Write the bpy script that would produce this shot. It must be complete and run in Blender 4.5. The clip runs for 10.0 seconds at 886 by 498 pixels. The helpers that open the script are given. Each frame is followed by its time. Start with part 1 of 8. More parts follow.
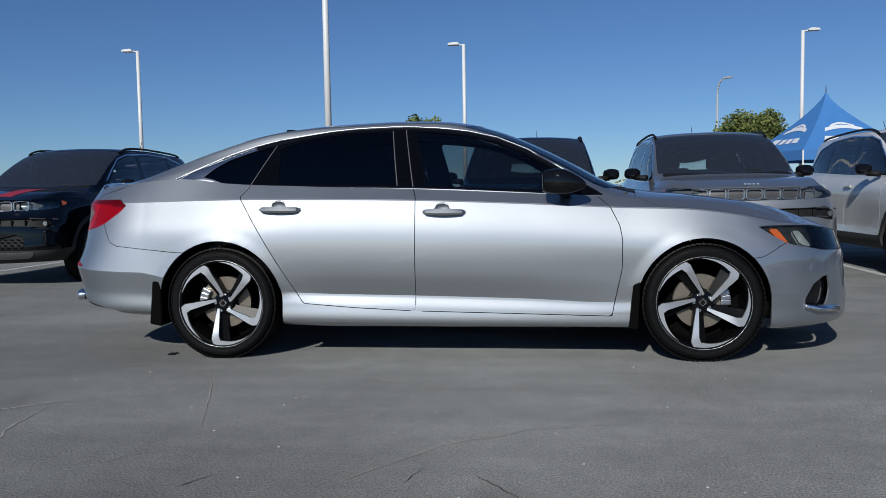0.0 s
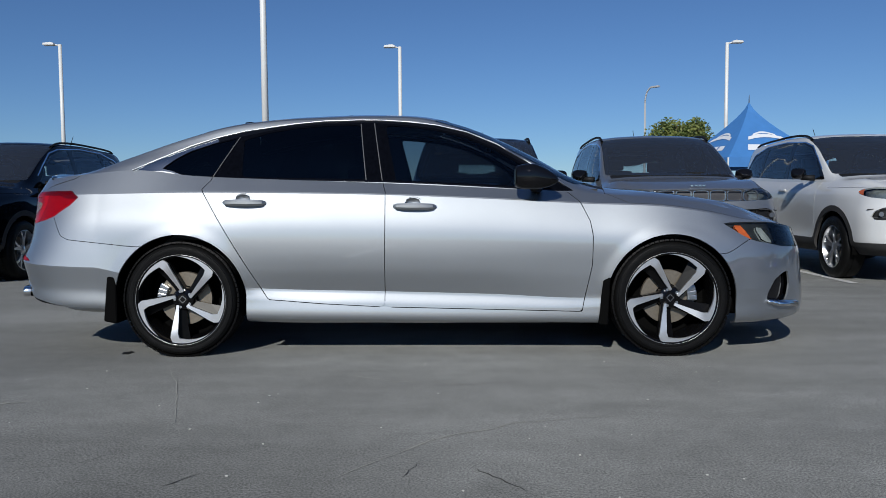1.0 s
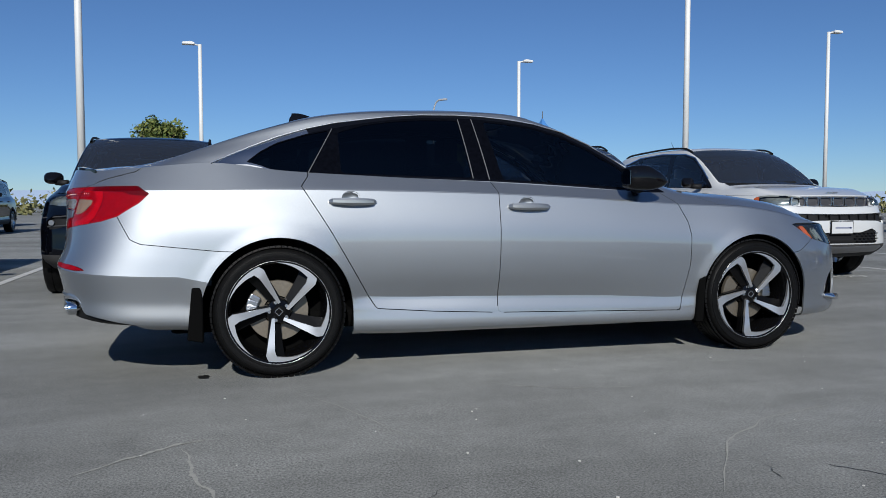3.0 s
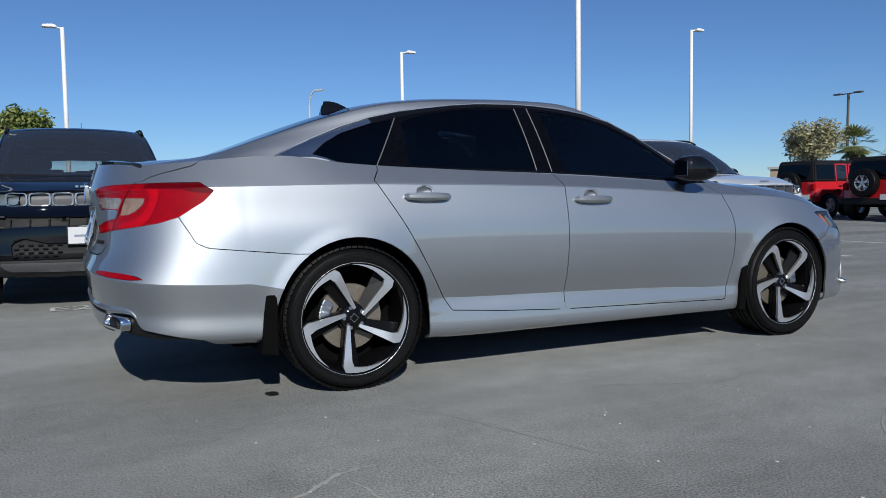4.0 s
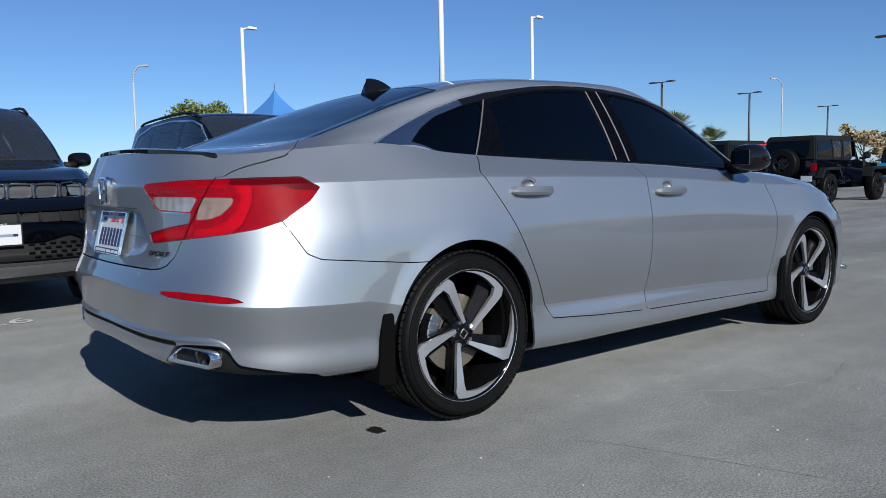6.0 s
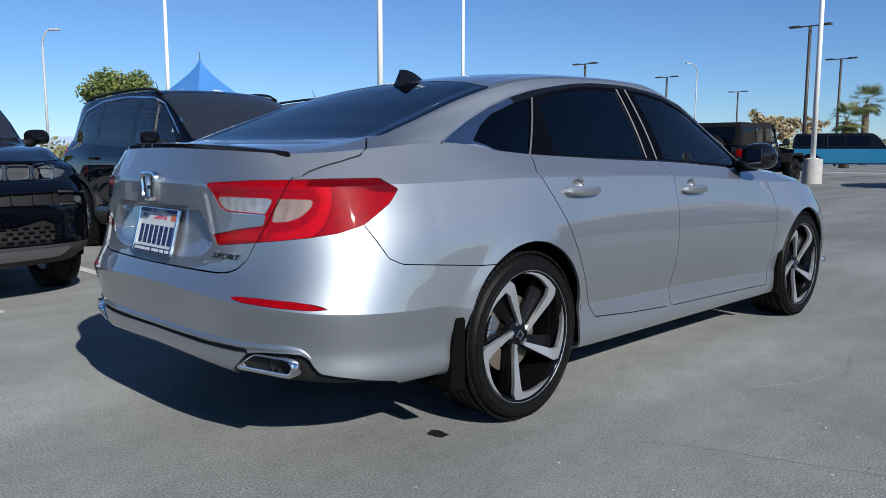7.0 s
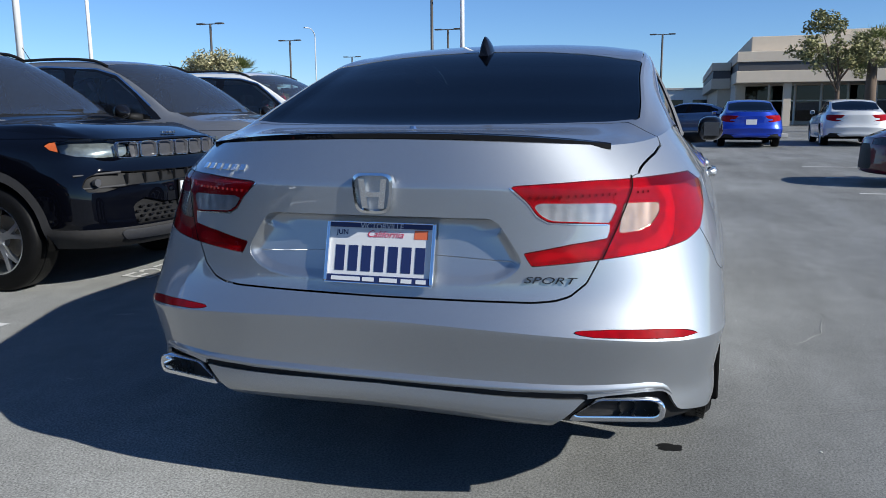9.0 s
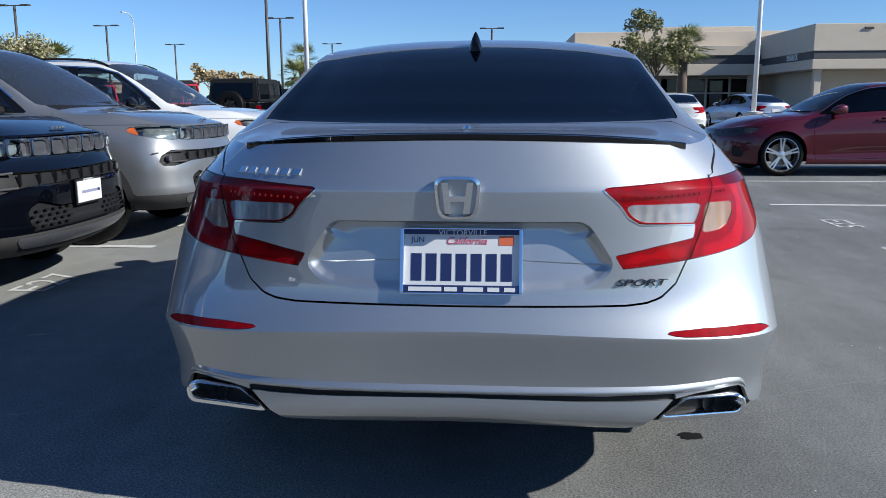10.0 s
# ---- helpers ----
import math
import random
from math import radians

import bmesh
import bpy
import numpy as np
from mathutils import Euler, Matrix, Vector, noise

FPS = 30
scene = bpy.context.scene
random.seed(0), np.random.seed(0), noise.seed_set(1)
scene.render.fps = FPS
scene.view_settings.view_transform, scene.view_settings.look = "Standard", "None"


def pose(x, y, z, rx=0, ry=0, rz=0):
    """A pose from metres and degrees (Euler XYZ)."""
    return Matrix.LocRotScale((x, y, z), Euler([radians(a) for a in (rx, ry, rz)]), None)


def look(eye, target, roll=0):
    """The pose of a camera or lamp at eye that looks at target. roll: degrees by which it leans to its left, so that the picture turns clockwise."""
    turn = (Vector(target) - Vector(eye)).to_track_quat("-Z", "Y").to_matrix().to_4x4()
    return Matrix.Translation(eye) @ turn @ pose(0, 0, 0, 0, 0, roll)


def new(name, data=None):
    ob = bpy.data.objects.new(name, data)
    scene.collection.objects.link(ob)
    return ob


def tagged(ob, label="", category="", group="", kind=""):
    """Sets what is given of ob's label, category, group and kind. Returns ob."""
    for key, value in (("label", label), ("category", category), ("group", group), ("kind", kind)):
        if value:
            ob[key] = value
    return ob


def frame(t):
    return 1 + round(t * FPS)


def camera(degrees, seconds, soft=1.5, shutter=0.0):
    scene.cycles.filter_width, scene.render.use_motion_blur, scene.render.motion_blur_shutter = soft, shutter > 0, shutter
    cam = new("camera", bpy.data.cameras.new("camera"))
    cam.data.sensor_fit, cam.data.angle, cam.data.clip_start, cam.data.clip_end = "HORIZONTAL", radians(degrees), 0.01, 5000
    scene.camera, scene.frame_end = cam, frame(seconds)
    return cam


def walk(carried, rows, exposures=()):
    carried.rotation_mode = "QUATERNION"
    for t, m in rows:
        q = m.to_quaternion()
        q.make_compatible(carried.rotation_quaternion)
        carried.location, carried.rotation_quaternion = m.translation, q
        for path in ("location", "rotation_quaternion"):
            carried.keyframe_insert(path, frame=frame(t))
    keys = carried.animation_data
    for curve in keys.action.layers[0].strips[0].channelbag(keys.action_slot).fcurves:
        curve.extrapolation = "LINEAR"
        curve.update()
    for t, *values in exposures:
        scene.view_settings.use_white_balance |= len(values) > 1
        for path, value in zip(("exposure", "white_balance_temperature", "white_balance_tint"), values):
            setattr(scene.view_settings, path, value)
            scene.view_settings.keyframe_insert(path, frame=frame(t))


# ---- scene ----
cam = camera(58.9, 10.0, 0.85)
PATH = [
    (0, (0.469, -5.427, 0.981), (0.238, -3.446, 0.838), -1.0),
    (0.5, (0.314, -5.413, 0.958), (0.171, -3.423, 0.819), -0.9),
    (1, (0.225, -5.392, 0.926), (0.174, -3.398, 0.792), -0.4),
    (1.5, (-0.195, -5.461, 0.92), (-0.127, -3.466, 0.788), 0.0),
    (2, (-0.666, -5.348, 0.896), (-0.456, -3.362, 0.775), 0.2),
    (2.5, (-1.2, -5.173, 0.882), (-0.822, -3.212, 0.769), 0.2),
    (4, (-2.644, -4.326, 0.902), (-1.764, -2.536, 0.765), -0.8),
    (4.5, (-3.047, -3.994, 0.937), (-2.033, -2.276, 0.785), -1.2),
    (5, (-3.273, -3.621, 0.949), (-2.154, -1.971, 0.786), -1.3),
    (5.5, (-3.391, -3.347, 0.953), (-2.193, -1.755, 0.78), -1.1),
    (5.7, (-3.403, -3.292, 0.961), (-2.18, -1.72, 0.784), -1.2),
    (6.8, (-3.682, -2.94, 1.033), (-2.312, -1.502, 0.795), -0.0),
    (7, (-3.802, -2.808, 1.068), (-2.393, -1.412, 0.816), 0.1),
    (7.5, (-4.039, -2.34, 1.11), (-2.51, -1.083, 0.825), 0.2),
    (8, (-4.252, -1.817, 1.126), (-2.586, -0.756, 0.811), 0.1),
    (8.5, (-4.351, -1.268, 1.134), (-2.562, -0.438, 0.8), -0.2),
    (9, (-4.443, -0.775, 1.144), (-2.557, -0.208, 0.799), -0.4),
    (9.5, (-4.432, -0.398, 1.16), (-2.493, -0.067, 0.802), -0.4),
    (10, (-4.458, -0.113, 1.169), (-2.499, 0.037, 0.8), -0.2),
]
walk(cam, [(t, look(eye, target, roll)) for t, eye, target, roll in PATH],
     [(0.0, -0.16), (2.5, -0.06), (4.5, 0.20), (7.0, 0.46), (8.5, 0.68), (10.0, 0.80)])

# ---- light ----
SUN_FROM = Vector((-0.40, -1.60, 1.0)).normalized()
world = bpy.data.worlds.new("World")
scene.world = world
world.use_nodes = True
wn = world.node_tree.nodes
sky = wn.new("ShaderNodeTexSky")
sky.sky_type = "NISHITA"
sky.sun_disc = False
sky.sun_elevation = math.asin(SUN_FROM.z)
sky.sun_rotation = math.atan2(SUN_FROM.x, SUN_FROM.y)
sky.altitude = 1500
sky.air_density = 1.0
sky.dust_density = 0.0
sky.ozone_density = 5.0
wn["Background"].inputs["Strength"].default_value = 0.066
tint = wn.new("ShaderNodeMix")
tint.data_type, tint.blend_type = "RGBA", "MULTIPLY"
tint.inputs["Factor"].default_value = 1.0
tint.inputs["B"].default_value = (0.79, 0.97, 1.18, 1)
world.node_tree.links.new(sky.outputs["Color"], tint.inputs["A"])
world.node_tree.links.new(tint.outputs["Result"], wn["Background"].inputs["Color"])
sun = new("sun", bpy.data.lights.new("sun", "SUN"))
sun.data.energy = 4.0
sun.data.angle = radians(0.53)
sun.data.color = (1.0, 0.985, 0.93)
sun.matrix_world = look((0, 0, 30), Vector((0, 0, 30)) - SUN_FROM)


# ---- materials ----
def material(name, color=(0.5, 0.5, 0.5), rough=0.5, metal=0.0, coat=0.0, coat_rough=0.03, spec=0.5):
    m = bpy.data.materials.new(name)
    m.use_nodes = True
    b = m.node_tree.nodes["Principled BSDF"]
    b.inputs["Base Color"].default_value = (*color, 1)
    b.inputs["Roughness"].default_value = rough
    b.inputs["Metallic"].default_value = metal
    b.inputs["Coat Weight"].default_value = coat
    b.inputs["Coat Roughness"].default_value = coat_rough
    b.inputs["Specular IOR Level"].default_value = spec
    return m


def varied(m, scale=8.0, amount=0.25, dark=None, bump=0.0, bump_scale=200.0, detail=6.0, rough_var=0.0):
    """Mottle the colour with noise at one scale, and add fine relief at another, in object metres."""
    nt = m.node_tree
    b = nt.nodes["Principled BSDF"]
    base = tuple(b.inputs["Base Color"].default_value)
    co = nt.nodes.new("ShaderNodeTexCoord")
    n = nt.nodes.new("ShaderNodeTexNoise")
    n.inputs["Scale"].default_value = scale
    n.inputs["Detail"].default_value = detail
    nt.links.new(co.outputs["Object"], n.inputs["Vector"])
    mix = nt.nodes.new("ShaderNodeMix")
    mix.data_type = "RGBA"
    low = dark if dark else tuple(c * (1 - amount) for c in base[:3])
    mix.inputs["A"].default_value = (*low, 1)
    mix.inputs["B"].default_value = tuple(min(1, c * (1 + amount)) for c in base[:3]) + (1,)
    nt.links.new(n.outputs["Fac"], mix.inputs["Factor"])
    nt.links.new(mix.outputs["Result"], b.inputs["Base Color"])
    if rough_var:
        r0 = b.inputs["Roughness"].default_value
        mr = nt.nodes.new("ShaderNodeMapRange")
        mr.inputs["To Min"].default_value = max(0, r0 - rough_var)
        mr.inputs["To Max"].default_value = r0 + rough_var
        nt.links.new(n.outputs["Fac"], mr.inputs["Value"])
        nt.links.new(mr.outputs["Result"], b.inputs["Roughness"])
    if bump:
        n2 = nt.nodes.new("ShaderNodeTexNoise")
        n2.inputs["Scale"].default_value = bump_scale
        n2.inputs["Detail"].default_value = 4
        nt.links.new(co.outputs["Object"], n2.inputs["Vector"])
        bp = nt.nodes.new("ShaderNodeBump")
        bp.inputs["Strength"].default_value = bump
        bp.inputs["Distance"].default_value = 0.01
        nt.links.new(n2.outputs["Fac"], bp.inputs["Height"])
        nt.links.new(bp.outputs["Normal"], b.inputs["Normal"])
    return m


def flake_paint(name, color, rough, metal, coat=1.0, flake=0.06, spec=0.5, coat_ior=1.5):
    """Metallic car paint: a rough metal base with fine flakes under a smooth clear coat."""
    m = material(name, color, rough, metal, coat, 0.02, spec)
    nt = m.node_tree
    b = nt.nodes["Principled BSDF"]
    co = nt.nodes.new("ShaderNodeTexCoord")
    b.inputs["Coat IOR"].default_value = coat_ior
    vo = nt.nodes.new("ShaderNodeTexVoronoi")
    vo.inputs["Scale"].default_value = 900
    nt.links.new(co.outputs["Object"], vo.inputs["Vector"])
    hs = nt.nodes.new("ShaderNodeMix")
    hs.data_type = "RGBA"
    hs.inputs["A"].default_value = (*[c * (1 - flake) for c in color], 1)
    hs.inputs["B"].default_value = (*[min(1, c * (1 + flake)) for c in color], 1)
    nt.links.new(vo.outputs["Color"], hs.inputs["Factor"])
    no = nt.nodes.new("ShaderNodeTexNoise")
    no.inputs["Scale"].default_value = 5
    no.inputs["Detail"].default_value = 3
    nt.links.new(co.outputs["Object"], no.inputs["Vector"])
    mr = nt.nodes.new("ShaderNodeMapRange")
    mr.inputs["To Min"].default_value = rough - 0.02
    mr.inputs["To Max"].default_value = rough + 0.02
    nt.links.new(no.outputs["Fac"], mr.inputs["Value"])
    nt.links.new(mr.outputs["Result"], b.inputs["Roughness"])
    nt.links.new(hs.outputs["Result"], b.inputs["Base Color"])
    return m


MIRROR = material("mirror_silvering", (0.20, 0.21, 0.23), 0.03, 1.0)


def tinted_glass(name, tint, gloss_rough=0.0, ior=1.5, dust=0.0):
    """Thin glass: see-through with a tint, a mirror gloss by Fresnel and a pale film of dust and painted sky sheen."""
    m = bpy.data.materials.new(name)
    m.use_nodes = True
    nt = m.node_tree
    nt.nodes.clear()
    out = nt.nodes.new("ShaderNodeOutputMaterial")
    tr = nt.nodes.new("ShaderNodeBsdfTransparent")
    tr.inputs["Color"].default_value = (*tint, 1)
    gl = nt.nodes.new("ShaderNodeBsdfGlossy")
    gl.inputs["Roughness"].default_value = gloss_rough
    fr = nt.nodes.new("ShaderNodeFresnel")
    fr.inputs["IOR"].default_value = ior
    mx = nt.nodes.new("ShaderNodeMixShader")
    nt.links.new(fr.outputs["Fac"], mx.inputs["Fac"])
    nt.links.new(tr.outputs["BSDF"], mx.inputs[1])
    nt.links.new(gl.outputs["BSDF"], mx.inputs[2])
    film = nt.nodes.new("ShaderNodeBsdfDiffuse")
    film.inputs["Color"].default_value = (0.55, 0.60, 0.66, 1)
    veiled = nt.nodes.new("ShaderNodeMixShader")
    veiled.inputs["Fac"].default_value = dust
    nt.links.new(mx.outputs["Shader"], veiled.inputs[1])
    nt.links.new(film.outputs["BSDF"], veiled.inputs[2])
    nt.links.new(veiled.outputs["Shader"], out.inputs["Surface"])
    return m


SILVER = flake_paint("silver_metallic_paint", (0.372, 0.392, 0.412), 0.53, 0.94, 1.0, 0.12, coat_ior=2.2)
PILLAR_BLACK = varied(material("dusty_pillar_black", (0.0028, 0.0034, 0.0058), 0.5, spec=0.0), 55, 0.75)
TRIM_BRIGHT = material("bright_window_trim", (0.74, 0.75, 0.77), 0.40, 1.0)
GRILLE_BRIGHT = material("bright_grille_chrome", (0.62, 0.63, 0.65), 0.2, 1.0)
GLOSS_BLACK = material("gloss_black_plastic", (0.005, 0.005, 0.006), 0.03, 0, 0, spec=0.4)
MATT_BLACK = varied(material("matt_black_plastic", (0.010, 0.010, 0.0105), 0.6, spec=0.25), 30, 0.3, bump=0.1, bump_scale=600)
# near-black plastic; shade inside wells, outlets and underbodies is put into its colour
SHADOW_LINER = material("shadow_black", (0.004, 0.004, 0.004), 0.9, spec=0.03)
CHROME = material("chrome", (0.86, 0.87, 0.88), 0.13, 1.0)
SATIN = material("satin_metal", (0.55, 0.56, 0.58), 0.3, 1.0)
MACHINED = varied(material("machined_alloy", (0.66, 0.665, 0.68), 0.38, 0.85), 40, 0.06)
RIM_DULL = material("black_alloy_flank", (0.004, 0.004, 0.0045), 0.35, 0, 0.0, spec=0.15)
RIM_BLACK = material("gloss_black_alloy", (0.004, 0.004, 0.0045), 0.06, 0, 0.0, spec=0.35)
RUBBER = varied(material("tyre_rubber", (0.006, 0.006, 0.0062), 0.42, spec=0.12), 25, 0.35, bump=0.2, bump_scale=300)
STEEL = varied(material("brake_steel", (0.23, 0.20, 0.16), 0.45, 0.7), 60, 0.25)


def lens(name, color, amount=0.3):
    """Moulded lamp lens: deep colour under a softly polished cover."""
    return varied(material(name, color, 0.35, 0, 0.22, 0.02, spec=0.03), 45, amount)


RED_LENS = lens("red_lens", (0.25, 0.0008, 0.004), 0.5)
RED_GUIDE = lens("bright_red_light_guide", (0.40, 0.0012, 0.006), 0.35)
RED_LED = material("red_light_bars", (0.16, 0.003, 0.005), 0.15, 0, 0.6)
DARK_RED = lens("dark_red_lens", (0.095, 0.0004, 0.002))
CLEAR_LENS = varied(material("clear_lens", (0.62, 0.62, 0.60), 0.1, 0.3, 1.0), 60, 0.25)
AMBER = varied(material("amber_lens", (0.50, 0.10, 0.02), 0.1, 0, 1.0), 50, 0.4)
LENS_COVER = tinted_glass("clear_lens_cover", (0.97, 0.95, 0.95), 0.0, 1.35)
DARK_GLASS = tinted_glass("privacy_glass", (0.045, 0.05, 0.055))
FRONT_GLASS = tinted_glass("tinted_front_glass", (0.40, 0.44, 0.46), 0.0, 1.6)
CLEAR_GLASS = tinted_glass("clear_glass", (0.75, 0.80, 0.78))
SEAT_CLOTH = varied(material("black_seat_cloth", (0.03, 0.03, 0.032), 0.9), 40, 0.3)
CABIN_GREY = varied(material("grey_cabin_cloth", (0.12, 0.12, 0.125), 0.85), 40, 0.3)
PALE_TRIM = varied(material("pale_cabin_trim", (0.35, 0.33, 0.31), 0.8), 20, 0.2)
WHITE_PAINT_LINE = varied(material("worn_white_line_paint", (0.66, 0.66, 0.64), 0.8), 9, 0.2, dark=(0.30, 0.30, 0.30), bump=0.3, bump_scale=150)
PLATE_WHITE = material("plate_white", (0.60, 0.61, 0.62), 0.45)
PLATE_BLUE = material("plate_navy", (0.012, 0.022, 0.09), 0.4)


# ---- mesh helpers ----
def link_mesh(name, verts, faces, mat, parent=None, label="", smooth=True, mats=None, face_mats=None, crease=None):
    me = bpy.data.meshes.new(name)
    me.from_pydata([tuple(v) for v in verts], [], faces)
    for m in (mats or [mat]):
        me.materials.append(m)
    if face_mats is not None:
        me.polygons.foreach_set("material_index", face_mats)
    me.polygons.foreach_set("use_smooth", [smooth] * len(me.polygons))
    me.update()
    if crease:
        bm = bmesh.new()
        bm.from_mesh(me)
        for e in bm.edges:
            if len(e.link_faces) == 2 and e.calc_face_angle(0) > radians(crease):
                e.smooth = False
        bm.to_mesh(me)
        bm.free()
    ob = new(name, me)
    if parent:
        ob.parent = parent
    if label:
        tagged(ob, label)
    return ob


def part(name, bm, mat, parent, label="", smooth=False, angle=None):
    """Link a bmesh as one mesh object under a thing or part, in the thing's own axes."""
    me = bpy.data.meshes.new(name)
    bmesh.ops.recalc_face_normals(bm, faces=bm.faces)
    if angle:
        for f in bm.faces:
            f.smooth = True
        for e in bm.edges:
            if len(e.link_faces) == 2 and e.calc_face_angle(0) > radians(angle):
                e.smooth = False
    elif smooth:
        for f in bm.faces:
            f.smooth = True
    bm.to_mesh(me)
    bm.free()
    me.materials.append(mat)
    ob = new(name, me)
    if parent:
        ob.parent = parent
    if label:
        tagged(ob, label)
    return ob


def thing(name, label, category, m=None, group="", kind=""):
    ob = new(name)
    ob.empty_display_size = 0.1
    tagged(ob, label, category, group, kind)
    if m is not None:
        ob.matrix_world = m
    return ob


def box(bm, cx, cy, cz, sx, sy, sz, bevel=0.0, m=None, seg=2):
    r = bmesh.ops.create_cube(bm, size=1.0, matrix=(m or Matrix()) @ Matrix.Translation((cx, cy, cz)) @ Matrix.Diagonal((sx, sy, sz, 1)))
    if bevel:
        es = list({e for v in r["verts"] for e in v.link_edges})
        bmesh.ops.bevel(bm, geom=es, offset=bevel, segments=seg, affect="EDGES", profile=0.6)
    return bm


def box_bm(cx, cy, cz, sx, sy, sz, bevel=0.0, m=None):
    return box(bmesh.new(), cx, cy, cz, sx, sy, sz, bevel, m)


def rod(bm, p, q, r0, r1=None, seg=12, caps=True):
    """A tapered round bar from p to q."""
    p, q = Vector(p), Vector(q)
    r1 = r0 if r1 is None else r1
    turn = (q - p).to_track_quat("Z", "Y").to_matrix().to_4x4()
    bmesh.ops.create_cone(bm, cap_ends=caps, segments=seg, radius1=r0, radius2=r1, depth=(q - p).length,
                          matrix=Matrix.Translation((p + q) / 2) @ turn)
    return bm


def lathe(profile, seg=48, close=False):
    """Turn (radius, height) pairs round the y axis; heights run along -y to +y."""
    bm = bmesh.new()
    rings = []
    for r, h in profile:
        rings.append([bm.verts.new((r * math.cos(2 * math.pi * i / seg), h, r * math.sin(2 * math.pi * i / seg))) for i in range(seg)])
    pairs = list(zip(rings, rings[1:])) + ([(rings[-1], rings[0])] if close else [])
    for a, b in pairs:
        for i in range(seg):
            bm.faces.new((a[i], a[(i + 1) % seg], b[(i + 1) % seg], b[i]))
    return bm


def slab(bm, pts, y0, y1, m=None):
    """A prism with the outline pts in x and z, between y0 and y1."""
    m = m or Matrix()
    a = [bm.verts.new(m @ Vector((x, y0, z))) for x, z in pts]
    b = [bm.verts.new(m @ Vector((x, y1, z))) for x, z in pts]
    bm.faces.new(a)
    bm.faces.new(b[::-1])
    n = len(pts)
    for i in range(n):
        bm.faces.new((a[i], b[i], b[(i + 1) % n], a[(i + 1) % n]))
    return bm


def plate(bm, pts, x0, x1, m=None):
    """A prism with the outline pts in y and z, between x0 and x1."""
    turn = Matrix(((0, 1, 0, 0), (1, 0, 0, 0), (0, 0, 1, 0), (0, 0, 0, 1)))
    return slab(bm, pts, x0, x1, (m or Matrix()) @ turn)


def text_mesh(s, size, mat, parent, name, m, depth=0.0008, shear=0.0):
    cu = bpy.data.curves.new(name, "FONT")
    cu.body, cu.size, cu.align_x, cu.align_y, cu.extrude, cu.shear = s, size, "CENTER", "CENTER", depth, shear
    cu.resolution_u = 3
    tmp = bpy.data.objects.new(name, cu)
    scene.collection.objects.link(tmp)
    dg = bpy.context.evaluated_depsgraph_get()
    me = bpy.data.meshes.new_from_object(tmp.evaluated_get(dg))
    bpy.data.objects.remove(tmp)
    me.materials.clear()
    me.materials.append(mat)
    ob = new(name, me)
    ob.parent = parent
    ob.matrix_local = m
    return ob


# ---- car bodies: a shell through feature lines, cut into panels ----
def curve(*pairs):
    """A smooth function through (x, y) pairs, flat beyond the ends."""
    xs = np.array([p[0] for p in pairs], float)
    ys = np.array([p[1] for p in pairs], float)
    d = np.diff(ys) / np.diff(xs)
    t = np.zeros(len(xs))
    t[1:-1] = (d[:-1] * np.diff(xs)[1:] + d[1:] * np.diff(xs)[:-1]) / (xs[2:] - xs[:-2])
    t[0], t[-1] = d[0], d[-1]

    def f(x):
        x = np.clip(np.asarray(x, float), xs[0], xs[-1])
        i = np.clip(np.searchsorted(xs, x) - 1, 0, len(xs) - 2)
        h = xs[i + 1] - xs[i]
        s = (x - xs[i]) / h
        return (ys[i] * (1 + 2 * s) * (1 - s) ** 2 + t[i] * h * s * (1 - s) ** 2
                + ys[i + 1] * s * s * (3 - 2 * s) + t[i + 1] * h * s * s * (s - 1))
    return f


def catmull(ctrl, subs, sharp=()):
    """Rows between control rows (K, N, 3); subs: how many steps in each interval. Gives rows and their parameter."""
    K = len(ctrl)
    rows, par = [], []
    for k in range(K - 1):
        p1, p2 = ctrl[k], ctrl[k + 1]
        h = np.linalg.norm(p2 - p1, axis=1)[:, None] + 1e-6
        if k > 0 and k not in sharp:
            h0 = np.linalg.norm(p1 - ctrl[k - 1], axis=1)[:, None] + 1e-6
            m1 = ((p1 - ctrl[k - 1]) / h0 * h + (p2 - p1) / h * h0) / (h0 + h)
        else:
            m1 = (p2 - p1) / h
        if k < K - 2 and k + 1 not in sharp:
            h2 = np.linalg.norm(ctrl[k + 2] - p2, axis=1)[:, None] + 1e-6
            m2 = ((p2 - p1) / h * h2 + (ctrl[k + 2] - p2) / h2 * h) / (h + h2)
        else:
            m2 = (p2 - p1) / h
        for j in range(subs[k]):
            s = j / subs[k]
            rows.append(p1 * (1 + 2 * s) * (1 - s) ** 2 + m1 * h * s * (1 - s) ** 2 + p2 * s * s * (3 - 2 * s) + m2 * h * s * s * (s - 1))
            par.append(k + s)
    rows.append(ctrl[-1])
    par.append(K - 1.0)
    return np.array(rows), np.array(par)


def cap(side_y, side_z, xc, xe, ze, n, m, count):
    """A feature line round a car's end: from the flank at xc to the middle of the end at xe."""
    th = np.linspace(0, math.pi / 2, 400)
    x = xc + (xe - xc) * np.sin(th) ** (2 / n)
    y = side_y(x) * np.cos(th) ** (2 / m)
    y[-1] = 0
    L = np.concatenate(([0], np.cumsum(np.hypot(np.diff(x), np.diff(y)))))
    w = np.linspace(0, 1, count + 1) * L[-1]
    x2, y2 = np.interp(w, L, x), np.interp(w, L, y)
    g = np.linspace(0, 1, count + 1)
    z0 = side_z(np.array([xc]))[0]
    zz = side_z(x2)
    z2 = zz + (ze - zz) * (g * g * (3 - 2 * g)) if side_z(np.array([xc - 0.1]))[0] != z0 else z0 + (ze - z0) * (g * g * (3 - 2 * g))
    return np.stack([x2, y2, z2], 1)


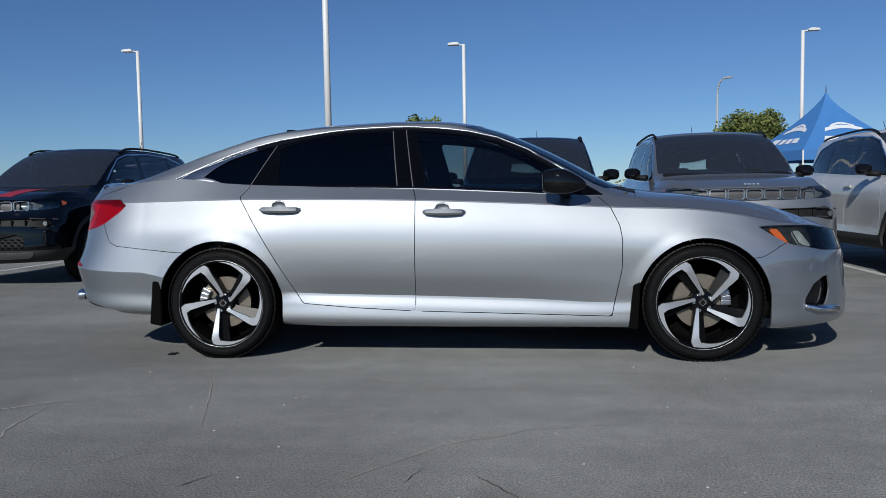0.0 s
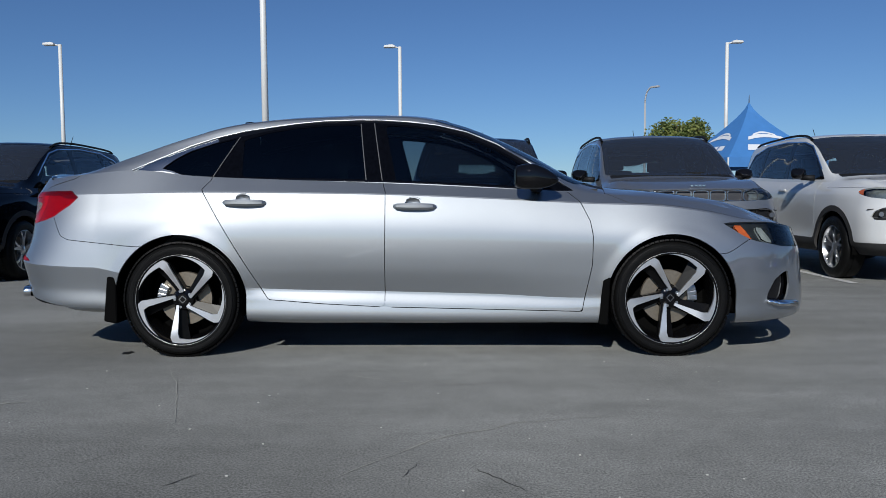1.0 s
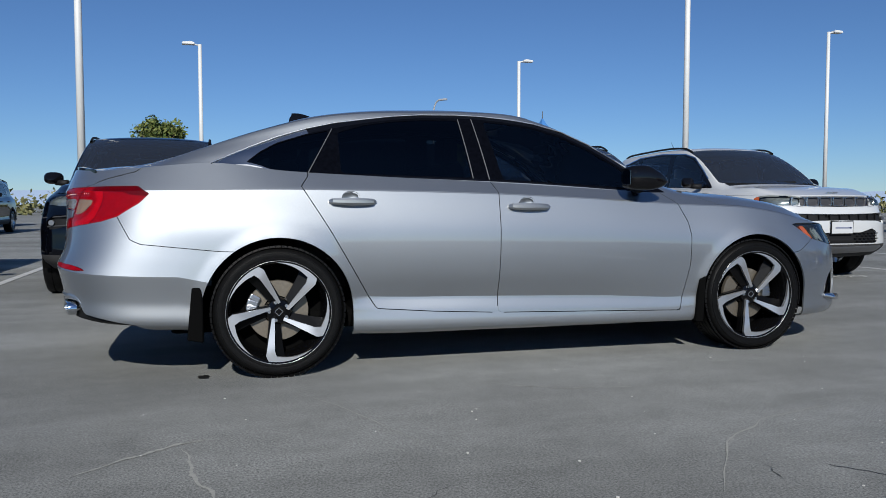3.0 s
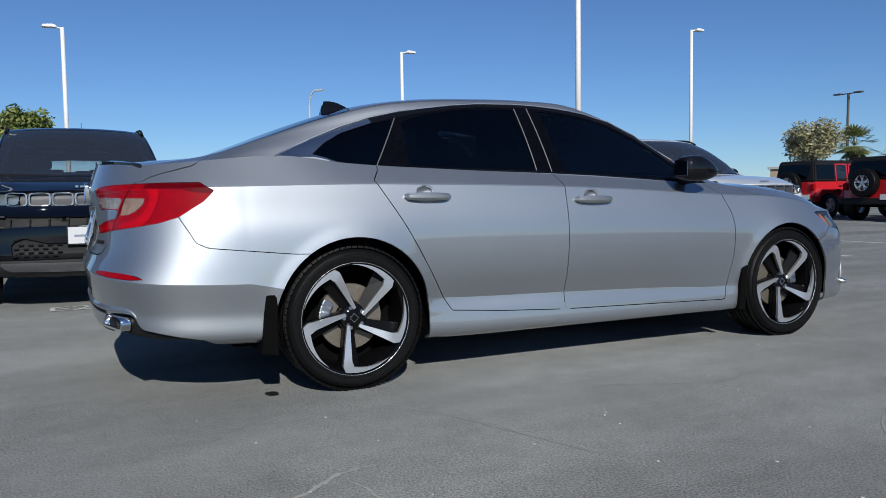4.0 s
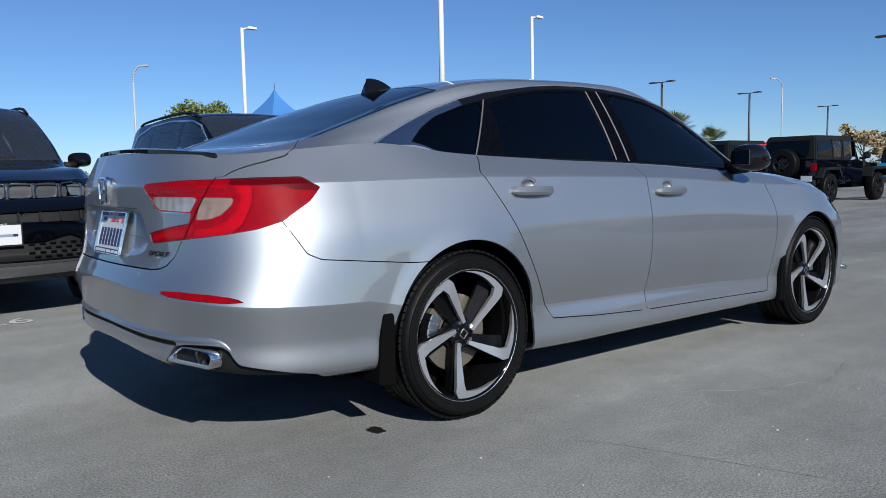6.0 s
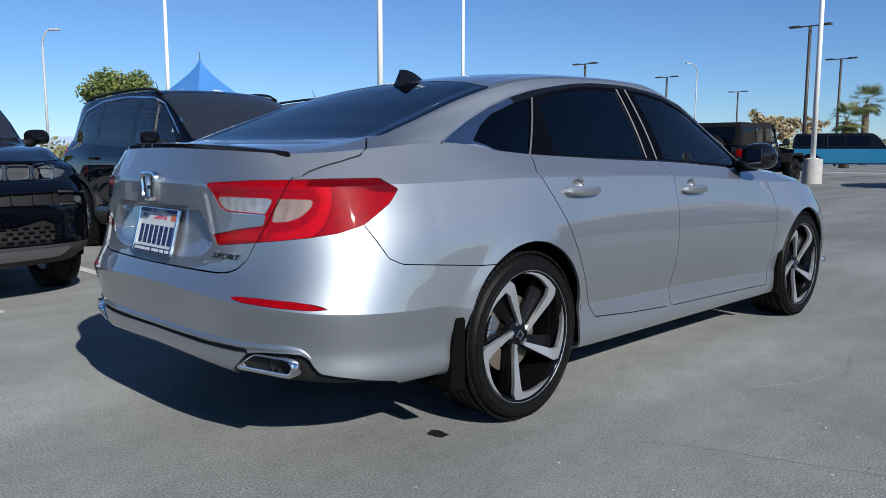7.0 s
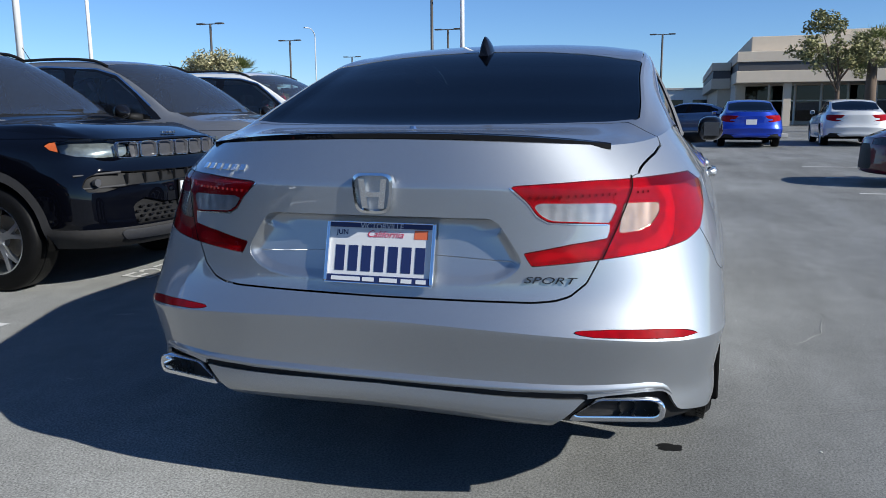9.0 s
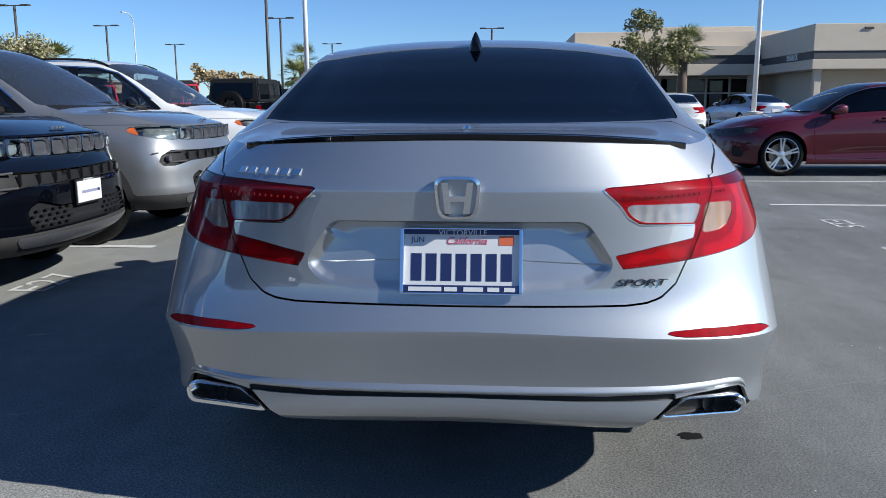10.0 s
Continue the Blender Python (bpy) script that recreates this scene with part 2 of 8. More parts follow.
class Shell:
    """Half a car's skin (y >= 0) as polygons over columns x, y, z, patch, level. Panels are cut off it one by one."""

    def __init__(self, levels, xc_rear, xc_front, centre, rail_y, rail_z, n_side=150, n_rear=56, n_front=30, subs=None, top_rows=180, top_subs=(8, 8, 5, 5, 8, 8), sharp=()):
        xs = np.linspace(xc_rear, xc_front, n_side + 1)
        ctrl = []
        for y, z, (xr, zr, nr, mr), (xf, zf, nf, mf) in levels:
            rear = cap(y, z, xc_rear, xr, zr, nr, mr, n_rear)[::-1]
            front = cap(y, z, xc_front, xf, zf, nf, mf, n_front)
            side = np.stack([xs, y(xs), z(xs)], 1)
            ctrl.append(np.concatenate([rear[:-1], side, front[1:]]))
        ctrl = np.array(ctrl)
        rows, par = catmull(ctrl, subs or [5] * (len(levels) - 1), sharp)
        rows[:, :, 1] = np.maximum(rows[:, :, 1], 0)
        rows[:, 0, 1] = 0
        rows[:, -1, 1] = 0
        R, N = rows.shape[:2]
        cols = np.zeros((R * N, 5))
        cols[:, :3] = rows.reshape(-1, 3)
        cols[:, 4] = np.repeat(par, N)
        polys = [[r * N + i, r * N + i + 1, (r + 1) * N + i + 1, (r + 1) * N + i] for r in range(R - 1) for i in range(N - 1)]
        # the top: a four-sided patch inside the highest feature line
        T = rows[0]
        ic = int(np.argmin(np.abs(T[: n_rear + 1, 1] - 0.9 * T[n_rear, 1])))
        jc = N - 1 - int(np.argmin(np.abs(T[::-1][: n_front + 1, 1] - 0.9 * T[N - 1 - n_front, 1])))
        nodes = np.array([0, 0.55, 0.88, 1.0])
        A = np.linspace(0, 1, top_rows + 1)
        side_x = T[ic:jc + 1, 0]
        sx = np.interp(A, np.linspace(0, 1, len(side_x)), side_x)
        ty, tz = np.interp(sx, side_x, T[ic:jc + 1, 1]), np.interp(sx, side_x, T[ic:jc + 1, 2])

        def section(x, tyv, tzv):
            zc, yr, zr = centre(x), np.minimum(rail_y(x), tyv - 0.02), rail_z(x)
            d = zc - zr
            g = np.stack
            return np.array([g([x, 0 * x, zc], 1), g([x, yr * 0.5, zc - 0.17 * d], 1), g([x, yr * 0.84, zc - 0.56 * d], 1), g([x, yr, zr], 1),
                             g([x, yr + (tyv - yr) * 0.25, zr + (tzv - zr) * 0.20], 1), g([x, yr + (tyv - yr) * 0.68, zr + (tzv - zr) * 0.60], 1), g([x, tyv, tzv], 1)])
        rear_row, front_row = T[: ic + 1], T[jc:][::-1]
        S, sp = catmull(section(sx, ty, tz), top_subs)
        B = len(sp)
        # ends: move each line so that it starts and stops on the end rows
        bl = np.linspace(0, 1, B)
        yfrac = S[:, 0, 1] / max(S[-1, 0, 1], 1e-6)
        ffrac = S[:, -1, 1] / max(S[-1, -1, 1], 1e-6)

        def on(row, frac):
            f = row[:, 1] / row[-1, 1]
            return np.stack([np.interp(frac, f, row[:, c]) for c in range(3)], 1)
        dr = on(rear_row, yfrac)
        df = on(front_row, ffrac)
        out = np.zeros_like(S)
        for j in range(B):
            x = dr[j, 0] + (df[j, 0] - dr[j, 0]) * (sx - sx[0]) / (sx[-1] - sx[0])
            tyv, tzv = np.interp(x, side_x, T[ic:jc + 1, 1]), np.interp(x, side_x, T[ic:jc + 1, 2])
            row = catmull(section(x, tyv, tzv), top_subs)[0][j]
            for end, want, dist in ((0, dr[j], x - x[0]), (-1, df[j], x[-1] - x)):
                w = np.clip(1 - dist / 0.30, 0, 1)
                w = w * w * (3 - 2 * w)
                row = row + w[:, None] * (want - row[end])
            out[j] = row
        out[-1] = np.stack([sx, ty, tz], 1)
        base = len(cols)
        c2 = np.zeros((B * len(A), 5))
        c2[:, :3] = out.reshape(-1, 3)
        c2[:, 3] = 1
        c2[:, 4] = np.repeat(sp, len(A))
        na = len(A)
        polys += [[base + r * na + i, base + r * na + i + 1, base + (r + 1) * na + i + 1, base + (r + 1) * na + i] for r in range(B - 1) for i in range(na - 1)]
        self.cols = np.concatenate([cols, c2])
        self.cols[:, 1] = np.where(self.cols[:, 1] < 1e-4, 0, self.cols[:, 1])
        self.rest = polys
        self.cache = {}

    def clip(self, polys, f):
        """The parts of polys where f, one value a vertex, is above 0."""
        keep, extra, cut = [], [], {}
        n0 = len(self.cols)
        for p in polys:
            v = [f[i] for i in p]
            lo, hi = min(v), max(v)
            if lo >= 0:
                keep.append(p)
                continue
            if hi <= 0:
                continue
            q = []
            for a in range(len(p)):
                i, j = p[a], p[(a + 1) % len(p)]
                if v[a] >= 0:
                    q.append(i)
                if (v[a] >= 0) != (f[j] >= 0):
                    key = (i, j) if i < j else (j, i)
                    if key not in cut:
                        s = f[key[0]] / (f[key[0]] - f[key[1]])
                        cut[key] = n0 + len(extra)
                        extra.append(self.cols[key[0]] * (1 - s) + self.cols[key[1]] * s)
                    q.append(cut[key])
            if len(q) > 2:
                keep.append(q)
        if extra:
            self.cols = np.concatenate([self.cols, np.array(extra)])
        return keep

    def take(self, field, gap=0.002):
        """Cut off and return what lies where field > gap; what remains lies where field < -gap."""
        inside = self.clip(self.rest, field(self.cols) - gap)
        self.rest = self.clip(self.rest, -field(self.cols) - gap)
        return inside

    def split(self, polys, field, gap=0.0):
        a = self.clip(polys, field(self.cols) - gap)
        b = self.clip(polys, -field(self.cols) - gap)
        return a, b

    def mesh(self, polys, sides="both", inset=0.0, rim=0.010):
        """Vertices and faces of some polygons, mirrored as asked, with their rims folded inwards."""
        used = sorted({i for p in polys for i in p})
        idx = {i: k for k, i in enumerate(used)}
        V = self.cols[used, :3].copy()
        F = []
        for p in polys:
            q = [idx[i] for i in p]
            n = newell(V[q])
            c = V[q].mean(0)
            mid = np.array([max(-1.7, min(1.6, c[0])), 0, 0.62])
            if n @ (c - mid) < 0:
                q = q[::-1]
            F.append(q)
        N = np.zeros_like(V)
        for q in F:
            N[q] += newell(V[q])
        N[np.abs(V[:, 1]) < 1e-6, 1] = 0
        N /= np.linalg.norm(N, axis=1)[:, None] + 1e-12
        if inset:
            V = V - N * inset
        if rim:
            seen = {}
            for q in F:
                for a in range(len(q)):
                    e = (q[a], q[(a + 1) % len(q)])
                    k = (min(e), max(e))
                    seen[k] = None if k in seen else e
            edges = [e for e in seen.values() if e and not (abs(V[e[0], 1]) < 1e-6 and abs(V[e[1], 1]) < 1e-6)]
            top, low, add = {}, {}, []
            for e in edges:
                for i in e:
                    if i not in top:
                        top[i] = len(V) + len(add)
                        add.append(V[i])
                        low[i] = len(V) + len(add)
                        add.append(V[i] - N[i] * rim)
            V = np.concatenate([V, np.array(add)]) if add else V
            F += [[top[b], top[a], low[a], low[b]] for a, b in edges]
        if sides == "left":
            return V, F
        M = V * np.array([1, -1, 1])
        G = [q[::-1] for q in F]
        if sides == "right":
            return M, G
        n, remap, extra = len(V), {}, []
        for i in range(n):
            if abs(V[i, 1]) < 1e-6:
                remap[i] = i
            else:
                remap[i] = n + len(extra)
                extra.append(M[i])
        return (np.concatenate([V, np.array(extra)]) if extra else V), F + [[remap[i] for i in q] for q in G]


def newell(P):
    Q = np.roll(P, -1, 0)
    return np.array([((P[:, 1] - Q[:, 1]) * (P[:, 2] + Q[:, 2])).sum(), ((P[:, 2] - Q[:, 2]) * (P[:, 0] + Q[:, 0])).sum(),
                     ((P[:, 0] - Q[:, 0]) * (P[:, 1] + Q[:, 1])).sum()])


def inside(px, pz, poly):
    """Signed distance to a polygon, positive inside."""
    poly = np.array(poly, float)
    a, b = poly, np.roll(poly, -1, 0)
    best = np.full(len(px), 1e9)
    odd = np.zeros(len(px), bool)
    for (x1, z1), (x2, z2) in zip(a, b):
        dx, dz = x2 - x1, z2 - z1
        s = np.clip(((px - x1) * dx + (pz - z1) * dz) / (dx * dx + dz * dz + 1e-12), 0, 1)
        best = np.minimum(best, np.hypot(px - x1 - s * dx, pz - z1 - s * dz))
        if z1 != z2:
            odd ^= ((z1 > pz) != (z2 > pz)) & (px < dx * (pz - z1) / dz + x1)
    return np.where(odd, best, -best)


def side_field(poly, patch=None):
    """Positive inside an outline given in x and z."""
    def f(c):
        d = inside(c[:, 0], c[:, 2], poly)
        return d if patch is None else np.where(c[:, 3] == patch, d, -1.0)
    return f


def rear_field(poly, x0=-2.5, patch=None):
    """Positive inside an outline given in u, the way round the tail (|y| plus the distance ahead of x0), and z."""
    def f(c):
        d = inside(np.abs(c[:, 1]) + (c[:, 0] - x0), c[:, 2], poly)
        d = np.where(c[:, 0] < x0 + 0.9, d, -1.0)
        return d if patch is None else np.where(c[:, 3] == patch, d, -1.0)
    return f


def front_field(poly, x0=2.4):
    def f(c):
        d = inside(np.abs(c[:, 1]) + (x0 - c[:, 0]), c[:, 2], poly)
        return np.where(c[:, 0] > x0 - 0.9, d, -1.0)
    return f


def both(*fields):
    return lambda c: np.minimum.reduce([f(c) for f in fields])


def either(*fields):
    return lambda c: np.maximum.reduce([f(c) for f in fields])


# ---- the ground ----
def asphalt():
    m = bpy.data.materials.new("sealed_asphalt")
    m.use_nodes = True
    nt = m.node_tree
    b = nt.nodes["Principled BSDF"]
    co = nt.nodes.new("ShaderNodeTexCoord")

    def noise_at(scale, detail=4, rough=0.55, squash=None):
        n = nt.nodes.new("ShaderNodeTexNoise")
        n.inputs["Scale"].default_value = scale
        n.inputs["Detail"].default_value = detail
        n.inputs["Roughness"].default_value = rough
        if squash:
            mp = nt.nodes.new("ShaderNodeMapping")
            mp.inputs["Scale"].default_value = squash
            mp.inputs["Rotation"].default_value = (0, 0, 0.35)
            nt.links.new(co.outputs["Object"], mp.inputs["Vector"])
            nt.links.new(mp.outputs["Vector"], n.inputs["Vector"])
        else:
            nt.links.new(co.outputs["Object"], n.inputs["Vector"])
        return n

    def ramp(src, lo, hi, a, c):
        r = nt.nodes.new("ShaderNodeMapRange")
        r.inputs["From Min"].default_value, r.inputs["From Max"].default_value = lo, hi
        r.inputs["To Min"].default_value, r.inputs["To Max"].default_value = a, c
        nt.links.new(src, r.inputs["Value"])
        return r.outputs["Result"]

    def times(p, q):
        k = nt.nodes.new("ShaderNodeMath")
        k.operation = "MULTIPLY"
        nt.links.new(p, k.inputs[0])
        nt.links.new(q, k.inputs[1])
        return k.outputs[0]
    big = ramp(noise_at(0.35, 5).outputs["Fac"], 0.3, 0.7, 0.74, 1.20)
    streak = ramp(noise_at(0.9, 4, 0.6, (0.25, 1.4, 1)).outputs["Fac"], 0.35, 0.7, 0.86, 1.15)
    patch = ramp(noise_at(6.0, 8, 0.8).outputs["Fac"], 0.35, 0.7, 0.86, 1.12)
    grit = ramp(noise_at(120, 4, 0.75).outputs["Fac"], 0.36, 0.64, 0.42, 1.58)
    fine = ramp(noise_at(300, 2, 0.5).outputs["Fac"], 0.3, 0.7, 0.78, 1.22)
    stain = ramp(noise_at(1.3, 3, 0.5).outputs["Fac"], 0.62, 0.75, 1.0, 0.80)
    # sealed areas hide the grain, worn ones show it
    worn = ramp(noise_at(0.55, 5, 0.6, (0.6, 1.5, 1)).outputs["Fac"], 0.42, 0.60, 0.72, 1.0)
    show = nt.nodes.new("ShaderNodeMix")
    show.inputs["A"].default_value = 1.0
    nt.links.new(worn, show.inputs["Factor"])
    nt.links.new(times(grit, fine), show.inputs["B"])
    pale = ramp(worn, 0.60, 1.0, 0.955, 1.05)
    v = times(times(times(big, streak), times(patch, show.outputs["Result"])), times(pale, stain))
    # sparse pale chips of stone
    vo = nt.nodes.new("ShaderNodeTexVoronoi")
    vo.inputs["Scale"].default_value = 38
    nt.links.new(co.outputs["Object"], vo.inputs["Vector"])
    chip = ramp(vo.outputs["Distance"], 0.03, 0.05, 0.9, 0.0)
    pick = nt.nodes.new("ShaderNodeSeparateColor")
    nt.links.new(vo.outputs["Color"], pick.inputs["Color"])
    rare = ramp(pick.outputs["Red"], 0.90, 0.92, 0.0, 1.0)
    chips = times(chip, rare)
    mix = nt.nodes.new("ShaderNodeMix")
    mix.data_type = "RGBA"
    mix.blend_type = "MULTIPLY"
    mix.inputs["Factor"].default_value = 1
    mix.inputs["A"].default_value = (0.190, 0.193, 0.186, 1)
    nt.links.new(v, mix.inputs["B"])
    add = nt.nodes.new("ShaderNodeMix")
    add.data_type = "RGBA"
    add.inputs["B"].default_value = (0.42, 0.41, 0.39, 1)
    nt.links.new(chips, add.inputs["Factor"])
    nt.links.new(mix.outputs["Result"], add.inputs["A"])
    nt.links.new(add.outputs["Result"], b.inputs["Base Color"])
    nt.links.new(ramp(streak, 0.9, 1.1, 0.78, 0.62), b.inputs["Roughness"])
    b.inputs["Specular IOR Level"].default_value = 0.12
    b.inputs["Diffuse Roughness"].default_value = 0.4
    bp = nt.nodes.new("ShaderNodeBump")
    bp.inputs["Strength"].default_value = 0.2
    bp.inputs["Distance"].default_value = 0.002
    nt.links.new(grit, bp.inputs["Height"])
    nt.links.new(bp.outputs["Normal"], b.inputs["Normal"])
    return m


ASPHALT = asphalt()
ground = link_mesh("ground", [(-4500, -4500, 0), (4500, -4500, 0), (4500, 4500, 0), (-4500, 4500, 0)], [(0, 1, 2, 3)], ASPHALT, smooth=False)
tagged(ground, "grey sealed asphalt car park with scuffs", "ground", kind="structure")


def stall_line(x0, y0, x1, y1, w=0.10):
    d = Vector((x1 - x0, y1 - y0, 0)).normalized()
    n = Vector((-d.y, d.x, 0)) * (w / 2)
    ln = (Vector((x1, y1, 0)) - Vector((x0, y0, 0))).length
    k = max(2, int(ln / 0.12))
    vs, fs = [], []
    for i in range(k + 1):
        c = Vector((x0, y0, 0.004)) + d * ln * i / k
        j = 0.006 * noise.noise(Vector((c.x * 7, c.y * 7, 3)))
        vs += [tuple(c + n * (1 + 8 * j)), tuple(c - n * (1 - 8 * j))]
    fs = [(2 * i, 2 * i + 1, 2 * i + 3, 2 * i + 2) for i in range(k)]
    o = link_mesh("stall_line", vs, fs, WHITE_PAINT_LINE, None, smooth=False)
    return tagged(o, "worn white painted stall line on asphalt", "road marking", "stall lines", "structure")


for x in (-9.75, -6.9, -4.04, -1.15, 1.70, 4.26, 6.95, 9.7):
    stall_line(x, 2.74, x, 8.0)
for x in (-0.8, 1.95, 4.68, 7.40, 10.1, 12.8):
    stall_line(x, -3.15, x, -8.4)
stall_line(19.2, -1.2, 22.8, -1.2)


def stall_text(s, m):
    o = text_mesh(s, 0.36, WHITE_PAINT_LINE, None, "stall_number", m, depth=0.0)
    return tagged(o, "worn white painted stall number on asphalt", "road marking", "stall numbers", "structure")


for s, x in (("E26", -2.48), ("E27", 0.39), ("E28", 3.0), ("E29", 5.7)):
    stall_text(s, pose(x, 2.87, 0.0042, 0, 0, 0))
stall_text("E25", pose(3.28, -3.36, 0.0042, 0, 0, 180))


# cracks, an oil drip and loose bits on the asphalt
CRACK = varied(material("crack_filler_black", (0.03, 0.03, 0.03), 0.85), 60, 0.3)
OIL = varied(material("oil_stain", (0.012, 0.012, 0.012), 0.5), 60, 0.3)
GRIT_PALE = material("pale_stone_chip", (0.55, 0.54, 0.50), 0.8)


def ground_crack(x0, y0, x1, y1, w, seed):
    d = Vector((x1 - x0, y1 - y0, 0))
    n = Vector((-d.y, d.x, 0)).normalized()
    k = max(4, int(d.length / 0.03))
    vs = []
    for i in range(k + 1):
        s = i / k
        j = 0.03 * noise.noise(Vector((s * 6, seed, 1)))
        h = 0.6 * w * (0.35 + 0.9 * abs(noise.noise(Vector((s * 22, seed, 5))))) * math.sin(math.pi * (0.04 + 0.92 * s)) ** 0.5
        c = Vector((x0, y0, 0.0025)) + d * s + n * j
        vs += [tuple(c + n * h), tuple(c - n * h)]
    o = link_mesh("ground_crack", vs, [(2 * i, 2 * i + 1, 2 * i + 3, 2 * i + 2) for i in range(k)], CRACK, None, smooth=False)
    return tagged(o, "thin dark crack in the asphalt", "crack", "asphalt cracks", "structure")


for q, row in enumerate((
        (-0.75, -2.95, -0.66, -2.83, 0.006), (0.02, -2.86, 0.06, -2.72, 0.005), (0.26, -2.78, 0.42, -2.98, 0.008),
        (-1.15, -2.75, -1.02, -2.62, 0.004), (0.10, -1.62, 0.62, -1.50, 0.003))):
    ground_crack(*row, q * 3.1)
SCUFF = varied(material("pale_scuffed_asphalt", (0.275, 0.275, 0.255), 0.75, spec=0.12), 60, 0.3)
SCUFF.node_tree.nodes["Principled BSDF"].inputs["Diffuse Roughness"].default_value = 0.4


def scuff(pts, w, seed):
    """A faint pale scuff along a few points, thin and broken at its ends."""
    k = 40
    xs = np.interp(np.linspace(0, len(pts) - 1, k), range(len(pts)), [p[0] for p in pts])
    ys = np.interp(np.linspace(0, len(pts) - 1, k), range(len(pts)), [p[1] for p in pts])
    vs = []
    for i in range(k):
        d = Vector((xs[min(i + 1, k - 1)] - xs[max(i - 1, 0)], ys[min(i + 1, k - 1)] - ys[max(i - 1, 0)], 0)).normalized()
        n = Vector((-d.y, d.x, 0))
        h = w * (0.25 + abs(noise.noise(Vector((i * 0.45, seed, 2))))) * math.sin(math.pi * (i + 0.5) / k)
        c = Vector((xs[i], ys[i], 0.0022)) + n * 0.02 * noise.noise(Vector((i * 0.2, seed, 7)))
        vs += [tuple(c + n * h), tuple(c - n * h)]
    o = link_mesh("scuff_mark", vs, [(2 * i, 2 * i + 1, 2 * i + 3, 2 * i + 2) for i in range(k - 1)], SCUFF, None, smooth=False)
    return tagged(o, "faint pale tyre scuff on the asphalt", "scuff", "scuff marks", "structure")


for q, (pts, w) in enumerate((
        ([(-2.25, -2.26), (-2.03, -2.07), (-1.86, -1.93), (-1.70, -1.90)], 0.018), ([(-1.85, -1.98), (-1.80, -2.3), (-1.69, -2.67)], 0.013), ([(-0.30, -3.0), (0.09, -2.47), (0.42, -2.25), (0.95, -2.1)], 0.008),
        ([(-1.14, -2.17), (-1.10, -2.22), (-1.04, -2.30)], 0.004), ([(-0.58, -1.21), (-0.15, -1.52), (0.4, -1.6)], 0.006), ([(-1.4, -1.14), (-1.13, -1.76), (-0.9, -2.4)], 0.005),
        ([(-1.72, 1.64), (-1.76, 1.71), (-1.77, 1.80)], 0.010), ([(-0.73, 2.20), (-0.75, 2.26), (-0.78, 2.31)], 0.035))):
    scuff(pts, w, q * 2.7)
ground_crack(9.98, 0.4, 9.60, -2.6, 0.03, 41.0)
ground_crack(9.60, -2.6, 9.45, -5.0, 0.02, 44.0)
rg = random.Random(5)
vs, n = [(-1.79, -0.79, 0.003)], 22
for i in range(n):
    a, r = 2 * math.pi * i / n, rg.uniform(0.75, 1.15)
    vs.append((-1.79 + 0.030 * r * math.cos(a), -0.79 + 0.045 * r * math.sin(a), 0.003))
drip = link_mesh("oil_drip", vs, [(0, i + 1, (i + 1) % n + 1) for i in range(n)], OIL, None, smooth=False)
tagged(drip, "small black oil drip on the asphalt", "stain", kind="structure")
bm = bmesh.new()
for i in range(90):
    r = rg.uniform(0.0022, 0.0055)
    m4 = Matrix.Translation((rg.uniform(-4.5, 3.5), rg.uniform(-3.6, -1.0), r * 0.5)) @ Matrix.Rotation(rg.uniform(0, 6), 4, "Z") @ Matrix.Diagonal((1.3, 1, 0.6, 1))
    bmesh.ops.create_icosphere(bm, subdivisions=1, radius=r, matrix=m4)
chips = part("loose_stone", bm, GRIT_PALE, None)
tagged(chips, "pale loose stone chips scattered on asphalt", "gravel", kind="stuff")


# ---- the silver sedan ----
def level(ys, zs, rear, front, xs=(-1.9, -1.4, -0.9, -0.23, 0.4, 0.95, 1.4, 1.85)):
    return curve(*zip(xs, ys)), curve(*zip(xs, zs)), rear, front


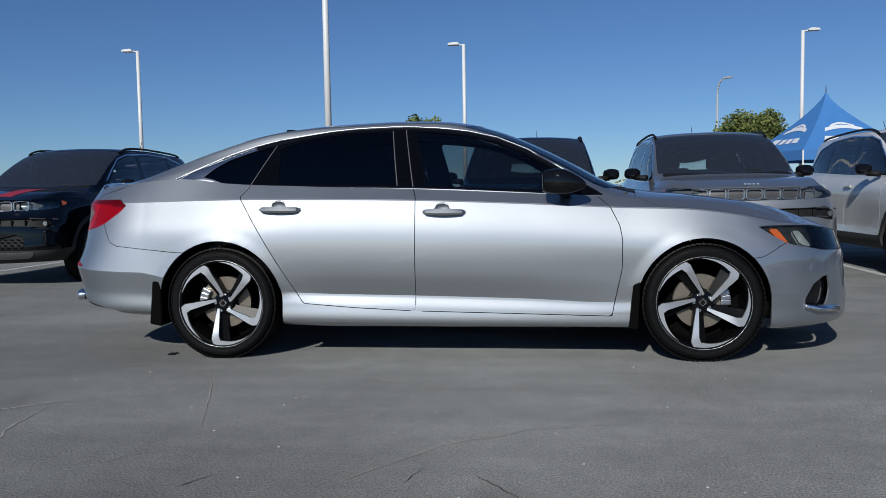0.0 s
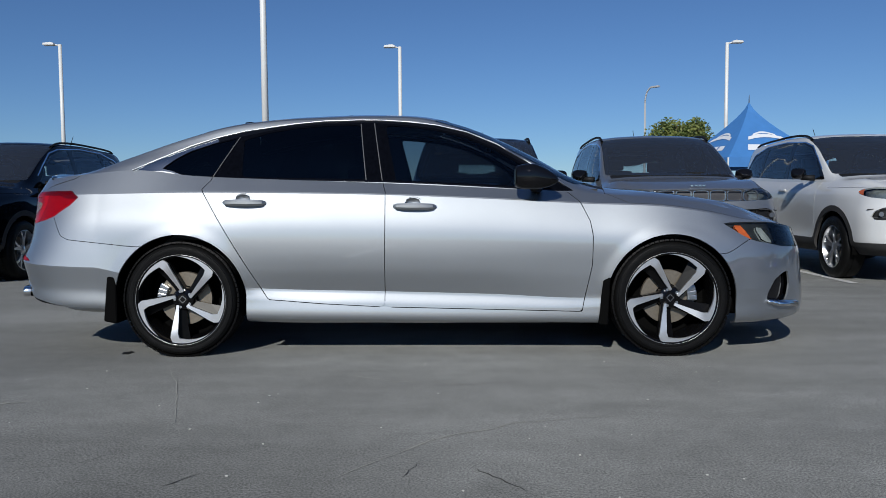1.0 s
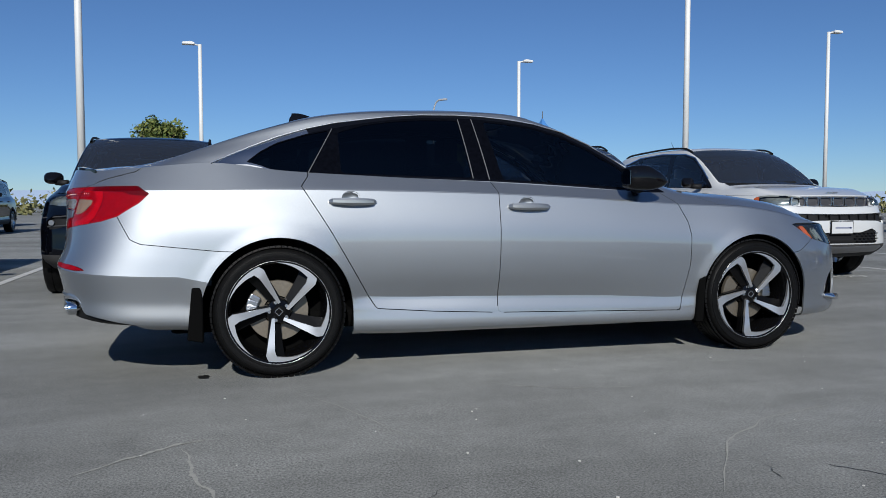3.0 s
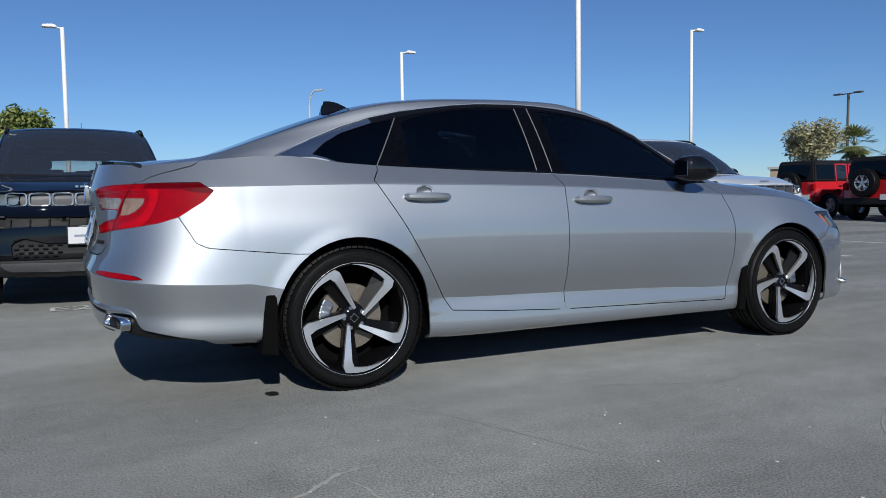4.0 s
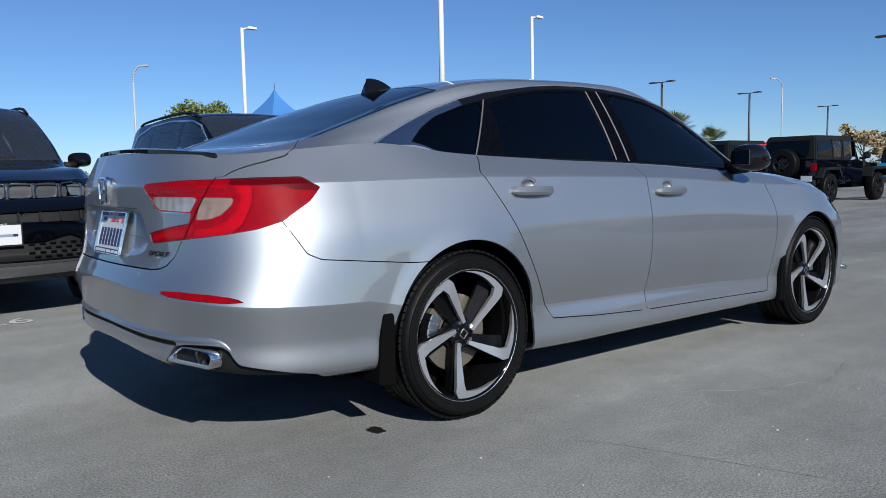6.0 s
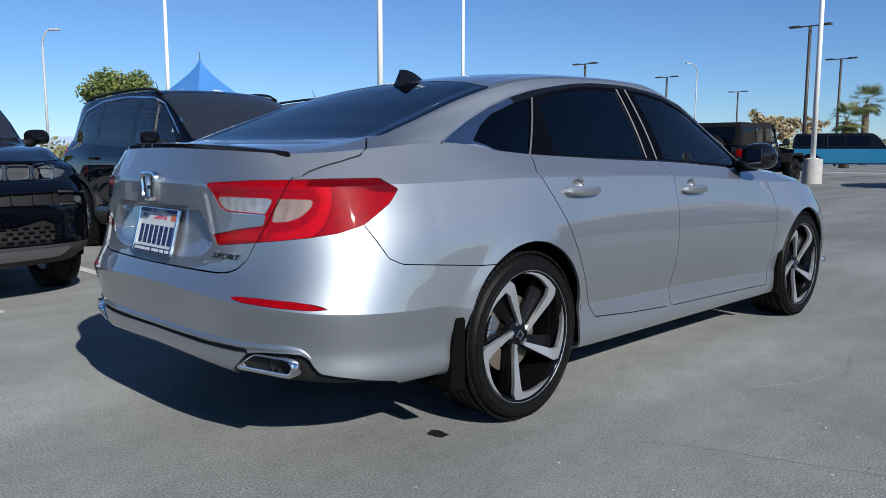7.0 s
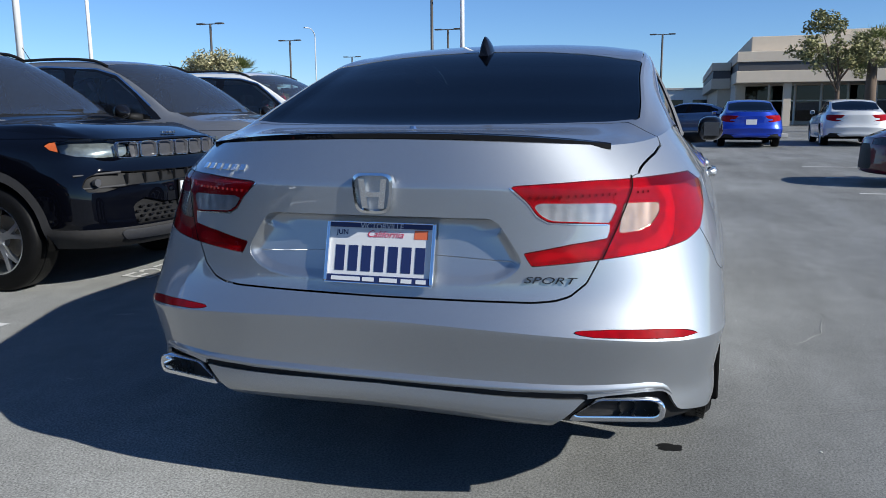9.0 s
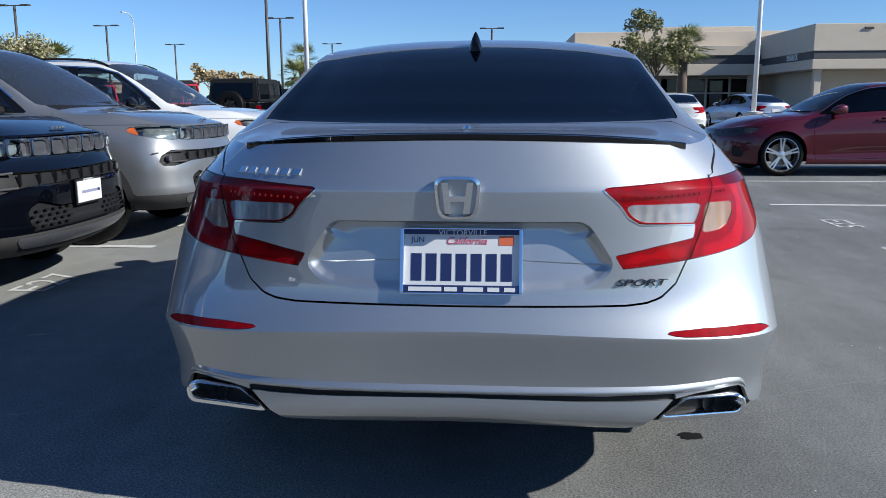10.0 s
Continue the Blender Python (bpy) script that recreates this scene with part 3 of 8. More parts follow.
def sedan_shell(detail=1.0):
    tx = (-2.3, -2.0, -1.7, -1.4, -0.9, -0.23, 0.4, 0.95, 1.4, 1.85, 2.1)
    levels = [
        (curve(*zip(tx, (0.715, 0.735, 0.752, 0.772, 0.785, 0.792, 0.792, 0.785, 0.775, 0.745, 0.70))),
         curve(*zip(tx, (1.035, 1.075, 1.093, 1.060, 1.033, 1.006, 0.972, 0.940, 0.905, 0.84, 0.78))), (-2.455, 1.072, 3.2, 3.0), (2.34, 0.715, 2.4, 2.2)),
        level((0.842, 0.861, 0.867, 0.869, 0.869, 0.865, 0.861, 0.820), (0.9595, 0.9645, 0.9585, 0.9435, 0.9155, 0.8845, 0.8635, 0.7915), (-2.500, 0.9475, 2.9, 3.0), (2.36, 0.69, 2.4, 2.2)),
        level((0.8475, 0.8668, 0.8725, 0.8745, 0.8745, 0.8705, 0.8668, 0.8262), (0.952, 0.957, 0.951, 0.936, 0.908, 0.877, 0.856, 0.784), (-2.500, 0.941, 2.95, 3.0), (2.37, 0.65, 2.4, 2.2)),
        level((0.905, 0.926, 0.914, 0.912, 0.912, 0.918, 0.926, 0.895), (0.78, 0.76, 0.74, 0.73, 0.71, 0.69, 0.69, 0.64), (-2.496, 0.80, 3.2, 3.0), (2.39, 0.58, 2.5, 2.2)),
        level((0.921, 0.931, 0.905, 0.903, 0.903, 0.912, 0.931, 0.912), (0.64, 0.57, 0.52, 0.51, 0.50, 0.50, 0.52, 0.51), (-2.503, 0.668, 4.1, 3.0), (2.40, 0.50, 2.5, 2.2)),
        level((0.931, 0.925, 0.876, 0.870, 0.872, 0.892, 0.925, 0.912), (0.528, 0.432, 0.396, 0.378, 0.360, 0.34, 0.38, 0.40), (-2.535, 0.592, 4.6, 3.1), (2.41, 0.40, 2.5, 2.2)),
        level((0.930, 0.923, 0.877, 0.871, 0.873, 0.893, 0.924, 0.912), (0.521, 0.424, 0.384, 0.366, 0.347, 0.328, 0.365, 0.385), (-2.5345, 0.585, 4.6, 3.1), (2.412, 0.385, 2.5, 2.2)),
        level((0.907, 0.915, 0.889, 0.884, 0.885, 0.899, 0.920, 0.905), (0.40, 0.335, 0.322, 0.30, 0.283, 0.275, 0.295, 0.31), (-2.508, 0.45, 4.6, 3.1), (2.42, 0.31, 2.5, 2.2)),
        level((0.895, 0.90, 0.882, 0.878, 0.878, 0.888, 0.905, 0.885), (0.278, 0.235, 0.215, 0.208, 0.203, 0.20, 0.20, 0.195), (-2.500, 0.347, 4.4, 3.1), (2.40, 0.20, 2.5, 2.2)),
        level((0.84, 0.84, 0.84, 0.84, 0.84, 0.84, 0.84, 0.82), (0.255, 0.22, 0.195, 0.19, 0.187, 0.185, 0.18, 0.178), (-2.455, 0.316, 4.2, 3.1), (2.32, 0.178, 2.5, 2.2)),
    ]
    centre = curve((-2.6, 1.055), (-2.46, 1.072), (-2.25, 1.088), (-2.02, 1.103), (-1.8, 1.178), (-1.5, 1.293), (-1.25, 1.375), (-0.95, 1.428), (-0.6, 1.452), (-0.25, 1.454),
                   (0.05, 1.432), (0.30, 1.365), (0.52, 1.27), (0.72, 1.168), (0.95, 1.04), (1.08, 0.995), (1.4, 0.957), (1.75, 0.902), (2.1, 0.808), (2.33, 0.72), (2.5, 0.66))
    rail_y = curve((-2.6, 0.60), (-2.2, 0.655), (-1.9, 0.665), (-1.5, 0.640), (-1.2, 0.634), (-0.6, 0.606), (0.0, 0.605), (0.3, 0.625), (0.6, 0.665), (0.85, 0.71), (1.05, 0.70), (1.5, 0.68), (1.9, 0.64), (2.4, 0.5))
    rail_z = curve((-2.6, 1.04), (-2.25, 1.068), (-2.0, 1.099), (-1.8, 1.164), (-1.5, 1.266), (-1.2, 1.346), (-0.9, 1.384), (-0.6, 1.398), (-0.3, 1.404), (0.0, 1.386),
                   (0.2, 1.330), (0.45, 1.220), (0.65, 1.115), (0.85, 1.000), (1.0, 0.962), (1.4, 0.93), (1.85, 0.862), (2.1, 0.79), (2.4, 0.69))
    k = detail
    return Shell(levels, -1.75, 1.6, centre, rail_y, rail_z, n_side=int(150 * k), n_rear=int(104 * k), n_front=int(34 * k),
                 subs=[max(2, int(s * k)) for s in (8, 1, 10, 8, 7, 1, 14, 9, 3)], top_rows=int(210 * k), top_subs=[max(2, int(s * k)) for s in (8, 8, 5, 4, 7, 6)], sharp=(1, 2, 5, 6))


DLO = [(-1.562, 1.102), (-1.503, 1.088), (-1.428, 1.060), (-1.368, 1.049), (-1.25, 1.046), (-1.04, 1.041), (-0.69, 1.032), (-0.34, 1.022), (-0.23, 1.017), (0.03, 1.006), (0.372, 0.986), (0.78, 0.960), (0.86, 0.955),
       (0.79, 1.0), (0.657, 1.076), (0.582, 1.122), (0.415, 1.217), (0.242, 1.290), (0.069, 1.333), (-0.102, 1.356), (-0.25, 1.367), (-0.383, 1.371), (-0.606, 1.366), (-0.771, 1.351), (-0.932, 1.327), (-1.107, 1.291), (-1.247, 1.259), (-1.401, 1.209), (-1.491, 1.159)]
WINDOW_FRAME = [(-1.738, 1.0905), (-1.64, 1.136), (-1.552, 1.175), (-1.402, 1.236), (-1.247, 1.285), (-1.091, 1.321), (-0.932, 1.346), (-0.769, 1.368), (-0.604, 1.382), (-0.404, 1.387), (-0.25, 1.384), (-0.10, 1.373), (0.074, 1.351),
                (0.254, 1.308), (0.43, 1.235), (0.60, 1.134), (0.68, 1.082), (0.80, 1.004), (0.875, 0.953), (0.78, 0.952), (0.372, 0.978), (0.03, 0.998), (-0.23, 1.009), (-0.69, 1.024), (-1.04, 1.033), (-1.25, 1.038), (-1.368, 1.040), (-1.428, 1.051),
                (-1.503, 1.078), (-1.557, 1.0875), (-1.636, 1.0865)]
REAR_DOOR = [(-1.252, 1.3), (-1.252, 1.03), (-1.293, 0.976), (-1.155, 0.751), (-0.952, 0.401), (-0.908, 0.334), (-0.6, 0.308), (-0.23, 0.288), (-0.222, 0.76), (-0.222, 0.952), (-0.252, 1.03), (-0.252, 1.3)]
FRONT_DOOR = [(-0.252, 1.3), (-0.252, 1.03), (-0.222, 0.952), (-0.222, 0.76), (-0.23, 0.288), (0.4, 0.272), (0.907, 0.260), (0.963, 0.531), (0.966, 0.697), (0.952, 0.779), (0.899, 0.889), (0.79, 0.985), (0.78, 1.3)]
LIGHT_OUT = [(0.385, 0.954), (0.51, 0.960), (0.645, 0.966), (0.80, 0.968), (1.0, 0.972), (1.22, 0.973), (1.31, 0.936), (1.273, 0.89), (1.161, 0.824), (1.05, 0.800), (0.92, 0.786),
             (0.705, 0.769), (0.447, 0.747), (0.425, 0.781), (0.57, 0.805), (0.70, 0.820), (0.709, 0.855), (0.504, 0.862), (0.468, 0.878), (0.440, 0.912)]
CLEAR_IN = [(0.450, 0.911), (0.746, 0.909), (0.709, 0.859), (0.508, 0.866), (0.474, 0.882)]
CLEAR_OUT = [(0.766, 0.908), (0.935, 0.905), (0.920, 0.877), (0.872, 0.849), (0.82, 0.836), (0.737, 0.831)]
REFLECTOR = [(0.530, 0.590), (0.663, 0.5925), (0.85, 0.588), (0.99, 0.577), (1.022, 0.565), (0.93, 0.562), (0.788, 0.567), (0.60, 0.574), (0.552, 0.580)]
RECESS = [(0.0, 0.871), (0.305, 0.871), (0.322, 0.867), (0.337, 0.856), (0.362, 0.820), (0.392, 0.772), (0.396, 0.755), (0.388, 0.738), (0.362, 0.715), (0.330, 0.700), (0.275, 0.689), (0.131, 0.683), (0.0, 0.682)]
PIPE_CUT = [(0.55, 0.15), (0.52, 0.33), (0.60, 0.398), (0.68, 0.409), (0.80, 0.414), (0.875, 0.412), (0.915, 0.400), (0.935, 0.375), (0.965, 0.350), (1.10, 0.330), (1.30, 0.295), (1.4, 0.15)]
HEAD = [(0.40, 0.625), (0.42, 0.70), (0.80, 0.738), (1.05, 0.757), (1.30, 0.764), (1.54, 0.762), (1.44, 0.70), (1.36, 0.662), (1.06, 0.622), (0.7, 0.61)]
VENT = [(1.27, 0.300), (1.26, 0.36), (1.19, 0.43), (1.09, 0.470), (1.01, 0.475), (0.99, 0.40), (1.04, 0.30)]
LID_TOP = [(-2.8, -0.1), (-2.8, 0.670), (-2.36, 0.668), (-2.285, 0.676), (-2.175, 0.709), (-2.10, 0.722), (-2.065, 0.712), (-2.043, 0.69), (-1.985, 0.62), (-2.02, 0.3), (-2.033, -0.1)]
LID_BACK = [(-0.1, 1.3), (-0.1, 0.652), (0.444, 0.655), (0.507, 0.660), (0.557, 0.672), (0.614, 0.706), (0.66, 0.765), (0.826, 0.975), (0.85, 1.3)]


def wheel_hole(x, r, z=0.335):
    def f(c):
        d = r - np.hypot(c[:, 0] - x, c[:, 2] - z)
        below = np.where(c[:, 2] < z, r - np.abs(c[:, 0] - x), d)
        return np.where((c[:, 3] == 0) & (np.abs(c[:, 1]) > 0.45), np.maximum(d, below), -1.0)
    return f


def skin(parent, name, shell, polys, mat, sides="both", inset=0.0, rim=0.010, label="", crease=12.5):
    v, f = shell.mesh(polys, sides, inset, rim)
    return link_mesh(name, v, f, mat, parent, label, crease=crease)


def local_fit(u, v, w, at_u, at_v, far):
    """A value of w at a place, by a plane through its nearest neighbours."""
    d = np.hypot(u - at_u, v - at_v) + far
    i = np.argpartition(d, 14)[:14]
    k = 1 / (d[i] + 4e-3)
    A = np.stack([np.ones(len(i)), u[i] - at_u, v[i] - at_v], 1) * k[:, None]
    return float(np.clip(np.linalg.lstsq(A, w[i] * k, rcond=None)[0][0], w[i].min(), w[i].max()))


def spot(shell, y, z, end):
    """The skin's x at a height and a distance from the middle, at the front (+1) or tail (-1)."""
    c = shell.cols
    return local_fit(np.abs(c[:, 1]), c[:, 2], c[:, 0], abs(y), z, np.where((c[:, 0] * end > 0.6) & (c[:, 3] == 0), 0, 9))


def flank(shell, x, z):
    """The skin's distance from the middle at a place on the side."""
    c = shell.cols
    return local_fit(c[:, 0], c[:, 2], c[:, 1], x, z, np.where(np.abs(c[:, 1]) > 0.5, 0, 9))


def tail_point(sh, u, z, sgn, off):
    """A place on the tail's skin, by the way round from the middle and the height, a little proud of it."""
    y = u - 0.03
    for _ in range(6):
        y = 0.4 * y + 0.6 * (u - (spot(sh, y, z, -1) + 2.5))
    px = spot(sh, y, z, -1)
    dx = spot(sh, y + 0.012, z, -1) - spot(sh, y - 0.012, z, -1)
    n = Vector((-0.024, max(0.0, dx), 0)).normalized()
    return (px + n.x * off, sgn * (y + n.y * off), z)


def lid_field(c):
    top = inside(c[:, 0], c[:, 1], LID_TOP)
    back = np.where(c[:, 3] == 0, inside(c[:, 1] + c[:, 0] + 2.5, c[:, 2], LID_BACK), -1.0)
    return np.where(c[:, 0] > -1.7, -1.0, np.where(c[:, 2] > 0.975, top, back))


def cut_sedan(sh, hollow=True):
    """Cut a sedan's skin into its panels."""
    c = sh.cols
    for wx, wr in ((-1.415, 0.381), (1.415, 0.369)):
        d = np.hypot(c[:, 0] - wx, c[:, 2] - 0.335) - wr
        lip = np.clip(1 - d / 0.055, 0, 1) * np.clip((c[:, 2] - 0.36) / 0.08, 0, 1)
        c[:, 1] += np.where((c[:, 3] == 0) & (np.abs(c[:, 1]) > 0.6) & (d > -0.05), 0.0075 * np.minimum(lip, 1) ** 1.0, 0)
    sh.take(wheel_hole(-1.415, 0.381), 0.0)
    sh.take(wheel_hole(1.415, 0.369), 0.0)
    b = {}
    if hollow:
        b["plate_recess"] = sh.take(lambda c: np.where((c[:, 3] == 0) & (c[:, 0] < -2.3), inside(np.abs(c[:, 1]), c[:, 2], [(-0.5, RECESS[0][1])] + RECESS + [(-0.5, RECESS[-1][1])]), -1.0), 0.0)
    frame_field = side_field(WINDOW_FRAME, 1)
    glass = sh.take(side_field(DLO, 1), 0.0)
    b["quarter_trim"] = sh.take(lambda c: np.minimum(frame_field(c), -1.185 - 0.45 * (c[:, 2] - 1.15) - c[:, 0]), 0.0)
    b["belt_strip"] = sh.take(frame_field, 0.0)
    b["chrome_strip"] = sh.take(lambda c: np.minimum(frame_field(c) + 0.006, np.maximum(c[:, 2] - (1.03 - 0.045 * c[:, 0]), -1.33 - c[:, 0])), 0.0)
    panes = {"quarter_window": [(-1.553, 1.102), (-1.503, 1.092), (-1.428, 1.065), (-1.368, 1.054), (-1.254, 1.051), (-1.121, 1.282), (-1.247, 1.253), (-1.401, 1.203), (-1.489, 1.154)],
             "rear_window": [(-1.075, 1.048), (-0.347, 1.030), (-0.390, 1.358), (-0.60, 1.354), (-0.77, 1.340), (-0.93, 1.315), (-1.08, 1.270)],
             "front_window": [(-0.164, 1.022), (0.372, 0.995), (0.64, 0.978), (0.68, 1.03), (0.57, 1.112), (0.405, 1.206), (0.235, 1.279), (0.065, 1.322), (-0.10, 1.345), (-0.237, 1.355)]}
    for name, poly in panes.items():
        b[name], glass = sh.split(glass, side_field(poly, 1), 0.0)
    b["pillar_trim"] = glass
    b["windscreen"] = sh.take(lambda c: np.where(c[:, 3] == 1, np.minimum.reduce([(2.86 - c[:, 4]) * 0.09, c[:, 0] - 0.16 + 0.30 * c[:, 1] ** 2, 1.08 - 0.36 * c[:, 1] ** 2 - c[:, 0]]), -1.0), 0.002)
    b["back_window"] = sh.take(lambda c: np.where(c[:, 3] == 1, np.minimum.reduce([(2.86 - c[:, 4]) * 0.09, c[:, 0] + 2.02 - 0.16 * c[:, 1] ** 2, -1.215 - 0.30 * c[:, 1] ** 2 - c[:, 0]]), -1.0), 0.002)
    lamp = sh.take(rear_field(LIGHT_OUT, patch=0), 0.001)
    b["clear_in"], lamp = sh.split(lamp, rear_field(CLEAR_IN, patch=0))
    b["clear_out"], lamp = sh.split(lamp, rear_field(CLEAR_OUT, patch=0))
    b["lamp"] = lamp
    b["reflector"] = sh.take(rear_field(REFLECTOR, patch=0), 0.0005)
    head = sh.take(front_field(HEAD), 0.002)
    b["marker"], head = sh.split(head, front_field([(1.475, 0.751), (1.425, 0.668), (1.36, 0.657), (1.385, 0.746)]))
    b["head_reflector"], head = sh.split(head, front_field([(1.285, 0.742), (1.275, 0.655), (1.15, 0.640), (1.20, 0.735)]))
    b["headlight"] = head
    b["vent"] = sh.take(front_field(VENT), 0.001)
    b["grille"] = sh.take(front_field([(-0.1, 0.25), (-0.1, 0.625), (0.38, 0.625), (0.45, 0.40), (0.5, 0.25)]), 0.001)
    b["pipe_cut"] = sh.take(rear_field(PIPE_CUT, patch=0), 0.0)
    b["groove"] = sh.take(rear_field([(-0.1, 0.403), (-0.1, 0.416), (0.61, 0.414), (0.61, 0.396)], patch=0), 0.0)
    for hx, hz in ((-1.045, 0.917), (-0.062, 0.890)):
        b.setdefault("cup", []).append(sh.take(lambda c, hx=hx, hz=hz: np.where(c[:, 3] == 0, (1 - np.hypot((c[:, 0] - hx) / 0.046, (c[:, 2] - hz) / 0.030)) * 0.03, -1.0), 0.0))
    b["seam_backing"] = sh.clip(sh.rest, np.where(sh.cols[:, 3] == 0, 0.035 - np.hypot(sh.cols[:, 0] + 0.226, sh.cols[:, 2] - 0.288), -1.0))
    b["rear_door"] = sh.take(side_field(REAR_DOOR, 0), 0.0022)
    b["front_door"] = sh.take(side_field(FRONT_DOOR, 0), 0.0022)
    b["boot_lid"] = sh.take(lid_field, 0.0026)
    b["rear_bumper"] = sh.take(lambda c: np.where((c[:, 3] == 0) & (c[:, 0] < -1.2), inside(c[:, 0], c[:, 2], [(-1.2, 0.0), (-1.2, 0.636), (-1.702, 0.650), (-2.07, 0.690), (-2.117, 0.712), (-2.177, 0.821), (-2.2, 0.9), (-2.7, 0.9), (-2.7, 0.0)]), -1.0), 0.0018)
    b["front_bumper"] = sh.take(lambda c: np.where((c[:, 3] == 0) & (c[:, 0] > 1.2), inside(c[:, 0], c[:, 2], [(1.2, 0.0), (1.2, 0.57), (1.733, 0.592), (1.853, 0.661), (2.0, 0.72), (2.6, 0.75), (2.6, 0)]), -1.0), 0.0018)
    b["bonnet"] = sh.take(lambda c: np.where(c[:, 0] < 0.85, -1.0, np.where(c[:, 3] == 1, c[:, 0] - 1.10 + 0.08 * c[:, 1] ** 2, np.minimum((c[:, 0] - 1.05 - (0.94 - c[:, 2]) * 2.2) * 0.6, (0.93 - c[:, 4]) * 0.08))), 0.002)
    b["cowl"] = sh.take(lambda c: np.where((c[:, 3] == 1) & (c[:, 0] > 0.5), np.minimum(c[:, 0] - 1.08 + 0.36 * c[:, 1] ** 2, 0.66 - c[:, 1]), -1.0), 0.0)
    b["roof"] = sh.take(lambda c: np.where(c[:, 3] == 1, np.minimum.reduce([(2.86 - c[:, 4]) * 0.09, c[:, 0] + 1.25, 0.3 - c[:, 0]]), -1.0), 0.0016)
    b["front_fender"] = sh.take(lambda c: np.where(c[:, 3] == 0, np.minimum(c[:, 0] - 0.55, c[:, 2] - 0.262), -1.0), 0.0)
    b["side_skirt"] = sh.take(lambda c: np.where(c[:, 3] == 0, np.minimum.reduce([c[:, 0] + 1.06, 1.06 - c[:, 0], 0.36 - c[:, 2]]), -1.0), 0.0)
    b["quarter_panel"] = sh.rest
    return b


def blade(bm, y_of, deep):
    """One machined spoke: a blade that leans out to the rim and then runs along it, ever thinner."""
    out, inn = [], []
    for i in range(9):
        q = i / 8
        out.append((-0.036 - 0.032 * q, -0.034 - 0.186 * q))
        inn.append((-0.021 - 0.003 * q, -0.034 - 0.164 * q))
    for i in range(1, 4):
        q = i / 3
        out.append((-0.069 + 0.016 * q, -0.220 - 0.036 * q))
        inn.append((-0.024 + 0.010 * q, -0.198 - 0.029 * q))
    for i in range(1, 17):
        q = i / 16
        a = radians(-101.5 + 66 * q)
        b = radians(-93.6 + 57.6 * q)
        r = 0.2614 - 0.0345 * (1 - q) ** 1.25 - 0.0015
        out.append((0.2614 * math.cos(a), 0.2614 * math.sin(a)))
        inn.append((r * math.cos(b), r * math.sin(b)))
    f1, f2, b1, b2 = [], [], [], []
    for (ox, oz), (ix, iz) in zip(out, inn):
        f1.append(bm.verts.new((ox, y_of(math.hypot(ox, oz)), oz)))
        f2.append(bm.verts.new((ix, y_of(math.hypot(ix, iz)), iz)))
        b1.append(bm.verts.new((ox, y_of(math.hypot(ox, oz)) - deep, oz)))
        b2.append(bm.verts.new((ix, y_of(math.hypot(ix, iz)) - deep, iz)))
    for i in range(len(f1) - 1):
        bm.faces.new((f1[i], f1[i + 1], f2[i + 1], f2[i]))
        bm.faces.new((b1[i], b2[i], b2[i + 1], b1[i + 1]))
        bm.faces.new((f1[i], b1[i], b1[i + 1], f1[i + 1]))
        bm.faces.new((f2[i], f2[i + 1], b2[i + 1], b2[i]))
    bm.faces.new((f1[0], f2[0], b2[0], b1[0]))
    bm.faces.new((f1[-1], b1[-1], b2[-1], f2[-1]))


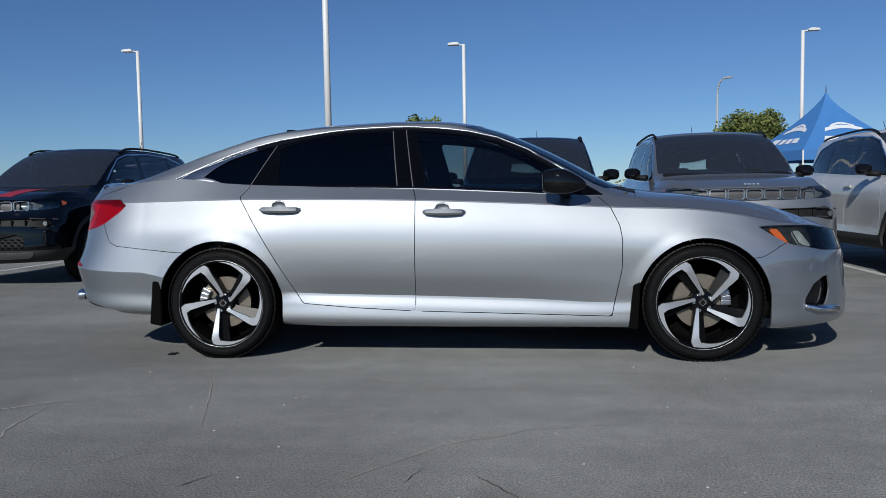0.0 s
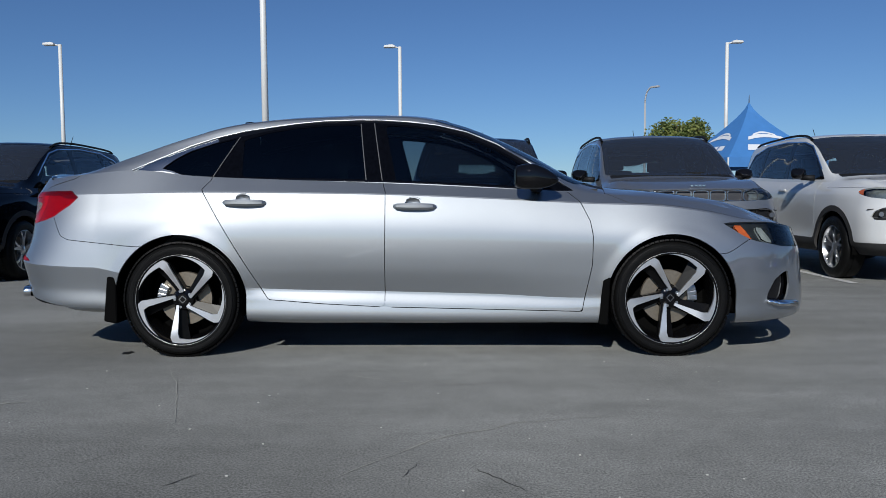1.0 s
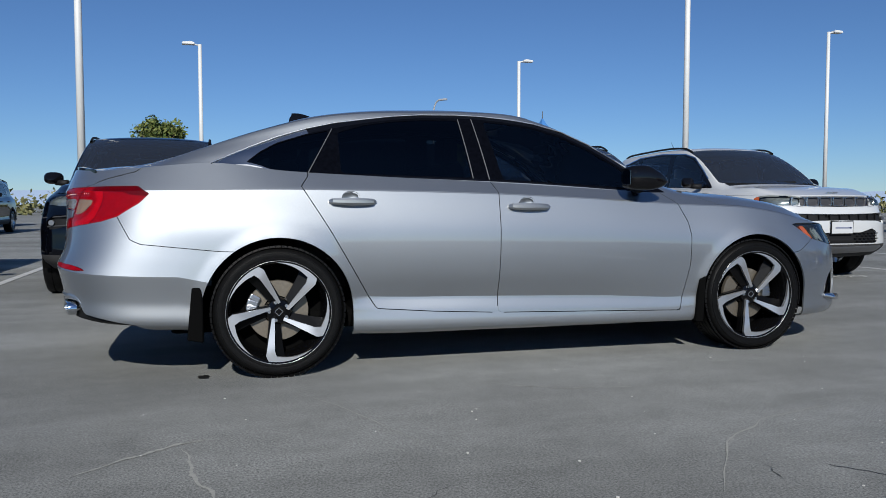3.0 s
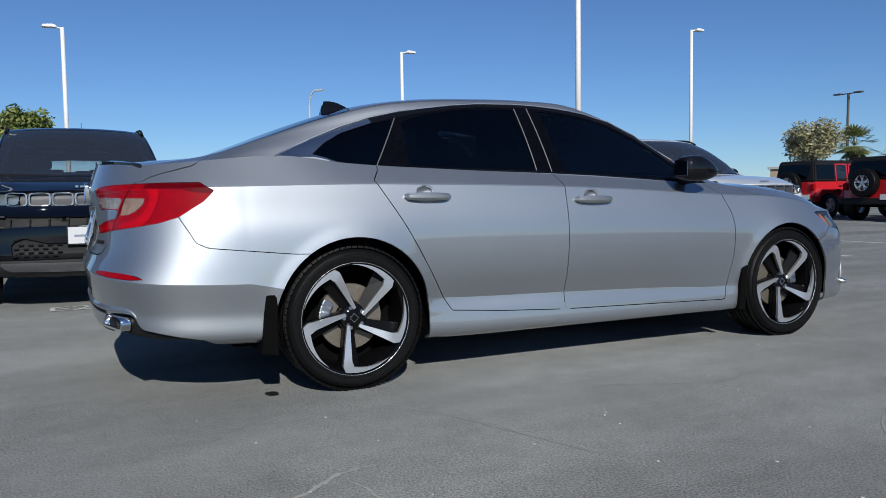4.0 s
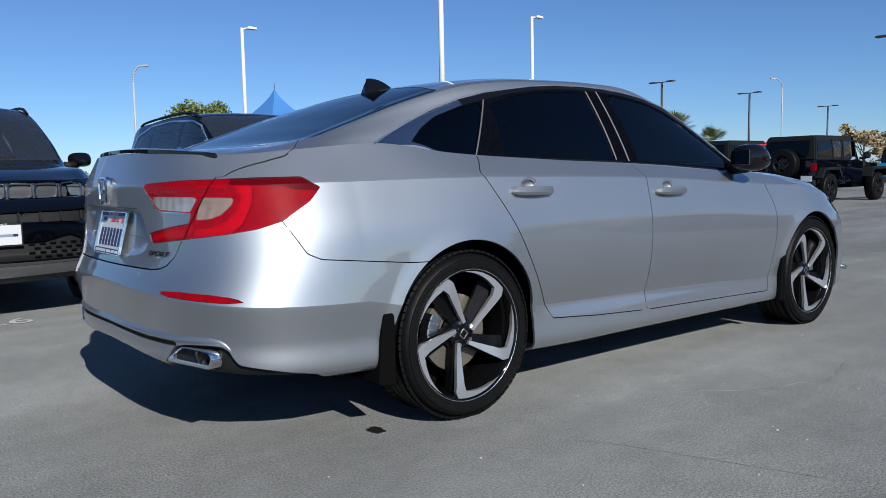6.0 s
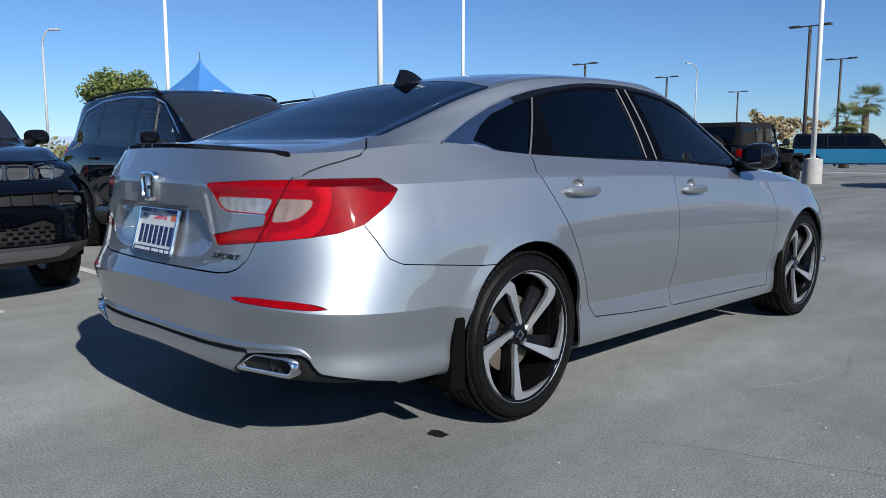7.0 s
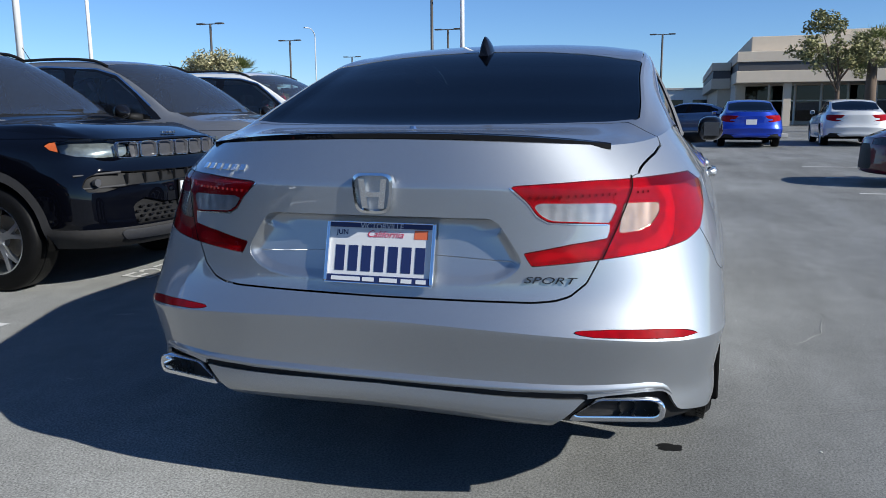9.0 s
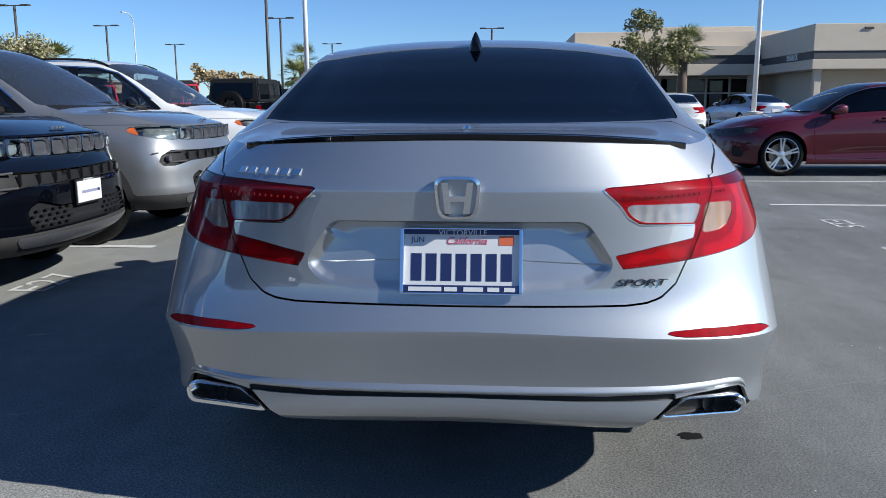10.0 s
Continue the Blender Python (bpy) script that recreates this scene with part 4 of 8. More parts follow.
def sport_wheel(parent, x, y, side):
    """A 19-inch wheel: tyre with grooves, black rim, five swept machined spokes, disc and caliper. side: -1 right, +1 left."""
    w = new("wheel")
    w.parent = parent
    w.matrix_local = Matrix.Translation((x, y, 0.335)) @ Matrix.Diagonal((1, side, 1, 1))
    R, half = 0.335, 0.112
    prof = [(0.258, -half + 0.012), (0.266, -half - 0.004), (0.272, -half - 0.0045), (0.2735, -half - 0.0075), (0.2775, -half - 0.0075), (0.279, -half - 0.006), (0.292, -half - 0.008), (0.300, -half - 0.007), (0.3015, -half - 0.009), (0.3045, -half - 0.0085), (0.306, -half - 0.004), (0.312, -half - 0.001), (0.3225, -half + 0.014), (0.3280, -half + 0.034), (0.3285, -half + 0.040)]
    ys = [-0.070, -0.030, 0.006, 0.045]
    for g in ys:
        prof += [(R, g - 0.004), (R - 0.007, g - 0.003), (R - 0.007, g + 0.003), (R, g + 0.004)]
    prof += [(0.3285, half - 0.040), (0.3280, half - 0.034), (0.3225, half - 0.014), (0.312, half), (0.287, half + 0.006), (0.266, half), (0.258, half - 0.012)]
    prof = [(r, -h) for r, h in prof]
    bm = lathe(prof, 72)
    part("tyre", bm, RUBBER, w, smooth=False, angle=40)
    # shoulder blocks
    bm = bmesh.new()
    for i in range(72):
        a = 2 * math.pi * i / 72
        m = Matrix.Rotation(a, 4, "Y") @ Matrix.Translation((0.3300, 0.084, 0)) @ Matrix.Rotation(radians(-16), 4, "Z")
        box(bm, 0, 0, 0, 0.010, 0.034, 0.0246, m=m)
        m = Matrix.Rotation(a, 4, "Y") @ Matrix.Translation((0.3300, -0.084, 0)) @ Matrix.Rotation(radians(16), 4, "Z")
        box(bm, 0, 0, 0, 0.009, 0.034, 0.0235, m=m)
    tagged(part("tread", bm, RUBBER, w), kind="stuff")
    bm = lathe([(0.263, 0.106), (0.264, 0.111), (0.258, 0.111), (0.250, 0.096), (0.240, 0.06), (0.226, 0.0), (0.226, -0.10), (0.257, -0.105)], 72)
    part("rim", bm, RIM_BLACK, w, smooth=True)
    rim_line = lathe([(0.2622, 0.1120), (0.2632, 0.1130), (0.2640, 0.112)], 72)
    part("rim_edge", rim_line, MACHINED, w, smooth=True)
    for i in range(5):
        turn = Matrix.Rotation(-radians(72 * i), 4, "Y")
        bm = bmesh.new()
        blade(bm, lambda r: 0.074 + 0.030 * min(1, r / 0.2) ** 1.3, 0.016)
        bmesh.ops.transform(bm, matrix=turn, verts=bm.verts)
        part("spoke", bm, MACHINED, w, "machined silver spoke blade", angle=35)
        bm = bmesh.new()
        slab(bm, [(-0.048, -0.035), (-0.066, -0.225), (-0.03, -0.240), (0.030, -0.238), (0.018, -0.16), (0.010, -0.08), (0.020, -0.03)], 0.030, 0.066)
        for v in bm.verts:
            if v.co.x > 0.0 and v.co.y > 0.05:
                v.co.y -= 0.022
        bmesh.ops.transform(bm, matrix=turn, verts=bm.verts)
        part("spoke_back", bm, RIM_DULL, w, "gloss black spoke body")
    bm = lathe([(0.0, 0.074), (0.030, 0.074), (0.034, 0.070), (0.060, 0.062), (0.068, 0.05), (0.070, 0.02)], 40)
    part("hub", bm, RIM_BLACK, w, smooth=False, angle=30)
    for i in range(5):
        a = radians(72 * i + 36)
        part("lug_nut", rod(bmesh.new(), (0.048 * math.cos(a), 0.05, 0.048 * math.sin(a)), (0.048 * math.cos(a), 0.072, 0.048 * math.sin(a)), 0.009, seg=6), SATIN, w)
    bm = bmesh.new()
    bars = [(0.0, 0.021), (0.021, 0.0), (0.0, -0.021), (-0.021, 0.0)]
    for (ax, az), (bx, bz) in zip(bars, bars[1:] + bars[:1]):
        rod(bm, (ax, 0.0755, az), (bx, 0.0755, bz), 0.0028, seg=6)
    part("centre_cap", bm, CHROME, w, "chrome diamond outline on black cap")
    bm = lathe([(0.075, 0.018), (0.155, 0.018), (0.157, 0.012), (0.157, -0.004), (0.075, -0.004)], 56)
    part("brake_disc", bm, STEEL, w, smooth=False, angle=30)
    part("dust_shield", lathe([(0.0, -0.060), (0.228, -0.064), (0.228, -0.072), (0.0, -0.070)], 40), SHADOW_LINER, w, "black dust shield behind the disc", angle=30)
    bm = bmesh.new()
    for k in range(5):
        a = radians(150 + 11 * k) if x < 0 else radians(-2 + 11 * k)
        box(bm, 0.135, 0.02, 0, 0.055, 0.05, 0.030, 0.006, m=Matrix.Rotation(-a, 4, "Y"))
    part("brake_caliper", bm, SATIN, w, "bare cast alloy brake caliper")
    return w


def seat(parent, name, x, y, width, cloth=None):
    cloth = cloth or SEAT_CLOTH
    s = new(name)
    s.parent = parent
    s.matrix_local = Matrix.Translation((x, y, 0))
    part("cushion", box_bm(0.05, 0, 0.50, 0.52, width, 0.16, 0.05), cloth, s)
    part("backrest", box_bm(-0.28, 0, 0.83, 0.15, width, 0.62, 0.05, Matrix.Translation((-0.28, 0, 0.55)) @ Matrix.Rotation(radians(-16), 4, "Y") @ Matrix.Translation((0.28, 0, -0.55))), cloth, s)
    for hy in ((0,) if width < 0.7 else (-0.4, 0.4)):
        part("headrest", box_bm(-0.40, hy, 1.20, 0.09, 0.25, 0.15, 0.035), cloth, s)
    return s


def bent_strip(bm, line, up, width, thick):
    """A blade along a line of points: each point, its upward way, a width along x and a thickness."""
    rings = []
    for p, wd in zip(line, width):
        p = Vector(p)
        rings.append([bm.verts.new(p + Vector((dx, 0, dz))) for dx, dz in ((0, -thick), (0, thick * 0.6), (wd * 0.35, thick), (wd, -thick * 0.6))])
    for a, b in zip(rings, rings[1:]):
        for i in range(4):
            bm.faces.new((a[i], a[(i + 1) % 4], b[(i + 1) % 4], b[i]))
    bm.faces.new(rings[0][::-1])
    bm.faces.new(rings[-1])
    return bm


def fin(parent, mat, x=-1.205, z=1.380):
    """A shark fin: steep rounded back, highest near the rear, long convex slope ahead."""
    bm = bmesh.new()
    rows = []
    n = 16
    for i in range(n + 1):
        s = i / n
        h = 0.086 * (1 - s ** 1.9) * min(1, 0.72 + 2.2 * s)
        half = 0.030 * math.sin(math.pi * min(1, 0.22 + 0.80 * s)) ** 0.8 + 0.003
        px = -0.080 + 0.175 * s
        zb = -0.030 + 0.052 * s
        ring = []
        for k in range(9):
            a = -1 + k / 4
            up = (1 - abs(a) ** 2.2)
            ring.append(bm.verts.new((x + px + 0.012 * up * (1 - s) * (1 if s < 0.1 else 0.3), half * math.copysign(abs(a) ** 1.6, a), z + zb + h * up)))
        rows.append(ring)
    for a, b in zip(rows, rows[1:]):
        for k in range(8):
            bm.faces.new((a[k], a[k + 1], b[k + 1], b[k]))
    bm.faces.new(rows[0][::-1])
    return part("antenna_fin", bm, mat, parent, "gloss black shark-fin antenna", angle=50)


def mirror(parent, side, mat, centre=(0.625, 0.950, 1.033), size=(0.275, 0.140, 0.146), foot=(0.66, 0.80, 0.985)):
    mo = new("side_mirror")
    mo.parent = parent
    tagged(mo, "gloss black side mirror")
    bm = bmesh.new()
    bmesh.ops.create_uvsphere(bm, u_segments=24, v_segments=16, radius=0.5)
    for v in bm.verts:
        x, y, z = v.co * 2
        sq = lambda q, e: math.copysign(abs(q) ** e, q)
        x, y, z = sq(x, 0.75), sq(y, 0.7), sq(z, 0.75)
        x = max(x, -0.77)
        tap = 1 - 0.55 * max(0, x) ** 1.3
        v.co = Vector((centre[0] + x * size[0] / 2, side * (centre[1] + y * tap * size[1] / 2 + 0.02 * x), centre[2] - 0.02 * max(0, x) + z * tap * size[2] / 2))
    part("housing", bm, mat, mo, smooth=True)
    bm = bmesh.new()
    rod(bm, (foot[0], side * foot[1], foot[2] - 0.01), (centre[0], side * (centre[1] - 0.03), centre[2] - size[2] * 0.36), 0.035, 0.03, 10)
    part("stalk", bm, MATT_BLACK, mo, smooth=True)
    bm = box_bm(centre[0] - size[0] * 0.385 - 0.002, side * centre[1], centre[2], 0.004, size[1] * 0.62, size[2] * 0.56, 0.0015)
    part("mirror_glass", bm, MIRROR, mo, "silvered mirror glass")
    return mo


def build_sedan():
    root = thing("sedan", "silver metallic four-door sedan with black and machined wheels", "car", pose(0, 0, 0))
    sh = sedan_shell()
    b = cut_sedan(sh)
    S = lambda name, polys, mat, sides="both", **k: skin(k.pop("parent", root), name, sh, polys, mat, sides, **k)
    S("roof", b["roof"], SILVER)
    S("bonnet", b["bonnet"], SILVER)
    S("cowl", b["cowl"], MATT_BLACK, inset=0.006)
    lid = S("boot_lid", b["boot_lid"], SILVER, rim=0.014, crease=None)
    rb = S("rear_bumper", b["rear_bumper"], SILVER)
    fb = S("front_bumper", b["front_bumper"], SILVER)
    S("windscreen", b["windscreen"], CLEAR_GLASS, inset=0.003)
    S("back_window", b["back_window"], DARK_GLASS, inset=0.002)
    S("groove", b["groove"], MATT_BLACK, inset=0.008, rim=0.0, parent=rb)
    S("lower_grille", b["grille"], MATT_BLACK, inset=0.02, parent=fb)
    lamp_outline = rear_field(LIGHT_OUT, patch=0)
    for side, sgn in (("right", -1), ("left", 1)):
        S("quarter_panel", b["quarter_panel"], SILVER, side, rim=0.012)
        S("front_fender", b["front_fender"], SILVER, side, rim=0.012)
        S("side_skirt", b["side_skirt"], SILVER, side)
        S("seam_backing", b["seam_backing"], SILVER, side, inset=0.004, rim=0.0)
        S("chrome_strip", b["chrome_strip"], TRIM_BRIGHT, side, inset=-0.002, label="bright chrome window strip")
        edge = [(px, pz + 0.003) for px, pz in WINDOW_FRAME[:17]]
        run = [(edge[i][0] + (edge[i + 1][0] - edge[i][0]) * k / 6, edge[i][1] + (edge[i + 1][1] - edge[i][1]) * k / 6) for i in range(16) for k in range(6)]
        wide = np.polyval(np.polyfit([p[0] for p in run], [flank(sh, *p) for p in run], 6), [p[0] for p in run])
        ring = [(0.0050 * math.cos(a), 0.0042 * math.sin(a)) for a in np.linspace(0, 2 * math.pi, 9)[:-1]]
        vs = [(px, sgn * (float(py) + 0.001 + dy), pz + dz) for (px, pz), py in zip(run, wide) for dy, dz in ring]
        fs = [(8 * i + j, 8 * i + (j + 1) % 8, 8 * i + 8 + (j + 1) % 8, 8 * i + 8 + j) for i in range(len(run) - 1) for j in range(8)]
        link_mesh("window_bead", vs, fs, TRIM_BRIGHT, root, "bright rounded bead over the side windows")
        S("quarter_trim", b["quarter_trim"], WEDGE_SATIN, side, inset=0.0015, label="satin metal wedge behind the window")
        S("belt_strip", b["belt_strip"], GLOSS_BLACK, side, inset=0.001)
        S("pillar_trim", b["pillar_trim"], PILLAR_BLACK, side, inset=0.002)
        for (ax, az), (bx, bz), thick in (((-0.246, 1.020), (-0.305, 1.370), 0.0032), ((-0.341, 1.026), (-0.386, 1.366), 0.0032), ((-1.250, 1.046), (-1.108, 1.290), 0.0034)):
            run = [(ax + (bx - ax) * k / 10, az + (bz - az) * k / 10) for k in range(11)]
            fit = np.polyfit([p[1] for p in run], [flank(sh, *p) for p in run], 2)
            vs = [(px + w * thick, sgn * (float(np.polyval(fit, pz)) + 0.005 - 0.006 * abs(w)), pz) for px, pz in run for w in (-1, 0, 1)]
            fs = [q for k in range(10) for q in ((3 * k, 3 * k + 1, 3 * k + 4, 3 * k + 3), (3 * k + 1, 3 * k + 2, 3 * k + 5, 3 * k + 4))]
            link_mesh("window_seal", vs, fs, DIVIDER, root, "satin window divider line")
        S("quarter_window", b["quarter_window"], DARK_GLASS, side, inset=0.005)
        for nm, k, hx, hz in (("rear_door", 0, -1.036, 0.897), ("front_door", 1, -0.053, 0.870)):
            d = S(nm, b[nm], SILVER, side, rim=0.012)
            S("door_window", b["rear_window" if k == 0 else "front_window"], DARK_GLASS if k == 0 else FRONT_GLASS, side, inset=0.004, parent=d)
            cup = bmesh.new()
            cy = flank(sh, hx, hz + 0.02)
            rings = []
            for rr, dep in ((1.0, -0.002), (0.85, -0.012), (0.55, -0.02), (0.0, -0.022)):
                rings.append([cup.verts.new((hx - 0.005 + 0.047 * rr * math.cos(t * math.pi / 12), sgn * (cy + dep), hz + 0.024 + 0.031 * rr * math.sin(t * math.pi / 12))) for t in range(24)])
            for a, c2 in zip(rings, rings[1:]):
                for i in range(24):
                    cup.faces.new((a[i], a[(i + 1) % 24], c2[(i + 1) % 24], c2[i]))
            part("handle_cup", cup, SILVER, d, smooth=True)
            hb = bmesh.new()
            rings = []
            for i in range(15):
                s = i / 14
                px = hx - 0.122 + 0.248 * s
                bow = math.sin(math.pi * s) ** 0.28
                hy = flank(sh, px, hz) + 0.004 + 0.026 * bow
                hh = 0.0075 + 0.0125 * bow
                rings.append([hb.verts.new((px, sgn * (hy + a * 0.011), hz - 0.003 * (s - 0.5) + c2 * hh)) for a, c2 in ((-1, 1), (0.3, 0.95), (1, 0.35), (1, -0.35), (0.2, -1), (-1, -1))])
            for a, c2 in zip(rings, rings[1:]):
                for i in range(6):
                    hb.faces.new((a[i], a[(i + 1) % 6], c2[(i + 1) % 6], c2[i]))
            hb.faces.new(rings[0])
            hb.faces.new(rings[-1])
            part("door_handle", hb, SILVER, d, "body-coloured pull handle", angle=28)
        lampo = new("tail_light")
        lampo.parent = root
        tagged(lampo, "red tail light with clear reversing lens")
        dark_zone, red_zone = sh.split(b["lamp"], rear_field([(0.90, 1.1), (0.90, 0.948), (1.14, 0.945), (1.20, 0.93), (1.4, 0.92), (1.4, 1.1)], patch=0))
        co = rear_field(CLEAR_OUT, patch=0)
        guide, red_zone = sh.split(red_zone, lambda c: np.minimum.reduce([co(c) + 0.082, -0.030 - co(c), 0.948 - c[:, 2], np.abs(c[:, 1]) + c[:, 0] + 2.5 - 0.73]))
        edge_line, red_zone = sh.split(red_zone, lambda c: np.minimum.reduce([co(c) + 0.089, -0.080 - co(c), 0.948 - c[:, 2], np.abs(c[:, 1]) + c[:, 0] + 2.5 - 0.73]))
        wing = rear_field([(0.40, 0.735), (0.40, 0.80), (0.72, 0.86), (0.72, 0.735)], patch=0)
        bar, red_zone = sh.split(red_zone, lambda c: np.minimum(wing(c), np.minimum(lamp_outline(c) - 0.010, 0.024 - lamp_outline(c))))
        S("red_lens", red_zone, RED_LENS, side, inset=0.003, rim=0.012, parent=lampo)
        S("light_guide", guide, RED_GUIDE, side, inset=0.002, rim=0.0, parent=lampo, label="bright red light guide")
        S("wing_guide", bar, RED_GUIDE, side, inset=0.003, rim=0.0, parent=lampo)
        S("guide_edge", edge_line, DARK_RED, side, inset=0.003, rim=0.0, parent=lampo)
        S("dark_lens", dark_zone, DARK_RED, side, inset=0.003, rim=0.0, parent=lampo)
        cover = S("lens_cover", b["lamp"] + b["clear_in"] + b["clear_out"], LENS_COVER, side, inset=-0.0012, rim=0.004, parent=lampo, label="clear glossy lens cover")
        cover.visible_shadow = False
        S("clear_lens", b["clear_in"], REFLECT_RIB, side, parent=lampo, inset=0.003, rim=0.004)
        S("turn_lens", b["clear_out"], TURN_LENS, side, parent=lampo, inset=0.003, rim=0.004)
        vs = []
        for k in range(25):
            s = k / 24
            for du in (-0.002, 0.002):
                vs.append(tail_point(sh, 0.670 + 0.160 * s + du, 0.766 + 0.211 * s - du * 0.76, sgn, 0.0022))
        link_mesh("lamp_seal", vs, [(2 * i, 2 * i + 1, 2 * i + 3, 2 * i + 2) for i in range(24)], SHADOW_LINER, lampo)
        vs = []
        edge = [(0.385, 0.952), (0.440, 0.910), (0.468, 0.877), (0.504, 0.861), (0.700, 0.856)]
        for k in range(33):
            s = k / 8
            i = min(3, int(s))
            u = edge[i][0] + (edge[i + 1][0] - edge[i][0]) * (s - i)
            z = edge[i][1] + (edge[i + 1][1] - edge[i][1]) * (s - i)
            vs += [tail_point(sh, u, z, sgn, 0.0018), tail_point(sh, u - 0.0012, z - 0.0032, sgn, 0.0018)]
        link_mesh("lamp_edge", vs, [(2 * i, 2 * i + 1, 2 * i + 3, 2 * i + 2) for i in range(32)], CHROME, lampo, "bright chrome lens edge")
        led = bmesh.new()
        for i in range(20):
            u = 0.425 + 0.024 * i
            if abs(u - 0.78) < 0.03:
                continue
            z = 0.926 + 0.010 * (u - 0.43) / 0.5
            box(led, *tail_point(sh, u, z, sgn, 0.0), 0.005, 0.005, 0.007, 0.001)
        tagged(part("led_bar", led, RED_LED, lampo), kind="stuff")
        S("reflector", b["reflector"], RED_LENS, side, parent=rb, inset=-0.002, label="red bumper reflector")
        hl = S("headlight", b["headlight"], CLEAR_GLASS, side, rim=0.01)
        S("headlight_back", b["headlight"], HEAD_BACK, side, inset=0.02, rim=0.0, parent=hl)
        S("head_reflector", b["head_reflector"], HEAD_CHROME, side, inset=0.012, rim=0.012, parent=hl, label="bright headlight reflector")
        S("head_cover", b["head_reflector"], CLEAR_GLASS, side, inset=0.0, rim=0.0, parent=hl)
        S("marker_lamp", b["marker"], AMBER, side, parent=hl, inset=0.004, label="amber side marker")
        S("bumper_vent", b["vent"], GLOSS_BLACK, side, inset=0.03, parent=fb)
        bm = bmesh.new()
        for k in range(3):
            rod(bm, (1.985 + 0.03 * k, sgn * (0.852 - 0.006 * k), 0.306 - 0.006 * k), (2.205, sgn * 0.70, 0.282 - 0.006 * k), 0.014, 0.016, 8)
        part("vent_blade", bm, CHROME, fb, "chrome blade under the vent", smooth=True)
        # tail pipe trim
        tp = new("exhaust_trim")
        tp.parent = rb
        tagged(tp, "chrome trapezoid exhaust outlet")
        d2 = Vector((0.0595, 0.238, 0)).normalized()
        o = Vector((-2.468, 0.529, 0))
        mt = Matrix(((d2.x, -d2.y, 0, o.x), (d2.y, d2.x, 0, o.y), (0, 0, 1, 0), (0, 0, 0, 1)))
        outer = [(-0.004, 0.345), (0.004, 0.354), (0.062, 0.393), (0.072, 0.398), (0.088, 0.401), (0.215, 0.402), (0.240, 0.398), (0.254, 0.388), (0.259, 0.373), (0.256, 0.354), (0.247, 0.344), (0.234, 0.340), (0.014, 0.340), (0.003, 0.341)]
        outer = [(p * 0.95, q) for p, q in outer]
        cx, cz = 0.125, 0.372
        lip = [(cx + (p - cx) * 0.95, cz + 0.002 + (q - cz) * 0.84) for p, q in outer]
        innr = [(cx + (p - cx) * 0.89, cz + 0.004 + (q - cz) * 0.68) for p, q in outer]
        deep = [(cx + (p - cx) * 0.84, cz + 0.004 + (q - cz) * 0.60) for p, q in outer]
        bm = bmesh.new()
        flip = Matrix.Diagonal((1, sgn, 1, 1))
        loops = [[bm.verts.new(flip @ mt @ Vector((p, dpt, q))) for p, q in lp] for lp, dpt in ((outer, -0.03), (outer, 0.008), (lip, 0.011), (innr, 0.008), (deep, -0.05))]
        n = len(outer)
        for a, c2 in zip(loops, loops[1:]):
            for i in range(n):
                bm.faces.new((a[i], a[(i + 1) % n], c2[(i + 1) % n], c2[i]))
        part("trim_ring", bm, CHROME, tp, angle=60)
        bm = bmesh.new()
        bm.faces.new([bm.verts.new(flip @ mt @ Vector((p, -0.05, q))) for p, q in deep])
        part("outlet", bm, SHADOW_LINER, tp)
        bm = bmesh.new()
        rod(bm, flip @ mt @ Vector((0.15, -0.06, 0.374)), flip @ mt @ Vector((0.15, -0.010, 0.374)), 0.022, 0.022, 20, caps=False)
        part("tail_pipe", bm, SATIN, tp, smooth=True)
        # rolled lip over the groove and the outlet
        vs, k = [], 60
        for i in range(k + 1):
            u = -0.010 + 0.935 * i / k
            z0 = float(np.interp(u, (0, 0.58, 0.68, 0.80, 0.875, 0.905, 0.925), (0.4165, 0.4150, 0.4175, 0.4195, 0.4175, 0.4090, 0.398)))
            full = min(1.0, (0.925 - u) / 0.10) ** 0.5 if u < 0.925 else 0.0
            for j, proud in enumerate((0.001, 0.007, 0.0085, 0.0075, 0.005, 0.002, -0.001)):
                vs.append(tail_point(sh, u, z0 + (0.004 + 0.020 * full) * j / 6, sgn, proud * (0.2 + 0.8 * full) * (1 - 0.35 * max(0.0, (u - 0.55) / 0.37))))
        link_mesh("bumper_lip", vs, [(7 * i + j, 7 * i + j + 1, 7 * i + j + 8, 7 * i + j + 7) for i in range(k) for j in range(6)], SILVER, rb, "rolled lip over the black groove")
        # opaque backing added behind the lenses, keeps sun out of their slits
        S("lamp_sun_block", b["lamp"] + b["clear_in"] + b["clear_out"], SHADOW_LINER, side, inset=0.03, rim=0.0, parent=lampo)
        S("pipe_surround", b["pipe_cut"], MATT_BLACK, side, inset=0.02, rim=0.0, parent=rb)
        mirror(root, sgn, GLOSS_BLACK)
        for wx, flapx in ((-1.415, -1.800), (1.415, 1.035)):
            sport_wheel(root, wx, sgn * 0.800, sgn)
            bm = bmesh.new()
            slab(bm, [(-1.836, 0.475), (-1.785, 0.482), (-1.785, 0.20), (-1.862, 0.215)] if wx < 0 else [(flapx - 0.01, 0.44), (flapx + 0.03, 0.46), (flapx + 0.015, 0.185), (flapx - 0.035, 0.19)], sgn * 0.70, sgn * 0.928)
            bmesh.ops.bevel(bm, geom=bm.edges[:], offset=0.006, segments=1, affect="EDGES")
            part("mud_flap", bm, SHADOW_LINER, root, "black plastic mud flap")
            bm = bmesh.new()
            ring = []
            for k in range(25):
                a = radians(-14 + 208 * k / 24)
